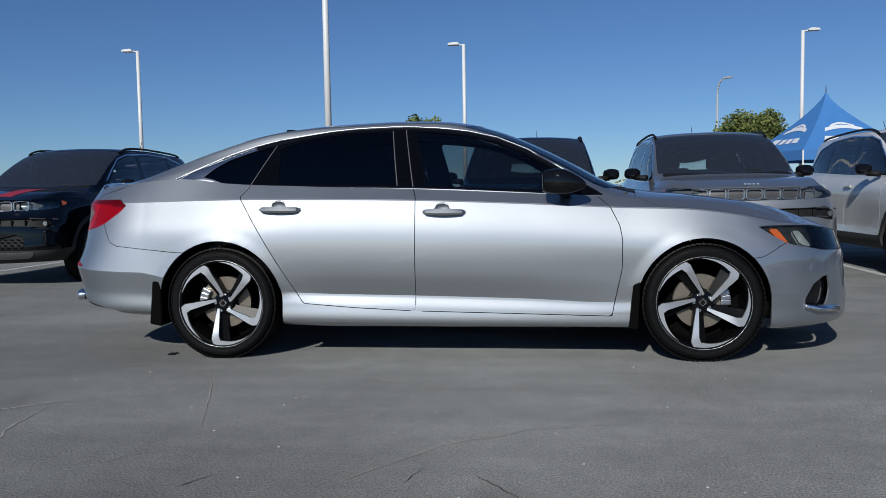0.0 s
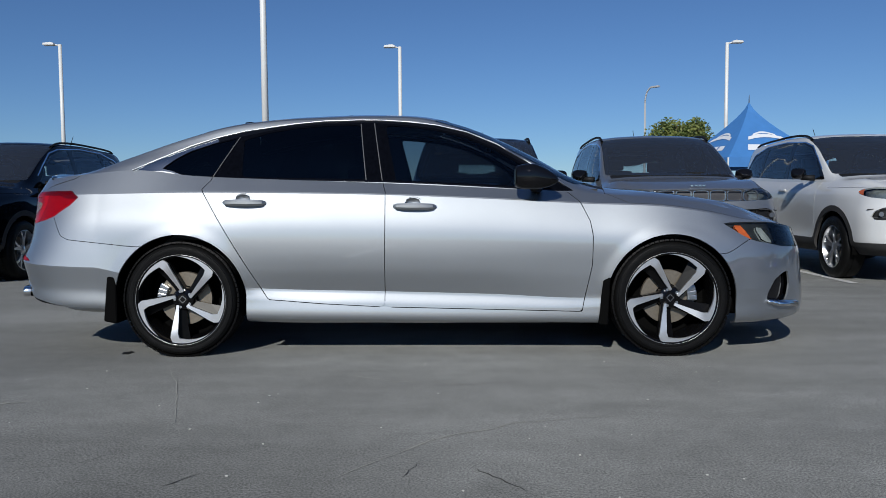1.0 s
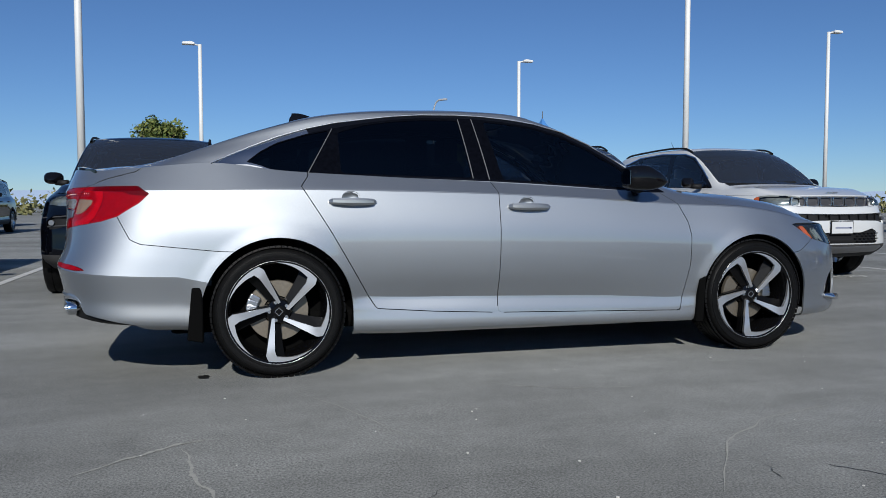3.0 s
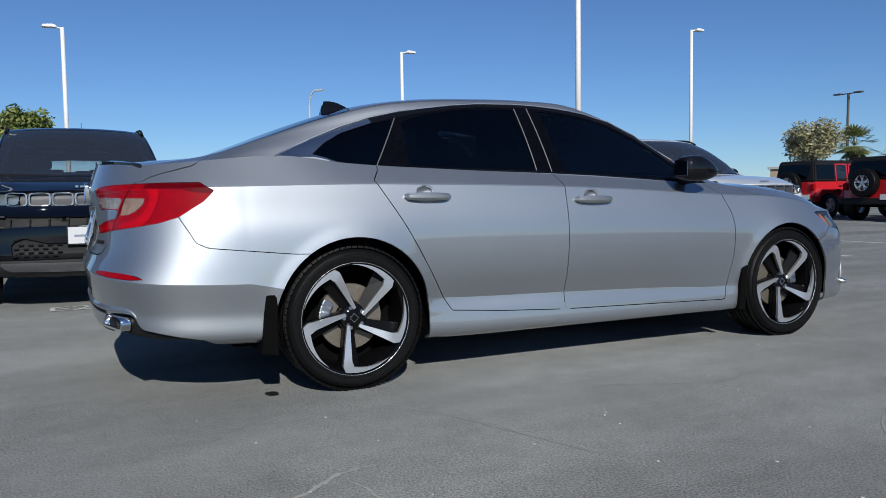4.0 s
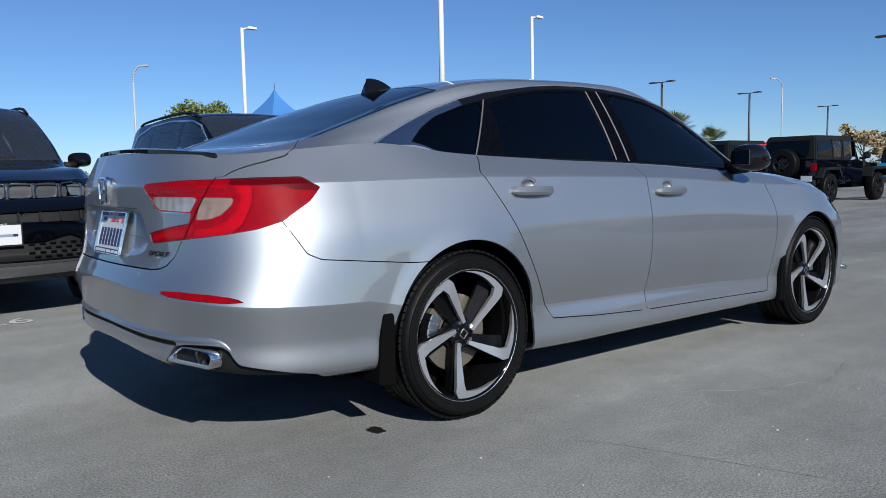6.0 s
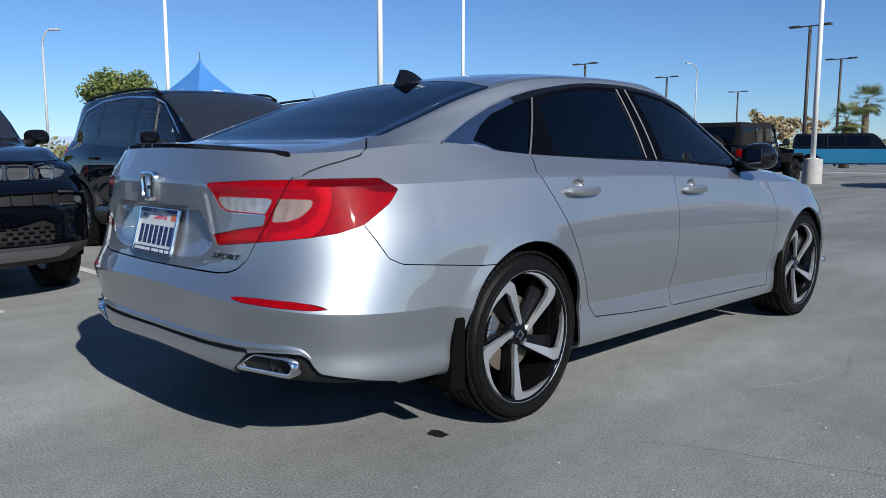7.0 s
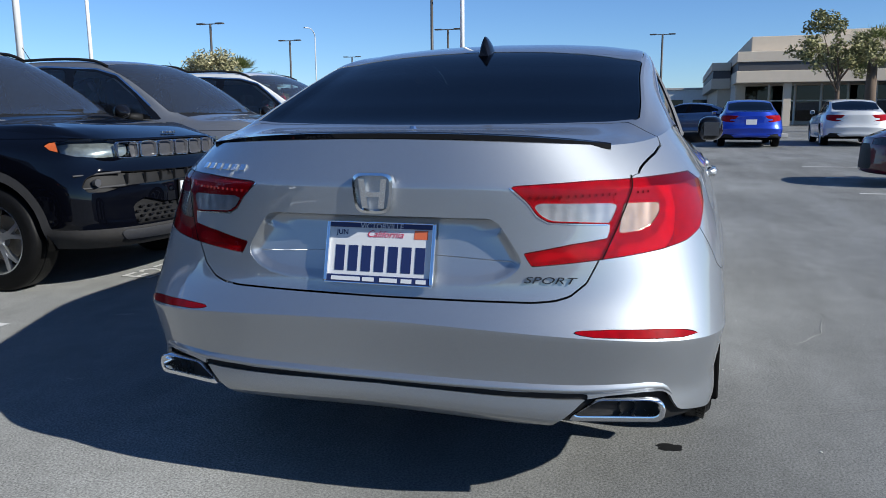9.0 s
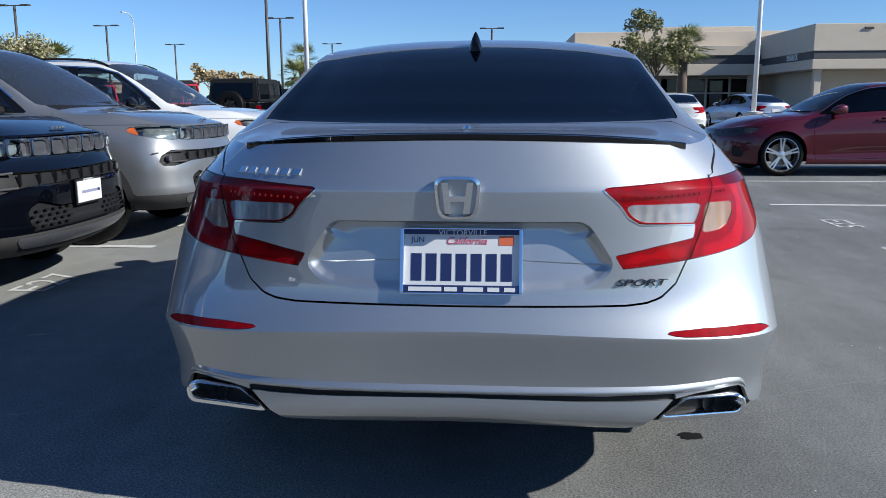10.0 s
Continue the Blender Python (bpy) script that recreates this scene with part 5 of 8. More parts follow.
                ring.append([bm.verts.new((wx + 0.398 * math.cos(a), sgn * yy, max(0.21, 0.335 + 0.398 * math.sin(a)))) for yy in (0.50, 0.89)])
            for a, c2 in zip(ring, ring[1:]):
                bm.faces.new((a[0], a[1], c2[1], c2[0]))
            part("wheel_well", bm, SHADOW_LINER, root)
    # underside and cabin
    part("underbody", box_bm(0.0, 0, 0.27, 3.9, 1.50, 0.10, 0.03), SHADOW_LINER, root)
    # unseen opaque floor, added to stop sun leaking through the tail
    part("sun_block_floor", box_bm(-2.10, 0, 0.445, 0.60, 1.24, 0.03, 0.01), SHADOW_LINER, root)
    part("floor_pan", box_bm(-0.1, 0, 0.42, 2.9, 1.00, 0.10, 0.02), SEAT_CLOTH, root)
    bm = bmesh.new()
    slab(bm, [(0.62, 0.55), (0.62, 0.86), (0.72, 0.945), (1.02, 0.965), (1.05, 0.55)], -0.72, 0.72)
    part("dashboard", bm, SEAT_CLOTH, root, smooth=False)
    part("parcel_shelf", box_bm(-1.72, 0, 1.02, 0.44, 1.15, 0.05, 0.01), SEAT_CLOTH, root)
    for sy in (-0.37, 0.37):
        seat(root, "front_seat", 0.02, sy, 0.50)
    seat(root, "rear_seat", -0.92, 0, 1.24)
    bm = bmesh.new()
    for i in range(24):
        a, c2 = 2 * math.pi * i / 24, 2 * math.pi * (i + 1) / 24
        q = lambda t: Matrix.Translation((0.50, 0.37, 0.86)) @ Matrix.Rotation(radians(-62), 4, "Y") @ Vector((0.18 * math.cos(t), 0.18 * math.sin(t), 0))
        rod(bm, q(a), q(c2), 0.014, seg=6)
    part("steering_wheel", bm, MATT_BLACK, root, smooth=True)
    part("inside_mirror", box_bm(0.40, 0, 1.25, 0.03, 0.22, 0.06, 0.012), MATT_BLACK, root)
    # boot lid fittings
    bm = bmesh.new()
    ys = np.linspace(-0.60, 0.60, 41)
    line = [(-2.452 + 0.30 * y * y + 0.35 * y ** 4 - 0.004, y, 1.083 - 0.055 * y * y - 0.10 * y ** 4) for y in ys]
    bent_strip(bm, line, None, [0.055 * min(1, (0.62 - abs(y)) * 9) for y in ys], 0.0085)
    part("spoiler", bm, GLOSS_BLACK, root, "gloss black boot lid lip spoiler", angle=50)
    fin(root, GLOSS_BLACK)
    em = new("emblem")
    em.parent = lid
    tagged(em, "chrome rounded square emblem")
    ex = spot(sh, 0, 0.932, -1) - 0.004
    def rounded(w2, w1, h, r=0.32, n=32):
        pts = []
        for i in range(n):
            a = 2 * math.pi * i / n
            cy, cz = math.copysign(abs(math.cos(a)) ** 0.45, math.cos(a)), math.copysign(abs(math.sin(a)) ** 0.45, math.sin(a))
            wd = w1 + (w2 - w1) * (cz + 1) / 2
            pts.append((cy * wd, 0.932 + cz * h))
        return pts
    bm = bmesh.new()
    loops = [[bm.verts.new((ex - dx, y, z)) for y, z in lp] for lp, dx in ((rounded(0.062, 0.050, 0.055), -0.006), (rounded(0.061, 0.049, 0.054), 0.008), (rounded(0.053, 0.042, 0.047), 0.010), (rounded(0.050, 0.039, 0.044), 0.0))]
    for a, c2 in zip(loops, loops[1:]):
        for i in range(32):
            bm.faces.new((a[i], a[(i + 1) % 32], c2[(i + 1) % 32], c2[i]))
    part("emblem_ring", bm, CHROME, em, angle=40)
    bm = bmesh.new()
    plate(bm, rounded(0.050, 0.039, 0.044), ex + 0.002, ex + 0.004)
    part("emblem_field", bm, SILVER, em)
    for sgn in (-1, 1):
        bm = bmesh.new()
        plate(bm, [(sgn * 0.024, 0.970), (sgn * 0.040, 0.970), (sgn * 0.031, 0.892), (sgn * 0.014, 0.892)], ex - 0.007, ex + 0.003)
        part("emblem_bar", bm, CHROME, em)
    bm = bmesh.new()
    plate(bm, [(0.026, 0.936), (-0.026, 0.936), (-0.024, 0.922), (0.024, 0.922)], ex - 0.006, ex + 0.003)
    part("emblem_bar", bm, CHROME, em)
    plate_recess(lid, sh)
    plate_thing(lid, sh)
    bm = bmesh.new()
    for i in range(6):
        y = 0.592 - 0.034 * i
        lean_bar(bm, sh, y, 0.991, 0.026, 0.016)
    tagged(part("badge", bm, CHROME, lid, "slim plain chrome badge"), kind="stuff")
    px = spot(sh, 0.465, 0.712, -1)
    slope = (spot(sh, 0.53, 0.712, -1) - spot(sh, 0.40, 0.712, -1)) / 0.13
    lean = (spot(sh, 0.465, 0.725, -1) - spot(sh, 0.465, 0.699, -1)) / 0.026
    across = Vector((slope, -1, 0)).normalized()
    rise = Vector((lean, 0, 1)).normalized()
    out = across.cross(rise).normalized()
    text_mesh("SPORT", 0.025, BADGE_DARK, lid, "badge_word", Matrix(((across.x, rise.x, out.x, px - 0.003), (across.y, rise.y, out.y, -0.466), (across.z, rise.z, out.z, 0.712), (0, 0, 0, 1))) @ Matrix.Diagonal((1.75, 1, 1, 1)), depth=0.0015, shear=0.3)
    bm = bmesh.new()
    bmesh.ops.create_cone(bm, cap_ends=True, segments=6, radius1=0.012, radius2=0.008, depth=0.008, matrix=Matrix.Translation((-2.20, -0.01, 1.098)))
    part("lid_stud", bm, CHROME, lid)
    return root, sh


def lean_bar(bm, sh, y, z, w, h):
    """A slim slanting bar on the tail's skin."""
    c = []
    for dy, dz in ((w / 2, -h / 2), (-w / 2 + 0.006, -h / 2), (-w / 2, h / 2), (w / 2 - 0.006, h / 2)):
        c.append((spot(sh, y + dy, z + dz, -1), y + dy, z + dz))
    a = [bm.verts.new((x - 0.005, yy, zz)) for x, yy, zz in c]
    b = [bm.verts.new((x + 0.003, yy, zz)) for x, yy, zz in c]
    bm.faces.new(a)
    for i in range(4):
        bm.faces.new((a[i], a[(i + 1) % 4], b[(i + 1) % 4], b[i]))


def plate_recess(lid, sh):
    """The hollow round the licence plate: steep at its brow, sloping at its foot."""
    out = []
    for (ay, az), (by, bz) in zip(RECESS, RECESS[1:]):
        n = max(1, int(math.hypot(by - ay, bz - az) / 0.006))
        out += [(ay + (by - ay) * i / n, az + (bz - az) * i / n) for i in range(n)]
    out.append(RECESS[-1])
    ring = [Vector(p) for p in out] + [Vector((-y, z)) for y, z in out[-2:0:-1]]
    n = len(ring)
    ways = []
    for i in range(n):
        t = (ring[(i + 3) % n] - ring[i - 3]).normalized()
        ways.append(Vector((t.y, -t.x)))
    if sum(w.dot(p - Vector((0, 0.775))) for w, p in zip(ways, ring)) > 0:
        ways = [-w for w in ways]
    c = sh.cols
    near = (c[:, 3] == 0) & (c[:, 0] < -2.35) & (np.abs(c[:, 1]) < 0.46) & (c[:, 2] > 0.655) & (c[:, 2] < 0.90)
    def basis(y, z):
        y2, q = np.asarray(y, float) ** 2, np.asarray(z, float) - 0.775
        return np.stack([1 + 0 * y2, y2, y2 * y2, y2 ** 3, q, q * q, q ** 3, q * y2, q * q * y2, q * y2 * y2], -1)
    fit = np.linalg.lstsq(basis(c[near, 1], c[near, 2]), c[near, 0], rcond=None)[0]
    vs, fs = [], []
    steps = [(0.0, 0.03), (0.15, 0.12), (0.4, 0.45), (0.7, 0.82), (0.9, 0.96), (1.05, 1.0)]
    depth = lambda z: 0.006 + 0.036 * min(1, max(0, (z - 0.69) / 0.175))
    for k, d in steps:
        for p, w in zip(ring, ways):
            reach = 0.010 if w.y < -0.6 else 0.030
            q = p + w * reach * k
            vs.append((float(basis(q.x, q.y) @ fit) + max(0.0012, d * depth(q.y)), q.x, q.y))
    inner = vs[-n:]
    for k in (0.8, 0.6, 0.4, 0.2):
        for x, y, z in inner:
            y2, z2 = y * k, 0.775 + (z - 0.775) * k
            vs.append((float(basis(y2, z2) @ fit) + depth(z2), y2, z2))
    rows = len(steps) + 4
    for r in range(rows - 1):
        for i in range(n):
            j = (i + 1) % n
            fs.append((r * n + i, r * n + j, (r + 1) * n + j, (r + 1) * n + i))
    vs.append((float(basis(0.0, 0.775) @ fit) + depth(0.775), 0.0, 0.775))
    m = len(vs) - 1
    fs += [((rows - 1) * n + i, (rows - 1) * n + (i + 1) % n, m) for i in range(n)]
    o = link_mesh("plate_recess", vs, fs, SILVER, lid)
    bm = bmesh.new()
    bm.from_mesh(o.data)
    bmesh.ops.recalc_face_normals(bm, faces=bm.faces)
    far = max(bm.faces, key=lambda f: f.calc_area())
    if far.normal.x > 0:
        bmesh.ops.reverse_faces(bm, faces=bm.faces)
    bm.to_mesh(o.data)
    bm.free()


def plate_thing(lid, sh):
    pl = new("licence_plate")
    pl.parent = lid
    tagged(pl, "white licence plate in a blue and chrome frame")
    pl.matrix_local = Matrix.Translation((-2.489, -0.009, 0.768)) @ Matrix.Rotation(radians(15), 4, "Y")
    part("plate", box_bm(0, 0, 0, 0.004, 0.300, 0.150, 0.001), PLATE_WHITE, pl)
    bm = bmesh.new()
    box(bm, -0.003, 0, 0.0735, 0.010, 0.312, 0.013, 0.003)
    box(bm, -0.003, 0, -0.0735, 0.010, 0.312, 0.021, 0.003)
    part("frame_band", bm, PLATE_BLUE, pl, "navy blue plate frame")
    bm = bmesh.new()
    for sy in (-1, 1):
        box(bm, -0.004, sy * 0.152, 0, 0.012, 0.010, 0.166, 0.003)
    box(bm, -0.003, 0, 0.0815, 0.009, 0.31, 0.004, 0.001)
    box(bm, -0.003, 0, -0.0845, 0.009, 0.31, 0.004, 0.001)
    part("frame_rim", bm, CHROME, pl)
    back = Matrix(((0, 0, -1, 0), (-1, 0, 0, 0), (0, 1, 0, 0), (0, 0, 0, 1)))
    at = lambda x, y, z: Matrix.Translation((x, y, z)) @ back
    text_mesh("VICTORVILLE", 0.021, PLATE_WHITE, pl, "frame_word", at(-0.0085, -0.004, 0.0705))
    text_mesh("California", 0.027, SCRIPT_RED, pl, "state_word", at(-0.0025, -0.012, 0.050), shear=0.35)
    text_mesh("JUN", 0.020, PLATE_BLUE, pl, "month_word", at(-0.0025, 0.112, 0.053))
    part("sticker", box_bm(-0.0025, -0.115, 0.052, 0.001, 0.038, 0.024), STICKER, pl, "orange-red sticker")
    for i in range(7):
        part("number_bar", box_bm(-0.0026, 0.115 - 0.0385 * i, -0.017, 0.0012, 0.027, 0.070, 0.0004), PLATE_BLUE, pl)
    bm = bmesh.new()
    for cy, wd in ((0.092, 0.085), (0.026, 0.033), (-0.032, 0.050), (-0.083, 0.030), (-0.124, 0.028)):
        box(bm, -0.0086, cy, -0.0735, 0.001, wd, 0.011)
    part("frame_lettering", bm, PLATE_WHITE, pl)


DIVIDER = material("satin_divider", (0.10, 0.103, 0.11), 0.5, 0.2)
HEAD_BACK = varied(material("headlight_housing", (0.035, 0.036, 0.04), 0.15, 0.0), 22, 0.9)
HEAD_CHROME = varied(material("headlight_reflector", (0.50, 0.51, 0.53), 0.2, 0.25), 30, 0.6)
WEDGE_SATIN = varied(material("satin_wedge_metal", (0.46, 0.48, 0.50), 0.22, 1.0), 20, 0.06)
SCRIPT_RED = material("plate_red_script", (0.45, 0.03, 0.08), 0.4)
BADGE_DARK = material("dark_chrome_badge", (0.045, 0.045, 0.05), 0.25, 0.6)
STICKER = material("orange_sticker", (0.60, 0.13, 0.05), 0.4)


def ribbed(m, scale=260.0, strength=0.6):
    nt = m.node_tree
    b = nt.nodes["Principled BSDF"]
    co = nt.nodes.new("ShaderNodeTexCoord")
    wv = nt.nodes.new("ShaderNodeTexWave")
    wv.bands_direction = "Y"
    wv.inputs["Scale"].default_value = scale / 6.28
    nt.links.new(co.outputs["Object"], wv.inputs["Vector"])
    bp = nt.nodes.new("ShaderNodeBump")
    bp.inputs["Strength"].default_value = strength
    bp.inputs["Distance"].default_value = 0.004
    nt.links.new(wv.outputs["Fac"], bp.inputs["Height"])
    nt.links.new(bp.outputs["Normal"], b.inputs["Normal"])
    return m


REFLECT_RIB = ribbed(varied(material("reversing_reflector", (0.44, 0.44, 0.45), 0.25, 0.60, 0.6), 30, 0.5), 60, 0.3)
TURN_LENS = ribbed(varied(material("turn_signal_reflector", (0.46, 0.34, 0.26), 0.25, 0.55, 0.6), 26, 0.5), 60, 0.3)

sedan, sedan_skin = build_sedan()


# ---- compact SUVs ----
def suv_shell(k=0.62):
    lv = lambda ys, zs, r, f: level(ys, zs, r, f, (-1.8, -1.3, -0.7, 0.0, 0.6, 1.0, 1.35, 1.75))
    tx = (-2.05, -1.5, -0.5, 0.5, 1.0, 1.5, 1.95)
    levels = [
        (curve(*zip(tx, (0.74, 0.80, 0.815, 0.815, 0.795, 0.77, 0.71))), curve(*zip(tx, (1.17, 1.135, 1.09, 1.065, 1.055, 1.03, 0.985))), (-2.13, 1.17, 4.0, 3.0), (2.09, 0.985, 3.4, 2.8)),
        lv((0.86, 0.885, 0.885, 0.885, 0.885, 0.882, 0.88, 0.84), (1.00, 0.99, 0.98, 0.97, 0.96, 0.955, 0.95, 0.92), (-2.17, 1.00, 4.2, 3.0), (2.125, 0.945, 3.4, 2.8)),
        lv((0.89, 0.905, 0.898, 0.897, 0.90, 0.905, 0.905, 0.875), (0.84, 0.84, 0.83, 0.82, 0.82, 0.82, 0.82, 0.80), (-2.20, 0.84, 4.2, 3.0), (2.135, 0.85, 3.4, 2.8)),
        lv((0.90, 0.912, 0.893, 0.89, 0.893, 0.908, 0.912, 0.89), (0.66, 0.66, 0.65, 0.65, 0.65, 0.65, 0.66, 0.68), (-2.21, 0.68, 4.2, 3.0), (2.185, 0.73, 3.6, 2.8)),
        lv((0.90, 0.915, 0.89, 0.885, 0.89, 0.91, 0.915, 0.89), (0.52, 0.52, 0.50, 0.49, 0.49, 0.50, 0.52, 0.54), (-2.23, 0.55, 4.2, 3.0), (2.195, 0.55, 3.8, 2.8)),
        lv((0.90, 0.915, 0.91, 0.905, 0.91, 0.915, 0.915, 0.88), (0.40, 0.40, 0.36, 0.35, 0.35, 0.36, 0.38, 0.39), (-2.22, 0.42, 4.2, 3.0), (2.20, 0.38, 3.8, 2.8)),
        lv((0.84, 0.86, 0.86, 0.86, 0.86, 0.86, 0.86, 0.80), (0.32, 0.29, 0.27, 0.27, 0.27, 0.27, 0.28, 0.29), (-2.10, 0.33, 4.0, 3.0), (2.08, 0.27, 3.6, 2.8)),
    ]
    centre = curve((-2.2, 1.134), (-2.13, 1.19), (-2.05, 1.324), (-1.95, 1.47), (-1.8, 1.593), (-1.5, 1.643), (-0.8, 1.68), (-0.2, 1.677), (0.18, 1.643), (0.42, 1.548), (0.75, 1.352), (1.02, 1.173), (1.14, 1.131), (1.5, 1.1), (1.85, 1.048), (2.02, 1.01), (2.2, 0.955))
    rail_y = curve((-2.2, 0.64), (-1.8, 0.66), (-1.0, 0.665), (0.0, 0.665), (0.4, 0.69), (0.8, 0.735), (1.1, 0.745), (1.6, 0.72), (2.1, 0.60))
    rail_z = curve((-2.2, 1.145), (-2.05, 1.302), (-1.9, 1.458), (-1.7, 1.554), (-1.2, 1.604), (-0.4, 1.629), (0.1, 1.598), (0.4, 1.481), (0.7, 1.302), (0.95, 1.134), (1.1, 1.092), (1.6, 1.062), (2.05, 0.985))
    return Shell(levels, -1.65, 1.55, centre, rail_y, rail_z, n_side=int(150 * k), n_rear=int(36 * k), n_front=int(64 * k),
                 subs=[max(2, int(s * k)) for s in (7, 6, 6, 6, 6, 5)], top_rows=int(190 * k), top_subs=[max(2, int(s * k)) for s in (7, 7, 5, 4, 7, 7)])


def ring_bar(bm, pts, w, x0, x1, bend):
    """A closed band of width w round the outline pts (y, z), on a bowed front."""
    n = len(pts)
    cy, cz = sum(p[0] for p in pts) / n, sum(p[1] for p in pts) / n
    loops = []
    for k, dx in ((1.0, x0), (1.0, x1), (1 - w, x1), (1 - w, x0)):
        loops.append([bm.verts.new((bend(cy + (y - cy) * k) + dx, cy + (y - cy) * k, cz + (z - cz) * (1 - (1 - k) * 0.55))) for y, z in pts])
    for a, b in zip(loops, loops[1:]):
        for i in range(n):
            bm.faces.new((a[i], a[(i + 1) % n], b[(i + 1) % n], b[i]))
    return bm


WHEEL_CACHE = {}


def plain_wheel(parent, x, y, side, r=0.345, rim=0.232, metal=None, style="split", width=0.215):
    """A lighter wheel whose meshes are shared: tyre, rim and five forked spokes."""
    metal = metal or BRIGHT_ALLOY
    key = (r, rim, metal.name, style)
    if key not in WHEEL_CACHE:
        h = width / 2
        bms = [("tyre", lathe([(rim - 0.004, h - 0.010), (rim + 0.008, h + 0.004), (r - 0.05, h + 0.008), (r - 0.014, h - 0.006), (r, h - 0.03), (r, h - 0.075), (r - 0.006, h - 0.078), (r - 0.006, h - 0.086), (r, h - 0.089), (r, -h + 0.03), (r - 0.02, -h), (rim, -h)], 44), RUBBER, 40),
               ("rim", lathe([(rim, h - 0.006), (rim - 0.008, h - 0.004), (rim - 0.016, h - 0.03), (rim - 0.026, 0.0), (rim - 0.026, -h + 0.02)], 44), metal, 40),
               ("brake_disc", lathe([(0.03, 0.012), (rim * 0.66, 0.012), (rim * 0.66, -0.01), (0.03, -0.01)], 32), STEEL, 40)]
        sp = bmesh.new()
        for i in range(5):
            turn = Matrix.Rotation(radians(72 * i), 4, "Y")
            for lean in ((-1, 1) if style != "ten" else (-0.55, 0.55)):
                pts = [(-0.016 + 0.008 * lean, 0.045), (0.016 + 0.008 * lean, 0.045), (0.010 + 0.055 * lean, rim - 0.008), (-0.014 + 0.055 * lean, rim - 0.008)]
                if style == "split":
                    pts = [(-0.020, 0.045), (0.020, 0.045), (0.016 + 0.012 * lean, rim * 0.55), (0.011 + 0.052 * lean, rim - 0.008), (-0.013 + 0.052 * lean, rim - 0.008), (-0.016 + 0.012 * lean, rim * 0.55)]
                a = bmesh.new()
                slab(a, pts, h - 0.045, h - 0.016)
                for v in a.verts:
                    if v.co.y > h - 0.03:
                        v.co.y -= 0.016 * max(0, 1 - math.hypot(v.co.x, v.co.z) / 0.15)
                bmesh.ops.transform(a, matrix=turn, verts=a.verts)
                me = bpy.data.meshes.new("tmp")
                a.to_mesh(me)
                a.free()
                sp.from_mesh(me)
                bpy.data.meshes.remove(me)
        bms.append(("spokes", sp, metal, 30))
        bms.append(("hub", lathe([(0.0, h - 0.022), (0.032, h - 0.024), (0.062, h - 0.034), (0.066, h - 0.07)], 24), metal, 40))
        made = []
        for nm, bm, mt, an in bms:
            o = part(nm, bm, mt, None, angle=an)
            made.append((nm, o.data))
            bpy.data.objects.remove(o)
        WHEEL_CACHE[key] = made
    w = new("wheel")
    w.parent = parent
    w.matrix_local = Matrix.Translation((x, y, r)) @ Matrix.Diagonal((1, side, 1, 1))
    for nm, me in WHEEL_CACHE[key]:
        o = new(nm, me)
        o.parent = w
    return w


BRIGHT_ALLOY = varied(material("bright_alloy", (0.70, 0.71, 0.73), 0.28, 0.9), 30, 0.1)
GREY_PLASTIC = varied(material("grey_cladding", (0.040, 0.039, 0.039), 0.65, spec=0.25), 40, 0.25, bump=0.12, bump_scale=500)
BLACK_PAINT = flake_paint("black_car_paint", (0.0015, 0.0018, 0.0035), 0.3, 0.0, 1.0, spec=0.0)
GREY_PAINT = flake_paint("grey_metallic_paint", (0.26, 0.27, 0.28), 0.42, 0.7)
WHITE_PAINT = flake_paint("white_car_paint", (0.60, 0.61, 0.61), 0.4, 0.0, flake=0.01)
GRILLE_MESH = varied(material("grey_grille_mesh", (0.055, 0.055, 0.06), 0.5, 0.3), 180, 0.6)
BEZEL = material("dull_bezel", (0.055, 0.055, 0.058), 0.6, 0.0, spec=0.15)
DARK_SATIN = varied(material("dark_satin_trim", (0.30, 0.30, 0.31), 0.32, 0.85), 30, 0.15)


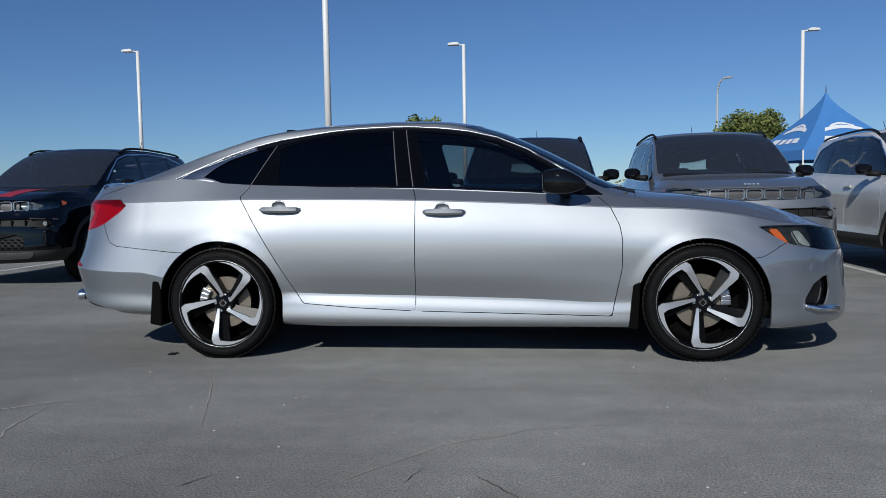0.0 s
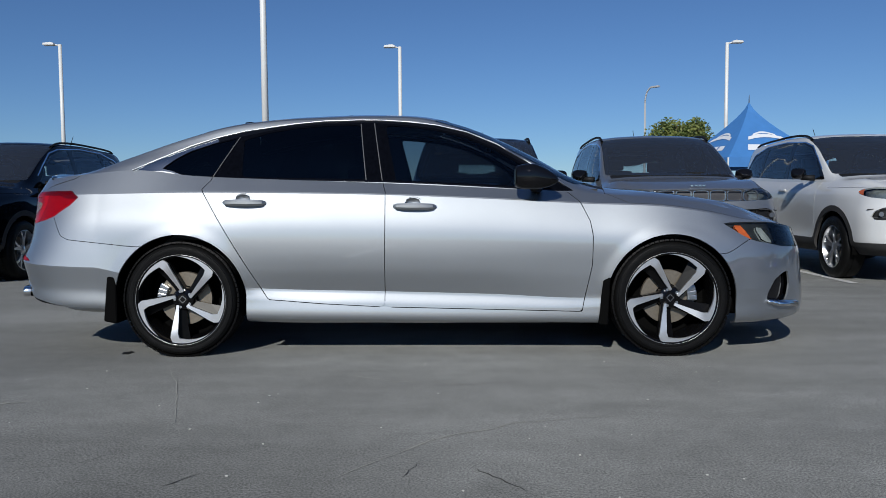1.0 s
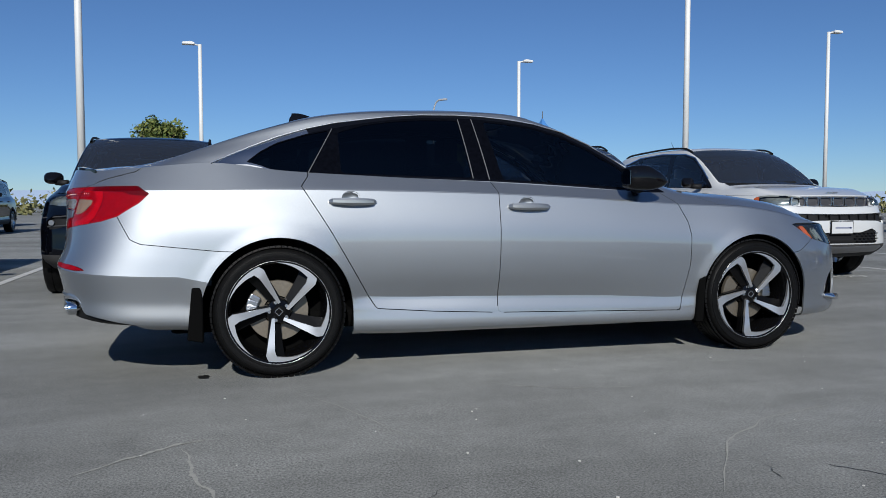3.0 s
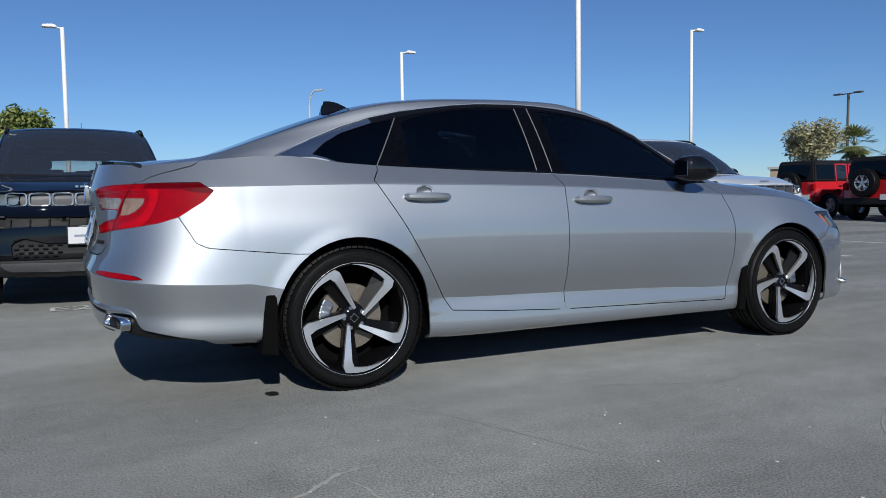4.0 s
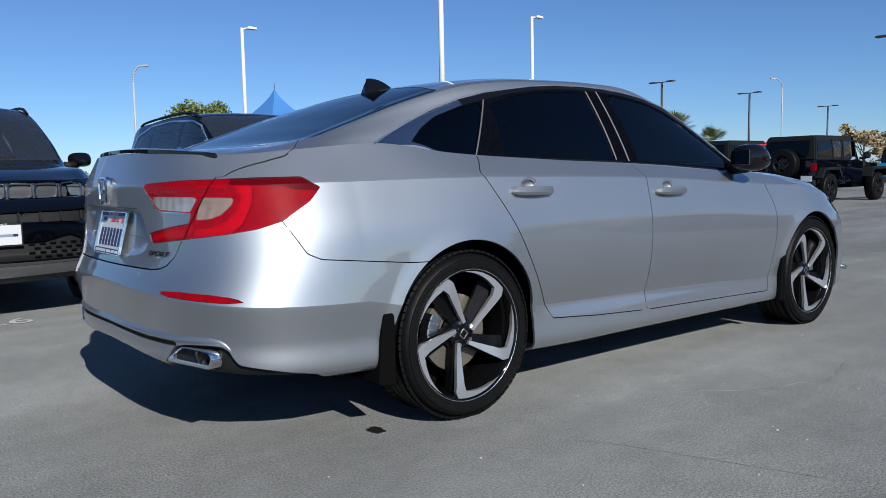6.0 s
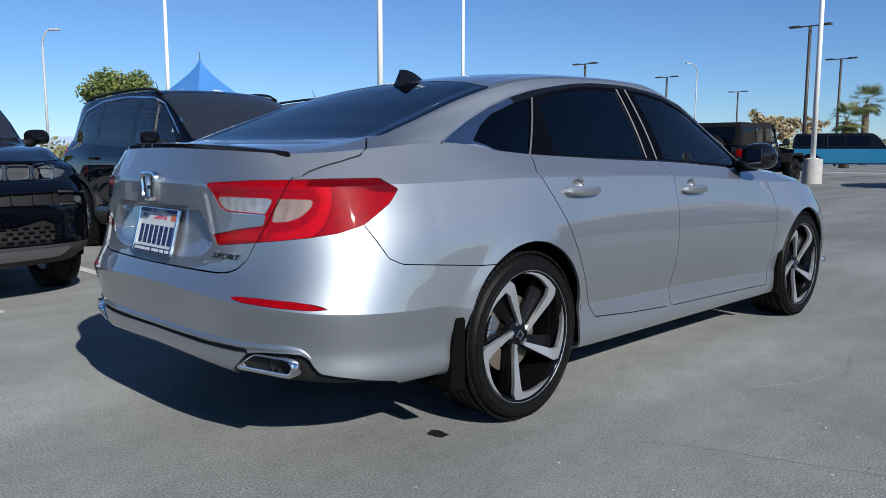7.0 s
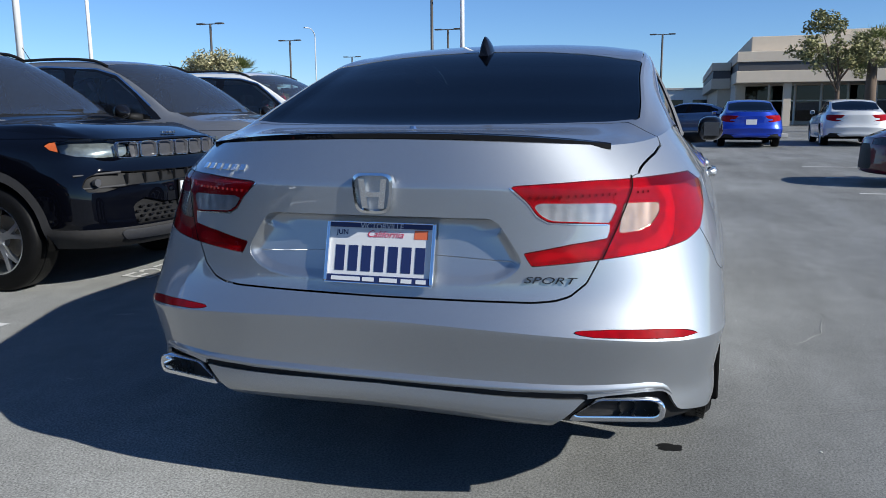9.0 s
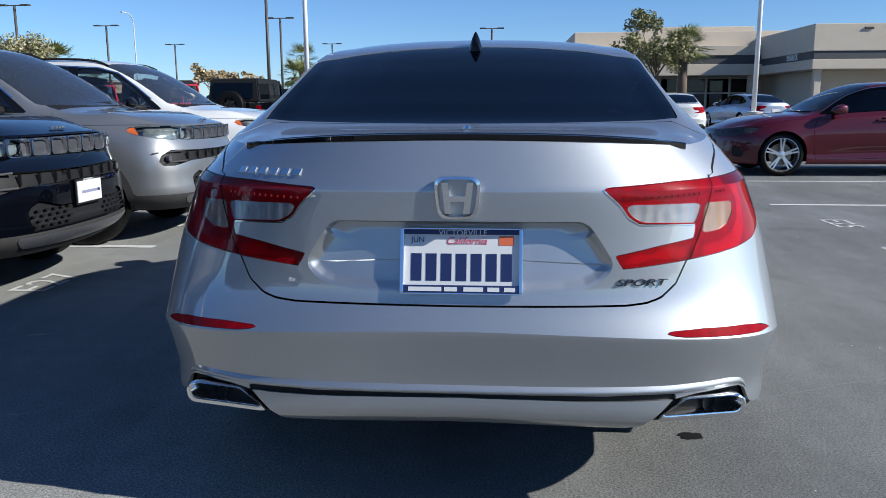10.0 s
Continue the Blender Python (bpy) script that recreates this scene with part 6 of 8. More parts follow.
def build_suv(label, m, paint, stripe=False, sticker=None, shift=0):
    root = thing("compact_suv", label, "car", m, "parked compact SUVs")
    if not hasattr(build_suv, "bits"):
        sh = suv_shell()
        b = {}
        hole = lambda x, r: wheel_hole(x, r, 0.345)
        sh.take(hole(-1.318, 0.395), 0)
        sh.take(hole(1.318, 0.395), 0)
        dlo = side_field([(-1.74, 1.184), (-1.2, 1.156), (-0.4, 1.12), (0.5, 1.095), (0.87, 1.088), (0.80, 1.15), (0.55, 1.346), (0.33, 1.498), (0.10, 1.559), (-0.5, 1.591), (-1.1, 1.568), (-1.5, 1.481)], 1)
        g = sh.take(dlo, 0.0)
        b["chrome"] = sh.take(lambda c: np.minimum(dlo(c) + 0.014, c[:, 2] - 1.21), 0.0)
        b["win"] = []
        for poly in ([(-0.13, 1.122), (0.77, 1.1), (0.53, 1.33), (0.32, 1.475), (0.10, 1.537), (-0.15, 1.559)], [(-1.02, 1.162), (-0.23, 1.128), (-0.25, 1.565), (-0.6, 1.57), (-1.02, 1.554)], [(-1.68, 1.195), (-1.10, 1.173), (-1.10, 1.542), (-1.48, 1.464)]):
            w, g = sh.split(g, side_field(poly, 1))
            b["win"].append(w)
        b["pillar"] = g
        b["screen"] = sh.take(lambda c: np.where(c[:, 3] == 1, np.minimum.reduce([(2.84 - c[:, 4]) * 0.09, c[:, 0] - 0.22 + 0.18 * c[:, 1] ** 2, 1.085 - 0.26 * c[:, 1] ** 2 - c[:, 0]]), -1.0), 0.002)
        b["back"] = sh.take(lambda c: np.where(c[:, 3] == 1, np.minimum.reduce([(2.7 - c[:, 4]) * 0.09, -1.86 - c[:, 0], c[:, 2] - 1.19]), -1.0), 0.002)
        F = lambda poly: front_field(poly, 2.2)
        head = sh.take(F([(0.60, 0.872), (0.605, 0.965), (0.80, 0.985), (1.10, 0.985), (1.33, 0.962), (1.27, 0.92), (1.08, 0.885), (0.85, 0.868)]), 0.002)
        b["amber"], head = sh.split(head, F([(1.24, 1.1), (1.18, 0.8), (1.5, 0.8), (1.5, 1.1)]))
        b["head"] = head
        b["grille"] = sh.take(F([(-0.1, 0.850), (-0.1, 0.975), (0.598, 0.972), (0.598, 0.862)]), 0.002)
        b["intake"] = sh.take(F([(-0.1, 0.70), (-0.1, 0.765), (0.60, 0.775), (0.88, 0.785), (1.02, 0.74), (1.06, 0.66), (0.86, 0.655), (0.62, 0.69)]), 0.001)
        b["mesh"] = sh.take(F([(-0.1, 0.43), (-0.1, 0.555), (0.30, 0.555), (0.50, 0.60), (0.62, 0.56), (0.60, 0.43)]), 0.001)
        b["skid"] = sh.take(F([(-0.1, 0.31), (-0.1, 0.395), (0.75, 0.405), (0.70, 0.33)]), 0.001)
        b["clad"] = sh.take(either(lambda c: np.where(c[:, 3] == 0, 0.42 - c[:, 2], -1.0), lambda c: np.maximum(hole(-1.318, 0.455)(c), hole(1.318, 0.455)(c))), 0.0)
        b["tail"] = sh.take(rear_field([(0.48, 0.98), (0.48, 1.10), (0.95, 1.11), (1.25, 1.06), (1.2, 0.97), (0.9, 0.95)], -2.2), 0.002)
        for nm, poly in (("rear_door", [(-1.04, 1.3), (-1.02, 0.86), (-0.86, 0.70), (-0.80, 0.42), (-0.19, 0.42), (-0.19, 1.3)]), ("front_door", [(-0.19, 1.3), (-0.19, 0.42), (0.84, 0.42), (0.88, 0.7), (0.84, 1.3)])):
            b[nm] = sh.take(side_field(poly, 0), 0.0025)
        b["bonnet"] = sh.take(lambda c: np.where(c[:, 0] < 0.9, -1.0, np.where(c[:, 3] == 1, c[:, 0] - 1.12 + 0.08 * c[:, 1] ** 2, np.minimum(c[:, 0] - 1.05, c[:, 2] - 0.99))), 0.002)
        b["cowl"] = sh.take(lambda c: np.where((c[:, 3] == 1) & (c[:, 0] > 0.5), np.minimum(c[:, 0] - 1.085 + 0.26 * c[:, 1] ** 2, 0.69 - c[:, 1]), -1.0), 0.0)
        b["body"] = sh.rest
        build_suv.bits, build_suv.skin = b, sh
        build_suv.mesh = {}
    b, sh = build_suv.bits, build_suv.skin

    def S(name, key, polys, mat, side="both", parent=None, label="", **k):
        kk = (key, side)
        if kk not in build_suv.mesh:
            v, f = sh.mesh(polys, side, **k)
            o = link_mesh(name, v, f, mat)
            build_suv.mesh[kk] = o.data
        else:
            o = new(name, build_suv.mesh[kk])
        o.parent = parent or root
        if o.data.materials[0] != mat:
            o.material_slots[0].link = "OBJECT"
            o.material_slots[0].material = mat
        if label:
            tagged(o, label)
        return o
    body = S("body", "body", b["body"], paint, rim=0.02)
    S("bonnet", "bonnet", b["bonnet"], paint)
    S("cowl", "cowl", b["cowl"], MATT_BLACK, inset=0.006)
    S("cladding", "clad", b["clad"], GREY_PLASTIC, rim=0.03, label="grey plastic lower cladding")
    S("windscreen", "screen", b["screen"], SCREEN_GLASS, inset=0.002)
    S("back_window", "back", b["back"], SUV_GLASS, inset=0.002)
    grille = S("grille", "grille", b["grille"], GRILLE_MESH, inset=0.012, rim=0.0)
    S("upper_intake", "intake", b["intake"], MATT_BLACK, inset=0.03, rim=0.0)
    S("lower_mesh", "mesh", b["mesh"], MATT_BLACK, inset=0.02, rim=0.0)
    S("skid_plate", "skid", b["skid"], DARK_SATIN, inset=-0.004, label="dark satin skid plate")
    bend = lambda y: spot(sh, y, 0.912, 1)
    for i in range(7):
        y = -0.51 + 0.17 * i
        pts = []
        for q in range(16):
            a = 2 * math.pi * q / 16
            pts.append((y + 0.081 * math.copysign(abs(math.cos(a)) ** 0.4, math.cos(a)), 0.913 + 0.054 * math.copysign(abs(math.sin(a)) ** 0.4, math.sin(a))))
        key = ("ring", i)
        if key not in build_suv.mesh:
            o = part("grille_ring", ring_bar(bmesh.new(), pts, 0.14, -0.008, 0.012, bend), GRILLE_BRIGHT, grille)
            build_suv.mesh[key] = o.data
        else:
            o = new("grille_ring", build_suv.mesh[key])
            o.parent = grille
    for i in range(9):
        y = -0.56 + 0.14 * i
        part("intake_slat", box_bm(spot(sh, y, 0.73, 1) - 0.012, y, 0.732, 0.02, 0.012, 0.062), MATT_BLACK, root)
    bm = bmesh.new()
    for i in range(16):
        for j in range(4):
            y = -0.525 + 0.07 * i + 0.035 * (j % 2)
            if abs(y) < 0.19:
                continue
            z = 0.455 + 0.03 * j
            box(bm, spot(sh, y, z, 1) - 0.006, y, z, 0.012, 0.038, 0.010, m=None)
    tagged(part("mesh_bars", bm, GLOSS_BLACK, root), kind="stuff")
    pl = new("dealer_plate")
    pl.parent = root
    tagged(pl, "white dealer plate in a black frame")
    px = spot(sh, 0, 0.60, 1) + 0.02
    part("plate", box_bm(px, 0, 0.615, 0.006, 0.29, 0.135, 0.001), PLATE_WHITE, pl)
    part("plate_frame", box_bm(px - 0.006, 0, 0.615, 0.008, 0.312, 0.160, 0.002), MATT_BLACK, pl)
    text_mesh("VICTORVILLE", 0.021, PLATE_WHITE, pl, "frame_word", Matrix(((0, 0, 1, px - 0.001), (1, 0, 0, 0), (0, 1, 0, 0.6865), (0, 0, 0, 1))))
    part("plate_mark", box_bm(px + 0.0035, 0.0, 0.612, 0.001, 0.20, 0.018), PLATE_GREY, pl)
    part("plate_mark", box_bm(px + 0.0035, 0.11, 0.612, 0.001, 0.03, 0.018), PLATE_BLUE, pl)
    for side, sgn in (("right", -1), ("left", 1)):
        hl = S("headlight", "head", b["head"], CLEAR_GLASS, side, rim=0.004)
        S("headlight_back", "headb", b["head"], LAMP_BACK, side, parent=hl, inset=0.03, rim=0.0)
        S("marker_lamp", "amber", b["amber"], AMBER, side, parent=hl, inset=0.003, rim=0.0, label="amber corner lens")
        S("tail_light", "tail", b["tail"], RED_LENS, side)
        S("pillar_trim", "pillar", b["pillar"], GLOSS_BLACK, side, inset=0.002)
        S("chrome_strip", "chrome", b["chrome"], CHROME, side, inset=-0.002)
        for nm, k in (("front_door", 0), ("rear_door", 1)):
            d = S(nm, nm, b[nm], paint, side, rim=0.012)
            S("door_window", ("win", k), b["win"][k], SUV_GLASS, side, parent=d, inset=0.004)
            hx = -0.05 if k == 0 else -0.92
            hy = flank(sh, hx, 0.97)
            part("door_handle", box_bm(hx, sgn * (hy + 0.018), 0.97, 0.20, 0.022, 0.032, 0.009), paint, d)
        S("quarter_window", ("win", 2), b["win"][2], SUV_GLASS, side, inset=0.004)
        bm = bmesh.new()
        for q in range(2):
            rod(bm, (spot(sh, 0.60, 0.70 + 0.07 * q, 1) + 0.004, sgn * 0.60, 0.69 + 0.085 * q), (spot(sh, 0.83, 0.70, 1) - 0.01, sgn * 0.835, 0.675 + 0.085 * q), 0.008, 0.006, 8)
        part("fog_trim", bm, BEZEL, root, "satin bezel strips")
        bm = bmesh.new()
        rod(bm, (spot(sh, 0.74, 0.71, 1) - 0.03, sgn * 0.74, 0.715), (spot(sh, 0.74, 0.71, 1) + 0.0, sgn * 0.745, 0.715), 0.022, 0.025, 14)
        part("fog_lamp", bm, DARK_SATIN, root)
        bm = bmesh.new()
        c = sh.cols
        top = lambda x: local_fit(c[:, 0], np.abs(c[:, 1]), c[:, 2], x, 0.645, np.where(c[:, 2] > 1.35, 0, 9))
        xs = np.linspace(-1.62, 0.20, 20)
        bend = np.polyfit(xs, [top(x) for x in xs], 4)
        ends = [(x, 0.645, float(np.polyval(bend, x)) + 0.030 * min(1.0, 6.0 * (1 - abs((x + 0.71) / 0.91))) ** 0.7 + 0.002) for x in np.linspace(-1.62, 0.20, 40)]
        rings = [[bm.verts.new((p[0], sgn * (p[1] + 0.015 * math.cos(a)), p[2] + 0.014 * math.sin(a))) for a in np.linspace(0, 2 * math.pi, 9)[:-1]] for p in ends]
        for p, q in zip(rings, rings[1:]):
            for k in range(8):
                bm.faces.new((p[k], p[(k + 1) % 8], q[(k + 1) % 8], q[k]))
        part("roof_rail", bm, MATT_BLACK, root, "black roof rail", smooth=True)
        mirror(root, sgn, GLOSS_BLACK, (0.60, 0.975, 1.165), (0.16, 0.185, 0.128), (0.68, 0.82, 1.12))
        for wx in (-1.318, 1.318):
            plain_wheel(root, wx, sgn * 0.795, sgn)
            bm = bmesh.new()
            ring = []
            for k in range(17):
                a = radians(-14 + 208 * k / 16)
                ring.append([bm.verts.new((wx + 0.42 * math.cos(a), sgn * y2, max(0.28, 0.345 + 0.42 * math.sin(a)))) for y2 in (0.50, 0.88)])
            for p, q in zip(ring, ring[1:]):
                bm.faces.new((p[0], p[1], q[1], q[0]))
            part("wheel_well", bm, SHADOW_LINER, root)
    part("underbody", box_bm(0, 0, 0.34, 3.7, 1.5, 0.12, 0.03), SHADOW_LINER, root)
    part("dashboard", box_bm(0.82, 0, 0.98, 0.42, 1.38, 0.20, 0.06), SEAT_CLOTH, root)
    part("cabin_floor", box_bm(-0.4, 0, 0.50, 2.7, 1.36, 0.10), SEAT_CLOTH, root)
    for sy in (-0.37, 0.37):
        s = seat(root, "front_seat", -0.05, sy, 0.50, CABIN_GREY)
        s.location.z += 0.12
    s = seat(root, "rear_seat", -0.95, 0, 1.24, CABIN_GREY)
    part("headliner", box_bm(-0.78, 0, 1.560, 1.35, 1.10, 0.03, 0.01), PALE_TRIM, root, "pale cabin headliner")
    for sgn in (-1, 1):
        part("pillar_lining", rod(bmesh.new(), (0.80, sgn * 0.70, 1.12), (0.24, sgn * 0.60, 1.49), 0.03, 0.025, 8), PALE_TRIM, root, "pale pillar lining")
    s.location.z += 0.12
    bm = bmesh.new()
    for i in range(20):
        q = lambda t: Matrix.Translation((0.48, 0.37, 1.06)) @ Matrix.Rotation(radians(-62), 4, "Y") @ Vector((0.18 * math.cos(t), 0.18 * math.sin(t), 0))
        rod(bm, q(2 * math.pi * i / 20), q(2 * math.pi * (i + 1) / 20), 0.014, seg=6)
    part("steering_wheel", bm, MATT_BLACK, root, smooth=True)
    part("inside_mirror", box_bm(0.36, 0, 1.43, 0.04, 0.24, 0.07, 0.02), MATT_BLACK, root)
    for sy in (-0.1, 0.38):
        bm = bmesh.new()
        rod(bm, (1.03, sy - 0.05, 1.155), (0.99, sy + 0.48 if sy < 0 else sy - 0.42, 1.178), 0.009, 0.007, 6)
        part("wiper", bm, MATT_BLACK, root)
    bm = bmesh.new()
    rod(bm, (-1.35, 0.1, 1.64), (-1.50, 0.1, 1.86), 0.006, 0.003, 6)
    part("roof_antenna", bm, MATT_BLACK, root)
    bm = bmesh.new()
    for i in range(4):
        y = 0.060 - 0.04 * i
        box(bm, 2.035, y, 1.016, 0.02, 0.026, 0.018, 0.002)
    tagged(part("bonnet_badge", bm, CHROME, root, "plain bright badge"), kind="stuff")
    if sticker:
        part("windscreen_sticker", box_bm(0.375, -0.50, 1.475, 0.004, 0.09, 0.07, 0, Matrix.Translation((0.375, 0, 1.475)) @ Matrix.Rotation(radians(-62), 4, "Y") @ Matrix.Translation((-0.375 - 0.02, 0, -1.475 + 0.0)) @ Matrix.Rotation(0, 4, "Y")), sticker, root)
        part("price_card", box_bm(0.93, 0.42, 1.115, 0.10, 0.16, 0.004), PLATE_WHITE, root)
    if stripe:
        vs, fs = [], []
        xs = np.linspace(1.30, 1.96, 12)
        for x in xs:
            for y in (0.10, 0.30):
                yy = y + (0.06 if y > 0.2 else 0.0) * (1 - (x - 1.3) / 0.66)
                z = max(through_top(sh, x, yy), 0) + 0.004
                vs.append((x, yy, z))
        fs = [(2 * i, 2 * i + 2, 2 * i + 3, 2 * i + 1) for i in range(11)]
        link_mesh("bonnet_stripe", vs, fs, STRIPE_RED, root, "red bonnet stripe")
    return root


def through_top(sh, x, y):
    c = sh.cols
    d = np.hypot(c[:, 0] - x, c[:, 1] - y) + np.where(c[:, 3] == 1, 0, 9)
    i = np.argsort(d)[:6]
    w = 1 / (d[i] + 1e-3)
    return float((c[i, 2] * w).sum() / w.sum())


LAMP_BACK = varied(material("suv_lamp_reflector", (0.62, 0.63, 0.65), 0.2, 0.6), 16, 0.4, dark=(0.02, 0.02, 0.022))
STRIPE_RED = material("red_stripe", (0.35, 0.02, 0.03), 0.4)
PLATE_GREY = material("plate_grey_print", (0.22, 0.24, 0.32), 0.5)
# the last value is the pale film: light dust plus sky sheen as colour
SUV_GLASS = tinted_glass("suv_glass", (0.86, 0.90, 0.90), 0.0, 1.9, 0.006)
SCREEN_GLASS = tinted_glass("coated_windscreen_glass", (0.80, 0.86, 0.86), 0.0, 2.8, 0.03)
YELLOW_STICKER = material("yellow_sticker", (0.75, 0.50, 0.05), 0.5)
build_suv("black compact SUV with a red bonnet stripe, parked in a stall", pose(-5.70, 4.80, 0, 0, 0, -90), BLACK_PAINT, stripe=True, sticker=PLATE_WHITE)
build_suv("glossy black compact SUV with chrome grille rings, in a stall", pose(-2.42, 4.98, 0, 0, 0, -90), BLACK_PAINT, sticker=PLATE_WHITE)
build_suv("glossy black compact SUV with bright alloy wheels, in a stall", pose(0.42, 4.77, 0, 0, 0, -90), BLACK_PAINT, sticker=YELLOW_STICKER)
build_suv("grey metallic compact SUV with black roof rails, in a stall", pose(2.60, 4.66, 0, 0, 0, -90), GREY_PAINT, sticker=PLATE_WHITE)
build_suv("white compact SUV with black lower cladding, in a stall", pose(5.18, 4.65, 0, 0, 0, -90), WHITE_PAINT, sticker=YELLOW_STICKER)


# ---- other cars further off ----
def far_sedan(label, m, paint, plate=True, alloy=None, style="ten"):
    """A sedan seen from some way off: body, glass, lights, wheels."""
    root = thing("parked_sedan", label, "car", m, "parked sedans")
    if not hasattr(far_sedan, "bits"):
        sh = sedan_shell(0.45)
        b = cut_sedan(sh, False)
        far_sedan.bits, far_sedan.skin, far_sedan.mesh = b, sh, {}
    b, sh = far_sedan.bits, far_sedan.skin

    def S(name, keys, mat, side="both", parent=None, **k):
        kk = (keys, side)
        if kk not in far_sedan.mesh:
            polys = sum([b[q] for q in keys], [])
            v, f = sh.mesh(polys, side, **k)
            far_sedan.mesh[kk] = link_mesh("tmp", v, f, mat).data
            bpy.data.objects.remove(bpy.data.objects["tmp"])
        o = new(name, far_sedan.mesh[kk])
        o.parent = parent or root
        if o.data.materials[0] != mat:
            o.material_slots[0].link = "OBJECT"
            o.material_slots[0].material = mat
        return o
    S("body", ("quarter_panel", "roof", "side_skirt", "quarter_trim"), paint)
    S("bonnet", ("bonnet",), paint)
    S("boot_lid", ("boot_lid",), paint)
    S("rear_bumper", ("rear_bumper",), paint)
    S("front_bumper", ("front_bumper",), paint)
    S("windscreen", ("windscreen",), SUV_GLASS)
    S("back_window", ("back_window",), DARK_GLASS)
    S("front_grille", ("grille",), MATT_BLACK, inset=0.01, rim=0.0)
    S("cowl", ("cowl",), MATT_BLACK, inset=0.01, rim=0.0)
    S("bumper_insert", ("pipe_cut", "groove"), MATT_BLACK, inset=0.01, rim=0.0)
    for side, sgn in (("right", -1), ("left", 1)):
        S("front_fender", ("front_fender",), paint, side)
        S("bumper_vent", ("vent",), MATT_BLACK, side, inset=0.01, rim=0.0)
        for nm, wn2 in (("front_door", "front_window"), ("rear_door", "rear_window")):
            d = S(nm, (nm,), paint, side)
            S("door_window", (wn2,), DARK_GLASS, side, parent=d, inset=0.004)
            hx = -1.04 if nm == "rear_door" else -0.057
            hz = 0.893 if nm == "rear_door" else 0.866
            part("door_handle", box_bm(hx, sgn * (flank(sh, hx, hz) + 0.014), hz, 0.20, 0.024, 0.03, 0.008), paint, d)
        S("quarter_window", ("quarter_window",), DARK_GLASS, side, inset=0.004)
        S("pillar_trim", ("pillar_trim", "belt_strip"), PILLAR_BLACK, side)
        S("chrome_strip", ("chrome_strip",), CHROME, side, inset=-0.002)
        S("tail_light", ("lamp", "clear_in", "clear_out"), RED_LENS, side)
        S("reflector", ("reflector",), RED_LENS, side)
        S("headlight", ("headlight", "marker", "head_reflector"), HEAD_BACK, side, inset=0.004)
        mirror(root, sgn, paint)
        for wx in (-1.415, 1.415):
            plain_wheel(root, wx, sgn * 0.79, sgn, 0.335, 0.262, alloy or BRIGHT_ALLOY, style)
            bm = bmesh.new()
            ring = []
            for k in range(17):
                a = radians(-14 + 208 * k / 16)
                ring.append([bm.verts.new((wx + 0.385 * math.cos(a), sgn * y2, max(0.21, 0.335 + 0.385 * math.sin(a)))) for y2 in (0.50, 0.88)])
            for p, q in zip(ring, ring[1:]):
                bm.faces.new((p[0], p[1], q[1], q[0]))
            part("wheel_well", bm, SHADOW_LINER, root)
    part("underbody", box_bm(0.0, 0, 0.27, 3.9, 1.50, 0.10, 0.03), SHADOW_LINER, root)
    part("cabin", box_bm(-0.2, 0, 0.62, 2.6, 1.40, 0.5, 0.08), SEAT_CLOTH, root)
    if plate:
        part("licence_plate", box_bm(-2.505, 0, 0.77, 0.006, 0.305, 0.152, 0.001), PLATE_WHITE, root)
    return root


RED_PAINT = flake_paint("dark_red_paint", (0.070, 0.0015, 0.009), 0.4, 0.2, 1.0, spec=0.2)
BLUE_PAINT = flake_paint("bright_blue_paint", (0.008, 0.045, 0.42), 0.35, 0.5)
PALE_BLUE = flake_paint("pale_blue_silver_paint", (0.36, 0.42, 0.52), 0.4, 0.6)
BRONZE_DARK = flake_paint("dark_bronze_paint", (0.030, 0.026, 0.026), 0.3, 0.5)
TEAL_PAINT = flake_paint("teal_blue_paint", (0.02, 0.20, 0.36), 0.4, 0.3)
NAVY_PAINT = flake_paint("navy_paint", (0.02, 0.05, 0.13), 0.35, 0.4)
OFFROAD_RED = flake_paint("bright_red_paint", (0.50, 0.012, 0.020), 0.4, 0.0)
far_sedan("dark red sedan with ten-spoke silver wheels, parked across", pose(9.10, -5.87, 0, 0, 0, 90), RED_PAINT)
far_sedan("bright blue sedan parked with its tail outwards", pose(23.5, -2.8, 0), BLUE_PAINT)
far_sedan("white sedan parked with its tail outwards", pose(24.7, -6.0, 0, 0, 0, -2), WHITE_PAINT, plate=False)
far_sedan("pale blue silver sedan parked beyond the others", pose(30.0, -10.2, 0, 0, 0, 12), PALE_BLUE)
far_sedan("dark bronze sedan with chrome exhausts, tail outwards", pose(22.9, 2.85, 0), BRONZE_DARK)
far_sedan("navy blue sedan parked side on beyond the lane", pose(33.2, -0.9, 0, 0, 0, 82), NAVY_PAINT)


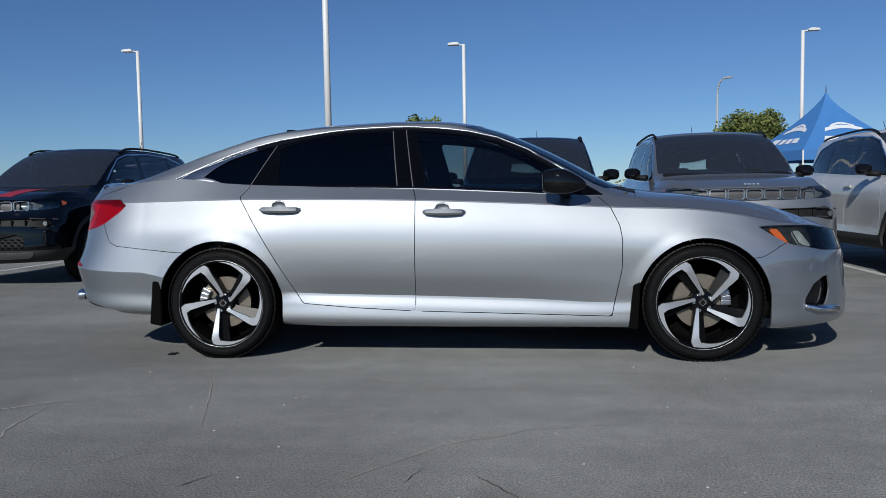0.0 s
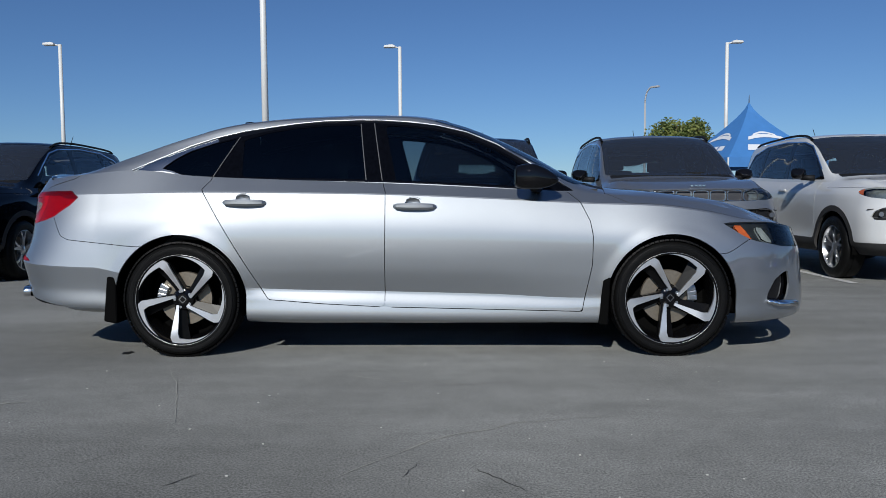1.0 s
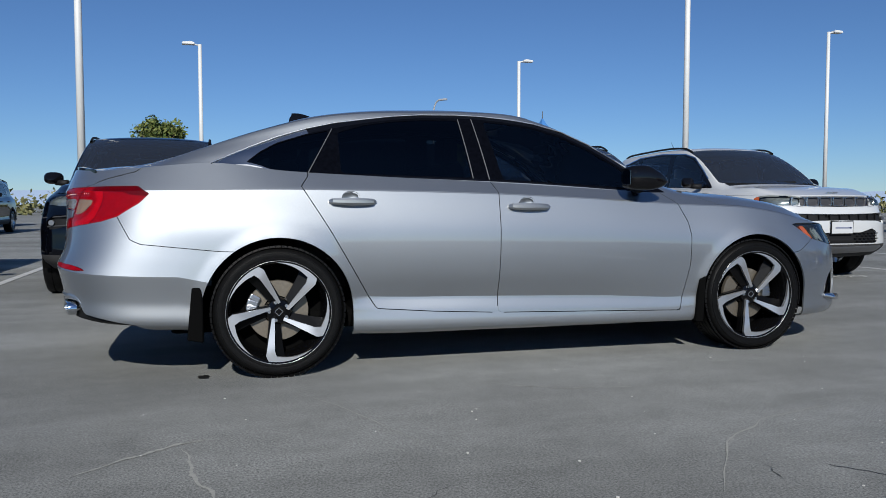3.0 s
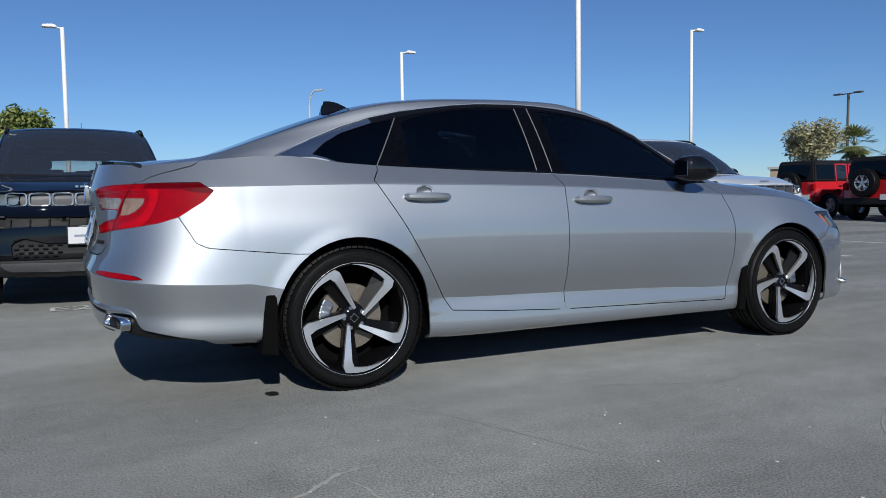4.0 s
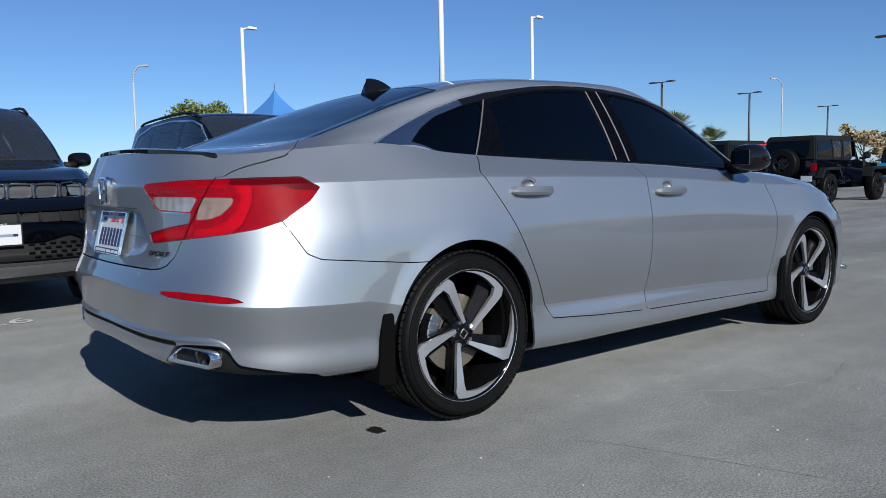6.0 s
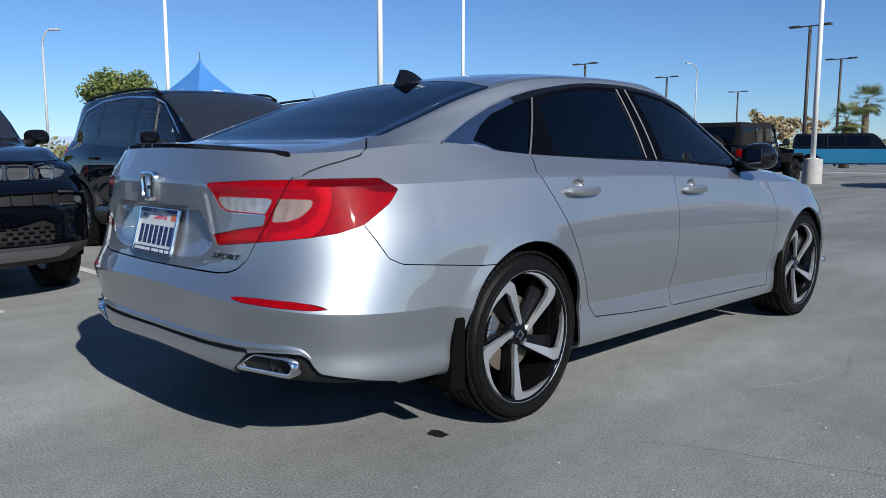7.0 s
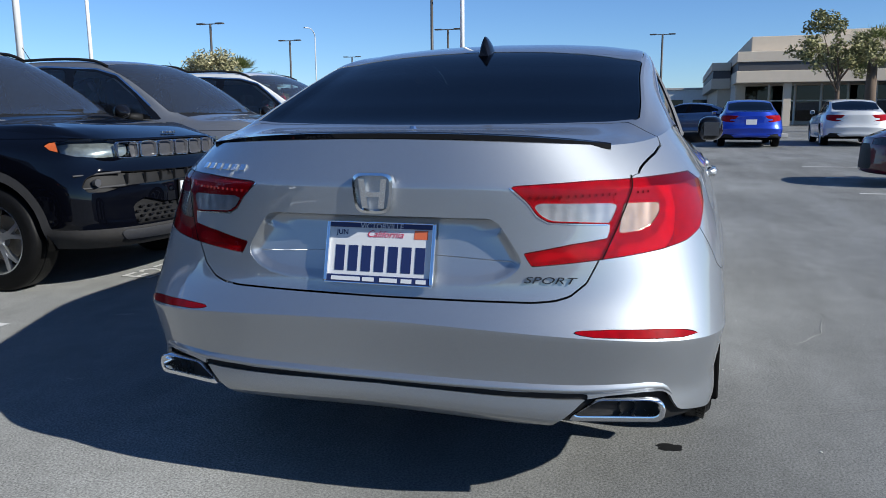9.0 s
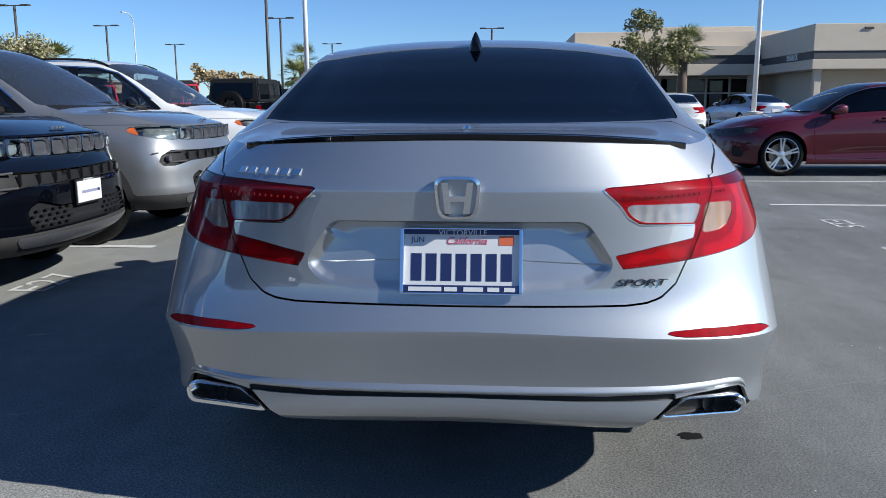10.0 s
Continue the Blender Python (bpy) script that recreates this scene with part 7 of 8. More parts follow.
def off_roader(label, m, paint, dark_wheel=True):
    """A square open-air off-roader with a hard top, flat fenders and a spare wheel on its tail gate."""
    root = thing("off_roader", label, "car", m, "parked off-roaders")
    P = lambda nm, bm, mt, par=root, lb="": part(nm, bm, mt, par, lb)
    bm = bmesh.new()
    slab(bm, [(-2.05, 0.52), (-2.12, 0.62), (-2.10, 1.16), (0.62, 1.16), (0.70, 1.10), (0.66, 0.55), (0.60, 0.50)], -0.80, 0.80)
    bmesh.ops.bevel(bm, geom=bm.edges[:], offset=0.035, segments=2, affect="EDGES")
    P("tub", bm, paint)
    bm = bmesh.new()
    slab(bm, [(0.66, 0.60), (0.66, 1.17), (1.88, 1.08), (1.93, 1.00), (1.93, 0.62)], -0.62, 0.62)
    bmesh.ops.bevel(bm, geom=bm.edges[:], offset=0.05, segments=2, affect="EDGES")
    P("bonnet", bm, paint)
    P("front_grille", box_bm(1.94, 0, 0.86, 0.05, 1.30, 0.46, 0.02), paint)
    for i in range(7):
        P("grille_slot", box_bm(1.968, -0.30 + 0.10 * i, 0.88, 0.01, 0.05, 0.26, 0.004), MATT_BLACK)
    bm = bmesh.new()
    slab(bm, [(-2.08, 1.17), (-1.98, 1.78), (-1.90, 1.83), (0.05, 1.84), (0.15, 1.80), (0.15, 1.74), (0.10, 1.17)], -0.74, 0.74)
    for v in bm.verts:
        if v.co.z > 1.5:
            v.co.y *= 0.90
    bmesh.ops.bevel(bm, geom=bm.edges[:], offset=0.03, segments=2, affect="EDGES")
    P("hard_top", bm, MATT_BLACK)
    for sgn in (-1, 1):
        turn = Matrix.Translation((0, sgn * 0.741, 1.17)) @ Matrix.Rotation(radians(sgn * 6.6), 4, "X") @ Matrix.Translation((0, -sgn * 0.741, -1.17))
        for x0, x1, mt in ((-1.92, -1.12, DARK_GLASS), (-1.02, -0.52, SUV_GLASS), (-0.42, 0.08, SUV_GLASS)):
            P("side_window", box_bm((x0 + x1) / 2, sgn * 0.745, 1.475, x1 - x0, 0.012, 0.44, 0.004, turn), mt)
        for x0, x1 in ((-1.08, -0.48), (-0.46, 0.36)):
            d = P("door", box_bm((x0 + x1) / 2, sgn * 0.806, 0.87, x1 - x0, 0.02, 0.60, 0.008), paint)
            P("door_handle", box_bm(x0 + 0.14, sgn * 0.83, 1.02, 0.16, 0.03, 0.04, 0.01), MATT_BLACK, d)
            for cx, cz, lx, lz in ((x0 + 0.02, 1.45, 0.05, 0.56), (x1 - 0.06, 1.45, 0.05, 0.56), ((x0 + x1) / 2 - 0.02, 1.71, x1 - x0 - 0.06, 0.04)):
                P("door_frame", box_bm(cx, sgn * 0.757, cz, lx, 0.012, lz, 0.002, turn), paint if paint is not BLACK_PAINT else MATT_BLACK, d)
        for wx in (-1.5, 1.5):
            plain_wheel(root, wx, sgn * 0.78, sgn, 0.405, 0.225, MATT_BLACK if dark_wheel else BRIGHT_ALLOY, "split", 0.25)
            bm = bmesh.new()
            slab(bm, [(wx - 0.62, 0.70), (wx - 0.42, 0.96), (wx + 0.42, 0.98), (wx + 0.62, 0.72), (wx + 0.55, 0.70), (wx + 0.38, 0.91), (wx - 0.38, 0.90), (wx - 0.54, 0.68)], sgn * 0.60, sgn * 0.94)
            P("wheel_flare", bm, MATT_BLACK if paint is BLACK_PAINT else paint)
        P("tail_light", box_bm(-2.13, sgn * 0.72, 0.98, 0.06, 0.14, 0.20, 0.012), RED_LENS)
        mirror(root, sgn, MATT_BLACK, (0.45, 1.0, 1.30), (0.12, 0.18, 0.2), (0.40, 0.80, 1.22))
    bm = box_bm(0.40, 0, 1.48, 0.02, 1.30, 0.52, 0.005, Matrix.Translation((0.40, 0, 1.48)) @ Matrix.Rotation(radians(-24), 4, "Y") @ Matrix.Translation((-0.40, 0, -1.48)))
    P("windscreen", bm, SUV_GLASS)
    for sgn in (-1, 1):
        P("screen_pillar", rod(bmesh.new(), (0.52, sgn * 0.70, 1.16), (0.20, sgn * 0.66, 1.80), 0.03, seg=8), paint)
    P("tailgate", box_bm(-2.12, -0.05, 0.88, 0.03, 1.20, 0.56, 0.01), paint)
    P("rear_window", box_bm(-2.055, 0, 1.49, 0.012, 1.10, 0.42, 0.004, Matrix.Translation((-2.05, 0, 1.49)) @ Matrix.Rotation(radians(10), 4, "Y") @ Matrix.Translation((2.05, 0, -1.49))), DARK_GLASS)
    sp = plain_wheel(root, 0, 0, 1, 0.405, 0.225, MATT_BLACK if dark_wheel else BRIGHT_ALLOY, "split", 0.25)
    sp.name = "spare_wheel"
    sp.matrix_local = Matrix.Translation((-2.29, 0.02, 1.08)) @ Matrix.Rotation(radians(90), 4, "Z")
    P("spare_mount", box_bm(-2.17, 0.02, 1.08, 0.12, 0.2, 0.2), MATT_BLACK)
    P("rear_bumper", box_bm(-2.22, 0, 0.56, 0.16, 1.60, 0.18, 0.03), MATT_BLACK)
    P("front_bumper", box_bm(2.12, 0, 0.58, 0.22, 1.65, 0.18, 0.03), MATT_BLACK)
    P("licence_plate", box_bm(-2.31, -0.62, 0.68, 0.01, 0.30, 0.15, 0.002), PLATE_WHITE)
    P("chassis", box_bm(-0.1, 0, 0.46, 3.9, 1.0, 0.14, 0.02), SHADOW_LINER)
    P("cabin", box_bm(-0.8, 0, 0.95, 2.2, 1.30, 0.3, 0.03), SEAT_CLOTH)
    for sy in (-0.36, 0.36):
        P("headlight", rod(bmesh.new(), (1.95, sy * 1.35, 0.90), (1.985, sy * 1.35, 0.90), 0.09, seg=16), CLEAR_LENS)
    return root


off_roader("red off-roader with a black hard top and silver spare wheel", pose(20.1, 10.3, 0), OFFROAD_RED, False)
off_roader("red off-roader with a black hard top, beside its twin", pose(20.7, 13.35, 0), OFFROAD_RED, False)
off_roader("black off-roader with a black spare wheel on its tail gate", pose(19.45, 7.42, 0), BLACK_PAINT)
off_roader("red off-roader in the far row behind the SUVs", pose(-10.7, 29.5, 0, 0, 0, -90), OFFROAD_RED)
build_suv("black compact SUV in the far row", pose(-8.85, 21.6, 0, 0, 0, -90), BLACK_PAINT)


def pickup(label, m, paint):
    root = thing("pickup_truck", label, "car", m)
    P = lambda nm, bm, mt: part(nm, bm, mt, root)
    bm = bmesh.new()
    slab(bm, [(-2.7, 0.55), (-2.72, 1.12), (2.2, 1.12), (2.62, 1.05), (2.7, 0.9), (2.68, 0.55), (2.4, 0.45), (-2.4, 0.45)], -0.95, 0.95)
    bmesh.ops.bevel(bm, geom=bm.edges[:], offset=0.06, segments=2, affect="EDGES")
    P("body", bm, paint)
    bm = bmesh.new()
    slab(bm, [(-2.55, 1.12), (-2.45, 1.74), (-2.3, 1.80), (0.55, 1.80), (0.75, 1.74), (1.25, 1.12)], -0.86, 0.86)
    for v in bm.verts:
        if v.co.z > 1.5:
            v.co.y *= 0.86
    bmesh.ops.bevel(bm, geom=bm.edges[:], offset=0.05, segments=2, affect="EDGES")
    P("cab_and_cover", bm, GLOSS_BLACK)
    for sgn in (-1, 1):
        turn = Matrix.Translation((0, sgn * 0.865, 1.12)) @ Matrix.Rotation(radians(sgn * 10), 4, "X") @ Matrix.Translation((0, -sgn * 0.865, -1.12))
        for x0, x1 in ((-2.35, -1.3), (-1.2, -0.45), (-0.35, 0.55)):
            P("side_window", box_bm((x0 + x1) / 2, sgn * 0.868, 1.46, x1 - x0, 0.012, 0.42, 0.004, turn), DARK_GLASS)
        for wx in (-1.75, 1.75):
            plain_wheel(root, wx, sgn * 0.86, sgn, 0.405, 0.225, MATT_BLACK, "split", 0.25)
            bm = bmesh.new()
            # dark disc on the uncut body stands for the shaded wheel opening
            rod(bm, (wx, sgn * 0.80, 0.44), (wx, sgn * 0.955, 0.44), 0.47, seg=28)
            P("wheel_well", bm, SHADOW_LINER)
    return root


pickup("teal blue pickup truck with a black canopy", pose(34.0, 8.9, 0, 0, 0, -72), TEAL_PAINT)


# ---- lamp posts, tent, trees, buildings ----
POLE_WHITE = varied(material("white_painted_steel", (0.72, 0.72, 0.70), 0.45), 3, 0.08)
POLE_DARK = varied(material("dark_bronze_steel", (0.06, 0.055, 0.05), 0.5), 3, 0.2)
CONCRETE = varied(material("pale_concrete", (0.42, 0.41, 0.39), 0.85), 4, 0.2, bump=0.2, bump_scale=60)


def white_post(x, y, h, turn=0.0):
    root = thing("lamp_post", "tall white steel car park lamp post", "lamp post", pose(x, y, 0, 0, 0, turn), "white lamp posts")
    bm = bmesh.new()
    rod(bm, (0, 0, 0.75), (0, 0, h), 0.085, 0.065, 14)
    part("shaft", bm, POLE_WHITE, root, smooth=True)
    bm = bmesh.new()
    rod(bm, (0, 0, 0), (0, 0, 0.78), 0.30, 0.30, 20)
    part("concrete_base", bm, CONCRETE, root, angle=30)
    part("base_plate", box_bm(0, 0, 0.79, 0.30, 0.30, 0.03, 0.005), POLE_WHITE, root)
    bm = bmesh.new()
    rod(bm, (0, 0, h - 0.05), (-0.28, 0, h + 0.02), 0.03, 0.03, 8)
    part("arm", bm, POLE_WHITE, root, smooth=True)
    bm = bmesh.new()
    slab(bm, [(-0.62, h - 0.03), (-0.60, h + 0.05), (-0.30, h + 0.08), (-0.18, h + 0.04), (-0.18, h - 0.03)], -0.14, 0.14)
    bmesh.ops.bevel(bm, geom=bm.edges[:], offset=0.012, segments=1, affect="EDGES")
    part("lamp_head", bm, POLE_WHITE, root)
    return root


for x, y, h, t in ((-4.43, 13.21, 8.2, 0), (10.6, 13.9, 8.6, 0), (22.4, 6.55, 8.4, 0), (22.6, 22.1, 7.95, 180), (10.95, 27.1, 7.05, 180), (-2.2, 25.6, 6.75, 0), (-15.1, 24.6, 6.8, 0), (24.2, -8.85, 8.6, 90)):
    white_post(x, y, h, t)


def twin_post(x, y, h=7.0, turn=0.0):
    root = thing("twin_lamp_post", "dark bronze twin-head car park lamp post", "lamp post", pose(x, y, 0, 0, 0, turn), "dark lamp posts")
    bm = bmesh.new()
    rod(bm, (0, 0, 0), (0, 0, h), 0.10, 0.075, 10)
    part("shaft", bm, POLE_DARK, root, smooth=True)
    part("cross_arm", box_bm(0, 0, h, 0.08, 1.3, 0.06, 0.01), POLE_DARK, root)
    for s in (-1, 1):
        part("lamp_head", box_bm(0, s * 0.72, h + 0.02, 0.34, 0.52, 0.09, 0.02), POLE_DARK, root)
    return root


for x, y in ((36.3, 12.0), (52, 15.7), (77, 17.4), (97, 18.6), (114, 20), (56, 30.5), (43, 29.6), (76, 33.5), (61.6, 0.9)):
    twin_post(x, y)


POLE_GREY = varied(material("grey_galvanised_steel", (0.42, 0.43, 0.44), 0.5), 3, 0.1)


def street_lamp(x, y, h, turn, reach=1.0):
    root = thing("street_lamp", "grey steel street lamp with a curved arm", "lamp post", pose(x, y, 0, 0, 0, turn), "street lamps")
    bm = bmesh.new()
    rod(bm, (0, 0, 0), (0, 0, h - 0.8), 0.075, 0.05, 10)
    part("shaft", bm, POLE_GREY, root, smooth=True)
    bm = bmesh.new()
    pts = [(1.1 * reach * (1 - math.cos(a)) * 0.8, 0, h - 0.8 + 0.8 * math.sin(a)) for a in np.linspace(0, math.pi / 2, 14)]
    for p, q in zip(pts, pts[1:]):
        rod(bm, p, q, 0.045, 0.045, 10)
    part("arm", bm, POLE_GREY, root, smooth=True)
    part("lamp_head", box_bm(0.88 * reach + 0.22, 0, h, 0.50, 0.2, 0.10, 0.03), POLE_GREY, root)


street_lamp(10.4, 39.0, 6.85, -50, 0.50)
street_lamp(66.0, 33.0, 9.0, 160)


def event_tent(x, y, half=1.95, eave=2.2, apex=4.35):
    root = thing("event_tent", "blue peaked event tent with white marks", "tent", pose(x, y, 0, 0, 0, 12))
    blue = varied(material("blue_tent_fabric", (0.06, 0.215, 0.52), 0.6), 3, 0.12)
    white = material("white_print", (0.75, 0.77, 0.80), 0.6)
    n = 8

    def at(side, u, s):
        """On a roof side: u across (-1 to 1), s up from the eave (0 to 1)."""
        w = half * (1 - s) ** 1.35 if s < 1 else 0
        zz = eave + (apex - eave) * s
        p = Vector((u * w, -w, zz))
        return Matrix.Rotation(radians(90 * side), 3, "Z") @ p
    for side in range(4):
        vs, fs = [], []
        for i in range(n + 1):
            for j in range(9):
                vs.append(at(side, -1 + j / 4, i / n))
        for i in range(n):
            for j in range(8):
                fs.append((i * 9 + j, i * 9 + j + 1, (i + 1) * 9 + j + 1, (i + 1) * 9 + j))
        link_mesh("roof_side", vs, fs, blue, root)
        r = Matrix.Rotation(radians(90 * side), 4, "Z")
        part("valance", box_bm(0, -half, eave - 0.16, 2 * half, 0.02, 0.34, 0, r), blue, root)
        k = lambda u, s, side=side: at(side, u, s) * 1.006
        for u0, u1, s0, s1 in ((-0.62, 0.62, 0.30, 0.36), (-0.45, 0.45, 0.375, 0.405), (-0.62, -0.28, 0.12, 0.22), (-0.18, 0.02, 0.13, 0.21), (0.10, 0.30, 0.13, 0.21), (0.36, 0.60, 0.13, 0.21)):
            vs, fs = [], []
            for j in range(7):
                u = u0 + (u1 - u0) * j / 6
                lift = 0.05 * (1 - (2 * j / 6 - 1) ** 2) if s0 > 0.25 else 0
                vs += [k(u, s0 + lift), k(u, s1 + lift)]
            fs = [(2 * j, 2 * j + 2, 2 * j + 3, 2 * j + 1) for j in range(6)]
            link_mesh("roof_print", vs, fs, white, root, "plain white printed mark")
        for u0, u1 in ((-0.55, -0.4), (-0.35, 0.1)):
            part("valance_print", box_bm((u0 + u1) / 2 * half, -half - 0.013, eave - 0.15, (u1 - u0) * half, 0.004, 0.16, 0, r), white, root)
        part("leg", rod(bmesh.new(), r @ Vector((half, half, 0)), r @ Vector((half, half, eave)), 0.03, seg=8), POLE_WHITE, root)
    part("finial", rod(bmesh.new(), (0, 0, apex - 0.05), (0, 0, apex + 0.25), 0.02, 0.01, 6), POLE_DARK, root)


event_tent(10.9, 24.4)

BARK = varied(material("grey_brown_bark", (0.12, 0.085, 0.06), 0.9), 14, 0.35, bump=0.5, bump_scale=40)


def leaf_material(name, a, b2):
    m = material(name, a, 0.55, spec=0.3)
    nt = m.node_tree
    g = nt.nodes.new("ShaderNodeNewGeometry")
    mx = nt.nodes.new("ShaderNodeMix")
    mx.data_type = "RGBA"
    mx.inputs["A"].default_value = (*a, 1)
    mx.inputs["B"].default_value = (*b2, 1)
    nt.links.new(g.outputs["Random Per Island"], mx.inputs["Factor"])
    nt.links.new(mx.outputs["Result"], nt.nodes["Principled BSDF"].inputs["Base Color"])
    return m


LEAF = leaf_material("green_leaves", (0.06, 0.10, 0.025), (0.22, 0.24, 0.07))
LEAF_DRY = leaf_material("dry_autumn_leaves", (0.26, 0.19, 0.09), (0.50, 0.40, 0.24))
LEAF_PALE = leaf_material("pale_olive_leaves", (0.15, 0.15, 0.07), (0.42, 0.38, 0.22))
LEAF_OLIVE = leaf_material("olive_leaves", (0.09, 0.10, 0.035), (0.30, 0.28, 0.13))
PALM_LEAF = leaf_material("palm_fronds", (0.08, 0.12, 0.03), (0.24, 0.24, 0.09))


def leaves_mesh(rng, clumps, per, size):
    vs, fs = [], []
    for (cx, cy, cz, cr) in clumps:
        for _ in range(per):
            d = Vector((rng.gauss(0, 1), rng.gauss(0, 1), rng.gauss(0, 1))).normalized() * cr * rng.random() ** 0.4
            p = Vector((cx, cy, cz)) + d
            a = Vector((rng.gauss(0, 1), rng.gauss(0, 1), rng.gauss(0, 0.7))).normalized()
            b = a.cross(Vector((rng.gauss(0, 1), rng.gauss(0, 1), rng.gauss(0, 1)))).normalized()
            s = size * rng.uniform(0.6, 1.3)
            i = len(vs)
            vs += [p - a * s, p + b * s * 0.45, p + a * s, p - b * s * 0.45]
            fs.append((i, i + 1, i + 2, i + 3))
    return vs, fs


def tree(label, x, y, height, crown_w, crown_h, mat, seed, trunk_h=None, per=75, clumps=46, size=0.085, round_crown=False, lean=0.0):
    rng = random.Random(seed)
    root = thing("tree", label, "tree", pose(x, y, 0))
    base = height - crown_h
    trunk_h = trunk_h or base + crown_h * 0.25
    bm = bmesh.new()
    top = Vector((lean, 0, trunk_h))
    rod(bm, (0, 0, 0), top, 0.04 * height ** 0.6 + 0.05, 0.05, 9)
    heads = []
    for i in range(9):
        a = 2 * math.pi * (i + rng.random() * 0.6) / 9
        r = crown_w * rng.uniform(0.25, 0.42)
        e = Vector((lean + r * math.cos(a), r * math.sin(a), base + crown_h * rng.uniform(0.35, 0.85)))
        s = Vector((lean * 0.7, 0, trunk_h * rng.uniform(0.55, 0.95)))
        mid = (s + e) / 2 + Vector((0, 0, 0.15))
        rod(bm, s, mid, 0.045, 0.03, 6)
        rod(bm, mid, e, 0.03, 0.010, 6)
        heads.append(e)
    part("trunk", bm, BARK, root, smooth=True)
    cl = []
    for i in range(clumps):
        if round_crown:
            d = Vector((rng.gauss(0, 1), rng.gauss(0, 1), rng.gauss(0, 1))).normalized() * rng.uniform(0.45, 0.92)
            c = Vector((lean + d.x * crown_w / 2 * 0.86, d.y * crown_w / 2 * 0.86, base + crown_h / 2 + d.z * crown_h / 2 * 0.84))
            cr = crown_w * rng.uniform(0.10, 0.17)
        else:
            h = rng.choice(heads)
            c = h + Vector((rng.gauss(0, crown_w * 0.10), rng.gauss(0, crown_w * 0.10), rng.gauss(0, crown_h * 0.11)))
            cr = crown_w * rng.uniform(0.05, 0.12)
        cl.append((c.x, c.y, c.z, cr))
    vs, fs = leaves_mesh(rng, cl, per, size)
    o = link_mesh("crown", vs, fs, mat, root, smooth=False)
    return root


def palm(x, y, h, seed, spread=1.6):
    rng = random.Random(seed)
    root = thing("palm_tree", "fan palm with a shaggy brown skirt", "palm", pose(x, y, 0), "palms")
    bm = bmesh.new()
    rod(bm, (0, 0, 0), (0, 0, h * 0.82), 0.30, 0.22, 12)
    part("trunk", bm, BARK, root, smooth=True)
    vs, fs = [], []
    for i in range(64):
        a, e = rng.uniform(0, 6.28), rng.uniform(-0.9, 1.35)
        ln = spread * rng.uniform(0.7, 1.0) * (0.75 if e < -0.3 else 1)
        d = Vector((math.cos(a) * math.cos(e), math.sin(a) * math.cos(e), math.sin(e)))
        sidev = d.cross(Vector((0, 0, 1))).normalized()
        o = Vector((0, 0, h * 0.84))
        stem = o + d * ln * 0.5
        for k in range(11):
            t = -1 + 2 * k / 10
            tip = stem + (d * math.cos(t * 1.3) + sidev * math.sin(t * 1.3)) * ln * 0.55 + Vector((0, 0, -0.12 * ln))
            q = len(vs)
            w = 0.035
            vs += [stem, (stem + tip) / 2 + sidev * w + d * 0.01, tip, (stem + tip) / 2 - sidev * w - d * 0.01]
            fs.append((q, q + 1, q + 2, q + 3))
        q = len(vs)
        vs += [o, o + sidev * 0.02, stem, o - sidev * 0.02]
        fs.append((q, q + 1, q + 2, q + 3))
    link_mesh("fronds", vs, fs, PALM_LEAF, root, smooth=False)
    return root


tree("clipped round green tree behind the SUVs", 9.15, 27.4, 4.2, 3.0, 2.2, LEAF, 3, round_crown=True, per=130, clumps=70, size=0.08)
tree("round-crowned pale green tree beside the off-roaders", 27.3, 19.6, 4.1, 3.0, 2.2, LEAF_PALE, 5, per=90, clumps=72, size=0.075, lean=-0.1, round_crown=True)
tree("open-crowned street tree before the showroom", 33.6, -7.2, 5.0, 3.4, 2.9, LEAF_OLIVE, 8, per=80, clumps=66, size=0.09)
tree("small green tree in the row behind the SUVs", -3.47, 22.0, 3.75, 2.1, 1.8, LEAF, 12, round_crown=True, per=110, clumps=50, size=0.075)
for i, (x, y) in enumerate(((70, 27.5), (76, 27.0))):
    tree("dry yellow-brown tree far across the car park", x, y, 4.2, 4.6, 2.4, LEAF_DRY, 20 + i, per=50, clumps=34, size=0.2)
palm(31.0, 20.3, 3.5, 1, 1.3)
palm(33.8, 20.0, 2.75, 2, 1.2)
palm(39.6, -9.7, 4.6, 3, 1.9)
palm(58, 15.8, 5.2, 4, 1.9)
palm(62, 2.7, 3.5, 5, 1.25)
palm(46, 13.2, 3.3, 6, 1.5)


# showroom
STUCCO = varied(material("cream_stucco", (0.58, 0.50, 0.40), 0.9), 2, 0.06, bump=0.2, bump_scale=80)
BAND = varied(material("dark_grey_band", (0.07, 0.07, 0.075), 0.6), 2, 0.1)
SHOP_GLASS = tinted_glass("shop_glass", (0.10, 0.13, 0.13))


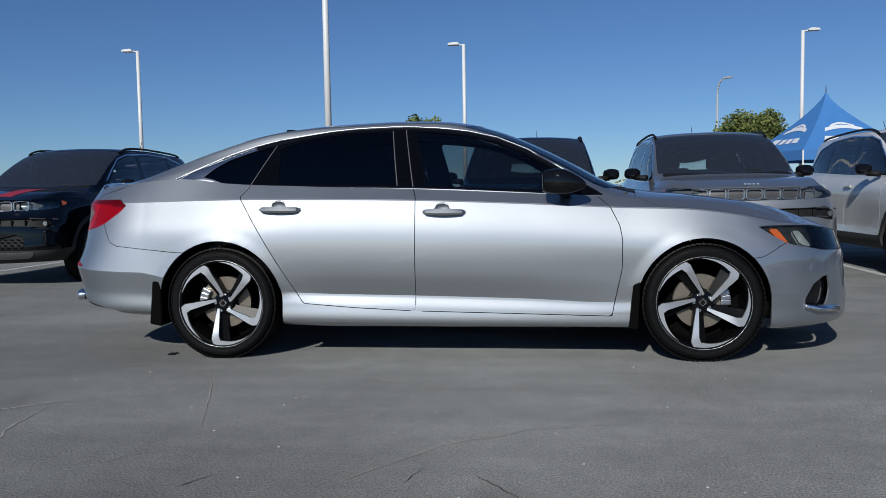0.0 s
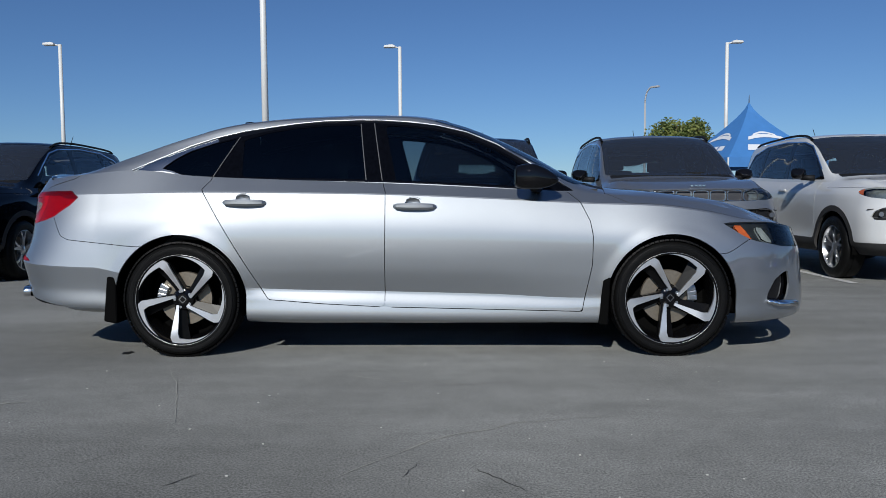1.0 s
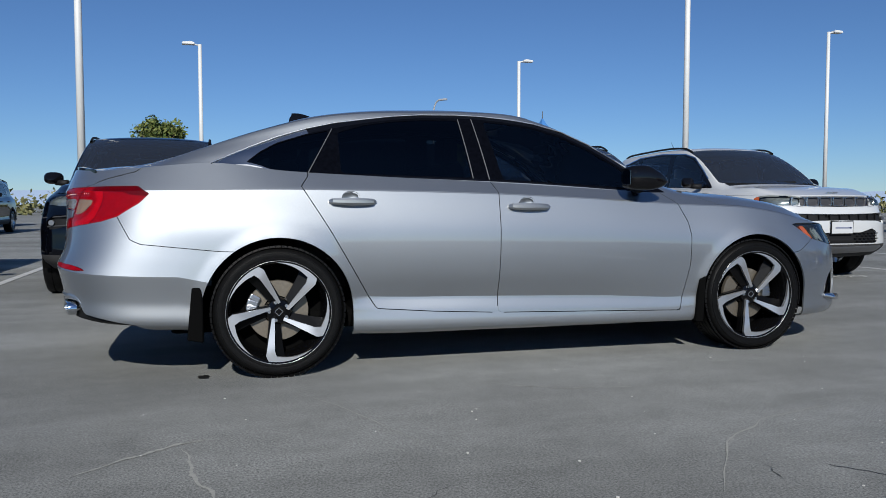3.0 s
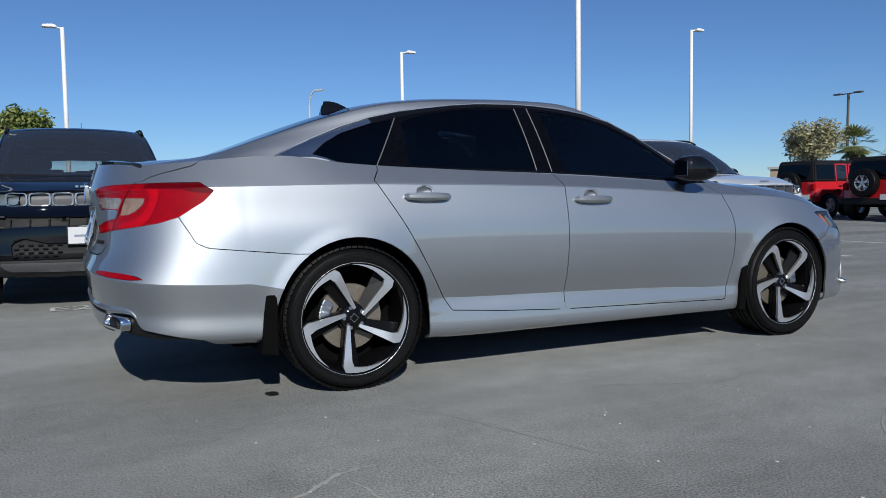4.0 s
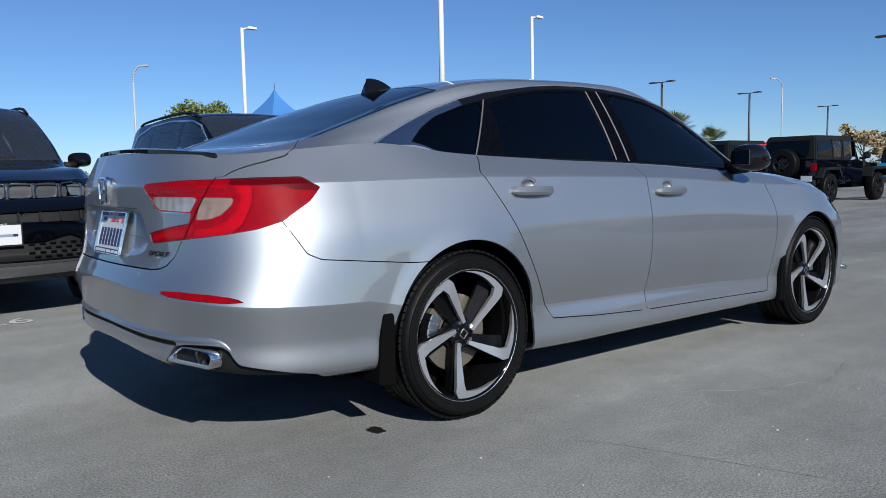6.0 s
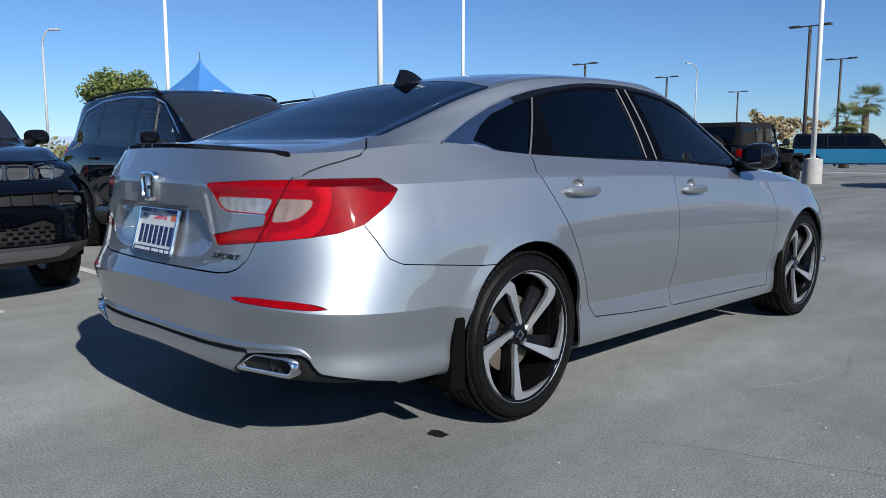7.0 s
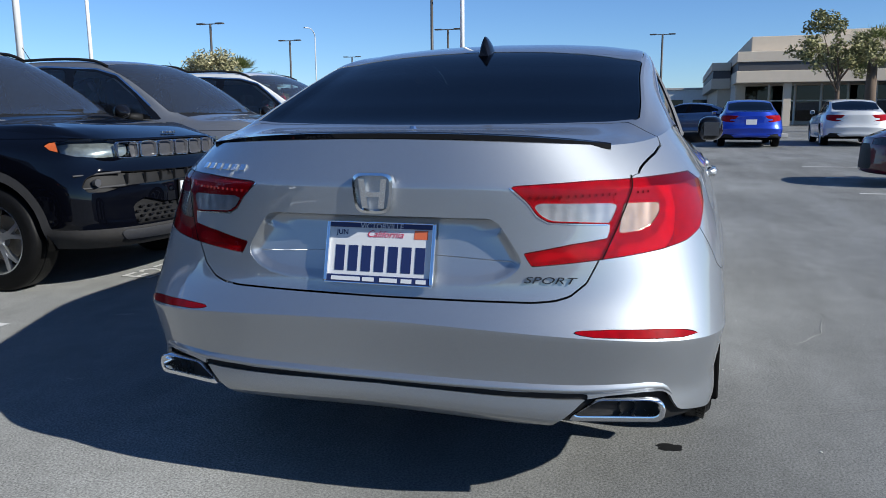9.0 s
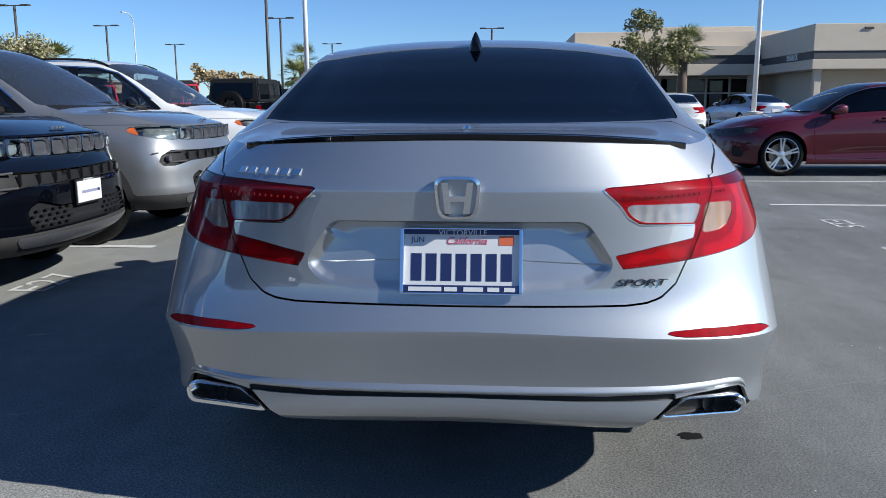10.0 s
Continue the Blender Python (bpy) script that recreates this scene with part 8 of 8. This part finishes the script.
def showroom():
    root = thing("showroom", "cream stucco car showroom with a dark band and shop windows", "building", pose(0, 0, 0))
    B = lambda nm, x0, x1, y0, y1, z0, z1, mt, bv=0.03: part(nm, box_bm((x0 + x1) / 2, (y0 + y1) / 2, (z0 + z1) / 2, x1 - x0, y1 - y0, z1 - z0, bv), mt, root)
    B("main_wall", 58.5, 80, -40, -4.6, 0, 3.0, STUCCO)
    B("main_canopy", 54.5, 80, -22, -4.3, 2.95, 3.75, STUCCO)
    B("main_band", 54.6, 80, -22, -4.4, 3.752, 4.35, BAND)
    B("main_parapet", 54.5, 80, -22, -4.3, 4.352, 5.05, STUCCO)
    B("upper_block", 56.0, 80, -22, -5.3, 5.052, 6.15, STUCCO)
    B("raised_roof", 62.0, 78, -20, -11.0, 6.152, 7.0, STUCCO)
    B("side_wing_canopy", 61.0, 90, -4.28, -2.9, 2.7, 3.5, STUCCO)
    B("side_wing_band", 61.1, 90, -4.28, -3.0, 3.502, 4.1, BAND)
    B("side_wing_top", 61.0, 90, -4.28, -2.9, 4.102, 4.7, STUCCO)
    B("side_wall", 61.5, 90, -4.58, -3.4, 0, 2.70, STUCCO)
    B("service_wall", 47.5, 58.4, -45, -19.8, 0, 3.0, STUCCO)
    B("service_fascia", 45.0, 58.4, -46, -18.4, 3.0, 3.58, STUCCO)
    B("service_band", 45.06, 58.4, -46, -18.46, 3.582, 4.05, BAND)
    B("service_parapet", 45.0, 58.4, -46, -18.4, 4.052, 5.62, STUCCO)
    B("service_column", 45.3, 45.7, -19.1, -18.7, 0, 3.0, STUCCO)
    for i in range(8):
        y = -6.0 - 1.75 * i
        w = part("shop_window", box_bm(58.46, y, 1.55, 0.05, 1.55, 2.5, 0.005), SHOP_GLASS, root)
        part("mullion", box_bm(58.42, y - 0.83, 1.5, 0.10, 0.12, 2.95), POLE_WHITE, root)
        part("transom", box_bm(58.41, y, 1.75, 0.08, 1.62, 0.09), POLE_WHITE, root)
    for i in range(5):
        part("pilaster", box_bm(60.0 + 2.2 * i, -4.45, 1.5, 0.25, 0.3, 2.95), POLE_WHITE, root)
    for y in (-7.7, -13.0, -18.0):
        part("canopy_column", box_bm(55.2, y, 1.47, 0.5, 0.5, 2.95, 0.01), STUCCO, root)
    text_mesh("SERVICE", 0.52, POLE_WHITE, root, "service_sign", Matrix.Translation((48.5, -18.43, 3.815)) @ Matrix(((-1, 0, 0, 0), (0, 0, 1, 0), (0, 1, 0, 0), (0, 0, 0, 1))), depth=0.04)
    part("wall_lamp", box_bm(44.97, -21.5, 5.35, 0.10, 0.5, 0.12, 0.02), POLE_DARK, root)
    return root


showroom()


def shed(name, label, x, y, sx, sy, h, wall, turn=0, bays=4):
    root = thing(name, label, "building", pose(x, y, 0, 0, 0, turn))
    part("wall", box_bm(0, 0, h / 2, sx, sy, h, 0.03), wall, root)
    part("roof", box_bm(0, 0, h + 0.12, sx + 0.4, sy + 0.4, 0.24, 0.03), CONCRETE, root)
    for i in range(bays):
        part("window", box_bm(-sx / 2 - 0.02, -sy / 2 + sy * (i + 0.5) / bays, h * 0.5, 0.06, sy / bays * 0.6, h * 0.35), SHOP_GLASS, root)
    return root


shed("white_shop", "small white shop building beyond the lane", 92, -1.4, 8, 5, 3.3, POLE_WHITE, 0, 2)
TILE_TAN = varied(material("tan_wall", (0.42, 0.31, 0.22), 0.9), 1, 0.1)
shed("tan_house", "tan low building far across the road", 70, 42, 10, 24, 3.0, TILE_TAN, 20, 6)
shed("tan_house", "tan low building with a pale roof", 118, 10, 10, 26, 2.3, TILE_TAN, 5, 6)
shed("brick_house", "red-brown low building far off", 128, 4.0, 8, 10, 3.0, varied(material("red_brown_wall", (0.30, 0.12, 0.08), 0.9), 1, 0.1), 5, 3)
shed("grey_shop", "grey shop building far beyond the lane", 104, -2.2, 8, 6, 2.8, CONCRETE, 0, 2)


def hedge(label, line, seed, h, w, mat, n, size):
    rng = random.Random(seed)
    cl = []
    for i in range(n):
        t = rng.random() * (len(line) - 1)
        k = int(t)
        p = Vector(line[k]).lerp(Vector(line[min(k + 1, len(line) - 1)]), t - k)
        hh = h * rng.uniform(0.35, 1.0)
        cl.append((p.x + rng.gauss(0, w), p.y + rng.gauss(0, w), hh * 0.5, hh * 0.55))
    vs, fs = leaves_mesh(rng, cl, 34, size)
    o = link_mesh("shrubs", vs, fs, mat, None, smooth=False)
    return tagged(o, label, "shrubs", kind="stuff")


hedge("distant green and olive shrubs along the road", [(82, 44), (100, 30), (112, 14), (118, 2), (112, -3)], 31, 2.8, 3.0, LEAF_OLIVE, 260, 0.28)
hedge("distant olive shrubs along the far edge", [(-70, 62), (-35, 66), (0, 70), (35, 72), (70, 60)], 32, 2.2, 2.5, LEAF_OLIVE, 260, 0.3)
hedge("low green shrubs by the showroom", [(44.0, -13), (46.0, -17.5)], 33, 1.3, 0.5, LEAF, 16, 0.10)

kerb = link_mesh("kerb", *(lambda b2: ([v.co[:] for v in b2.verts], [[v.index for v in f.verts] for f in b2.faces]))((lambda q: (q.verts.index_update(), q)[1])(box_bm(31.0, 8.0, 0.075, 0.6, 26, 0.15, 0.02))), CONCRETE, None, smooth=False)
tagged(kerb, "pale concrete kerb at the lane's edge", "kerb", kind="structure")

# far hills, the haze of distance mixed into their blue colour
HILL = varied(material("haze_tinted_hills", (0.33, 0.42, 0.56), 1.0), 0.01, 0.1)
vs, fs = [], []
for i in range(121):
    a = radians(20 + 200 * i / 120)
    r = 780
    h = 12 + 22 * abs(noise.noise(Vector((i * 0.09, 1, 0)))) + 8 * abs(noise.noise(Vector((i * 0.31, 5, 0))))
    h *= 0.8 if 95 < math.degrees(a) < 160 else 0.5
    vs += [(r * math.cos(a), r * math.sin(a), -1), (r * math.cos(a) * 1.03, r * math.sin(a) * 1.03, h)]
for i in range(120):
    fs.append((2 * i, 2 * i + 2, 2 * i + 3, 2 * i + 1))
tagged(link_mesh("backdrop", vs, fs, HILL), "desert hills on the skyline, tinted blue with haze", "hills", kind="structure")
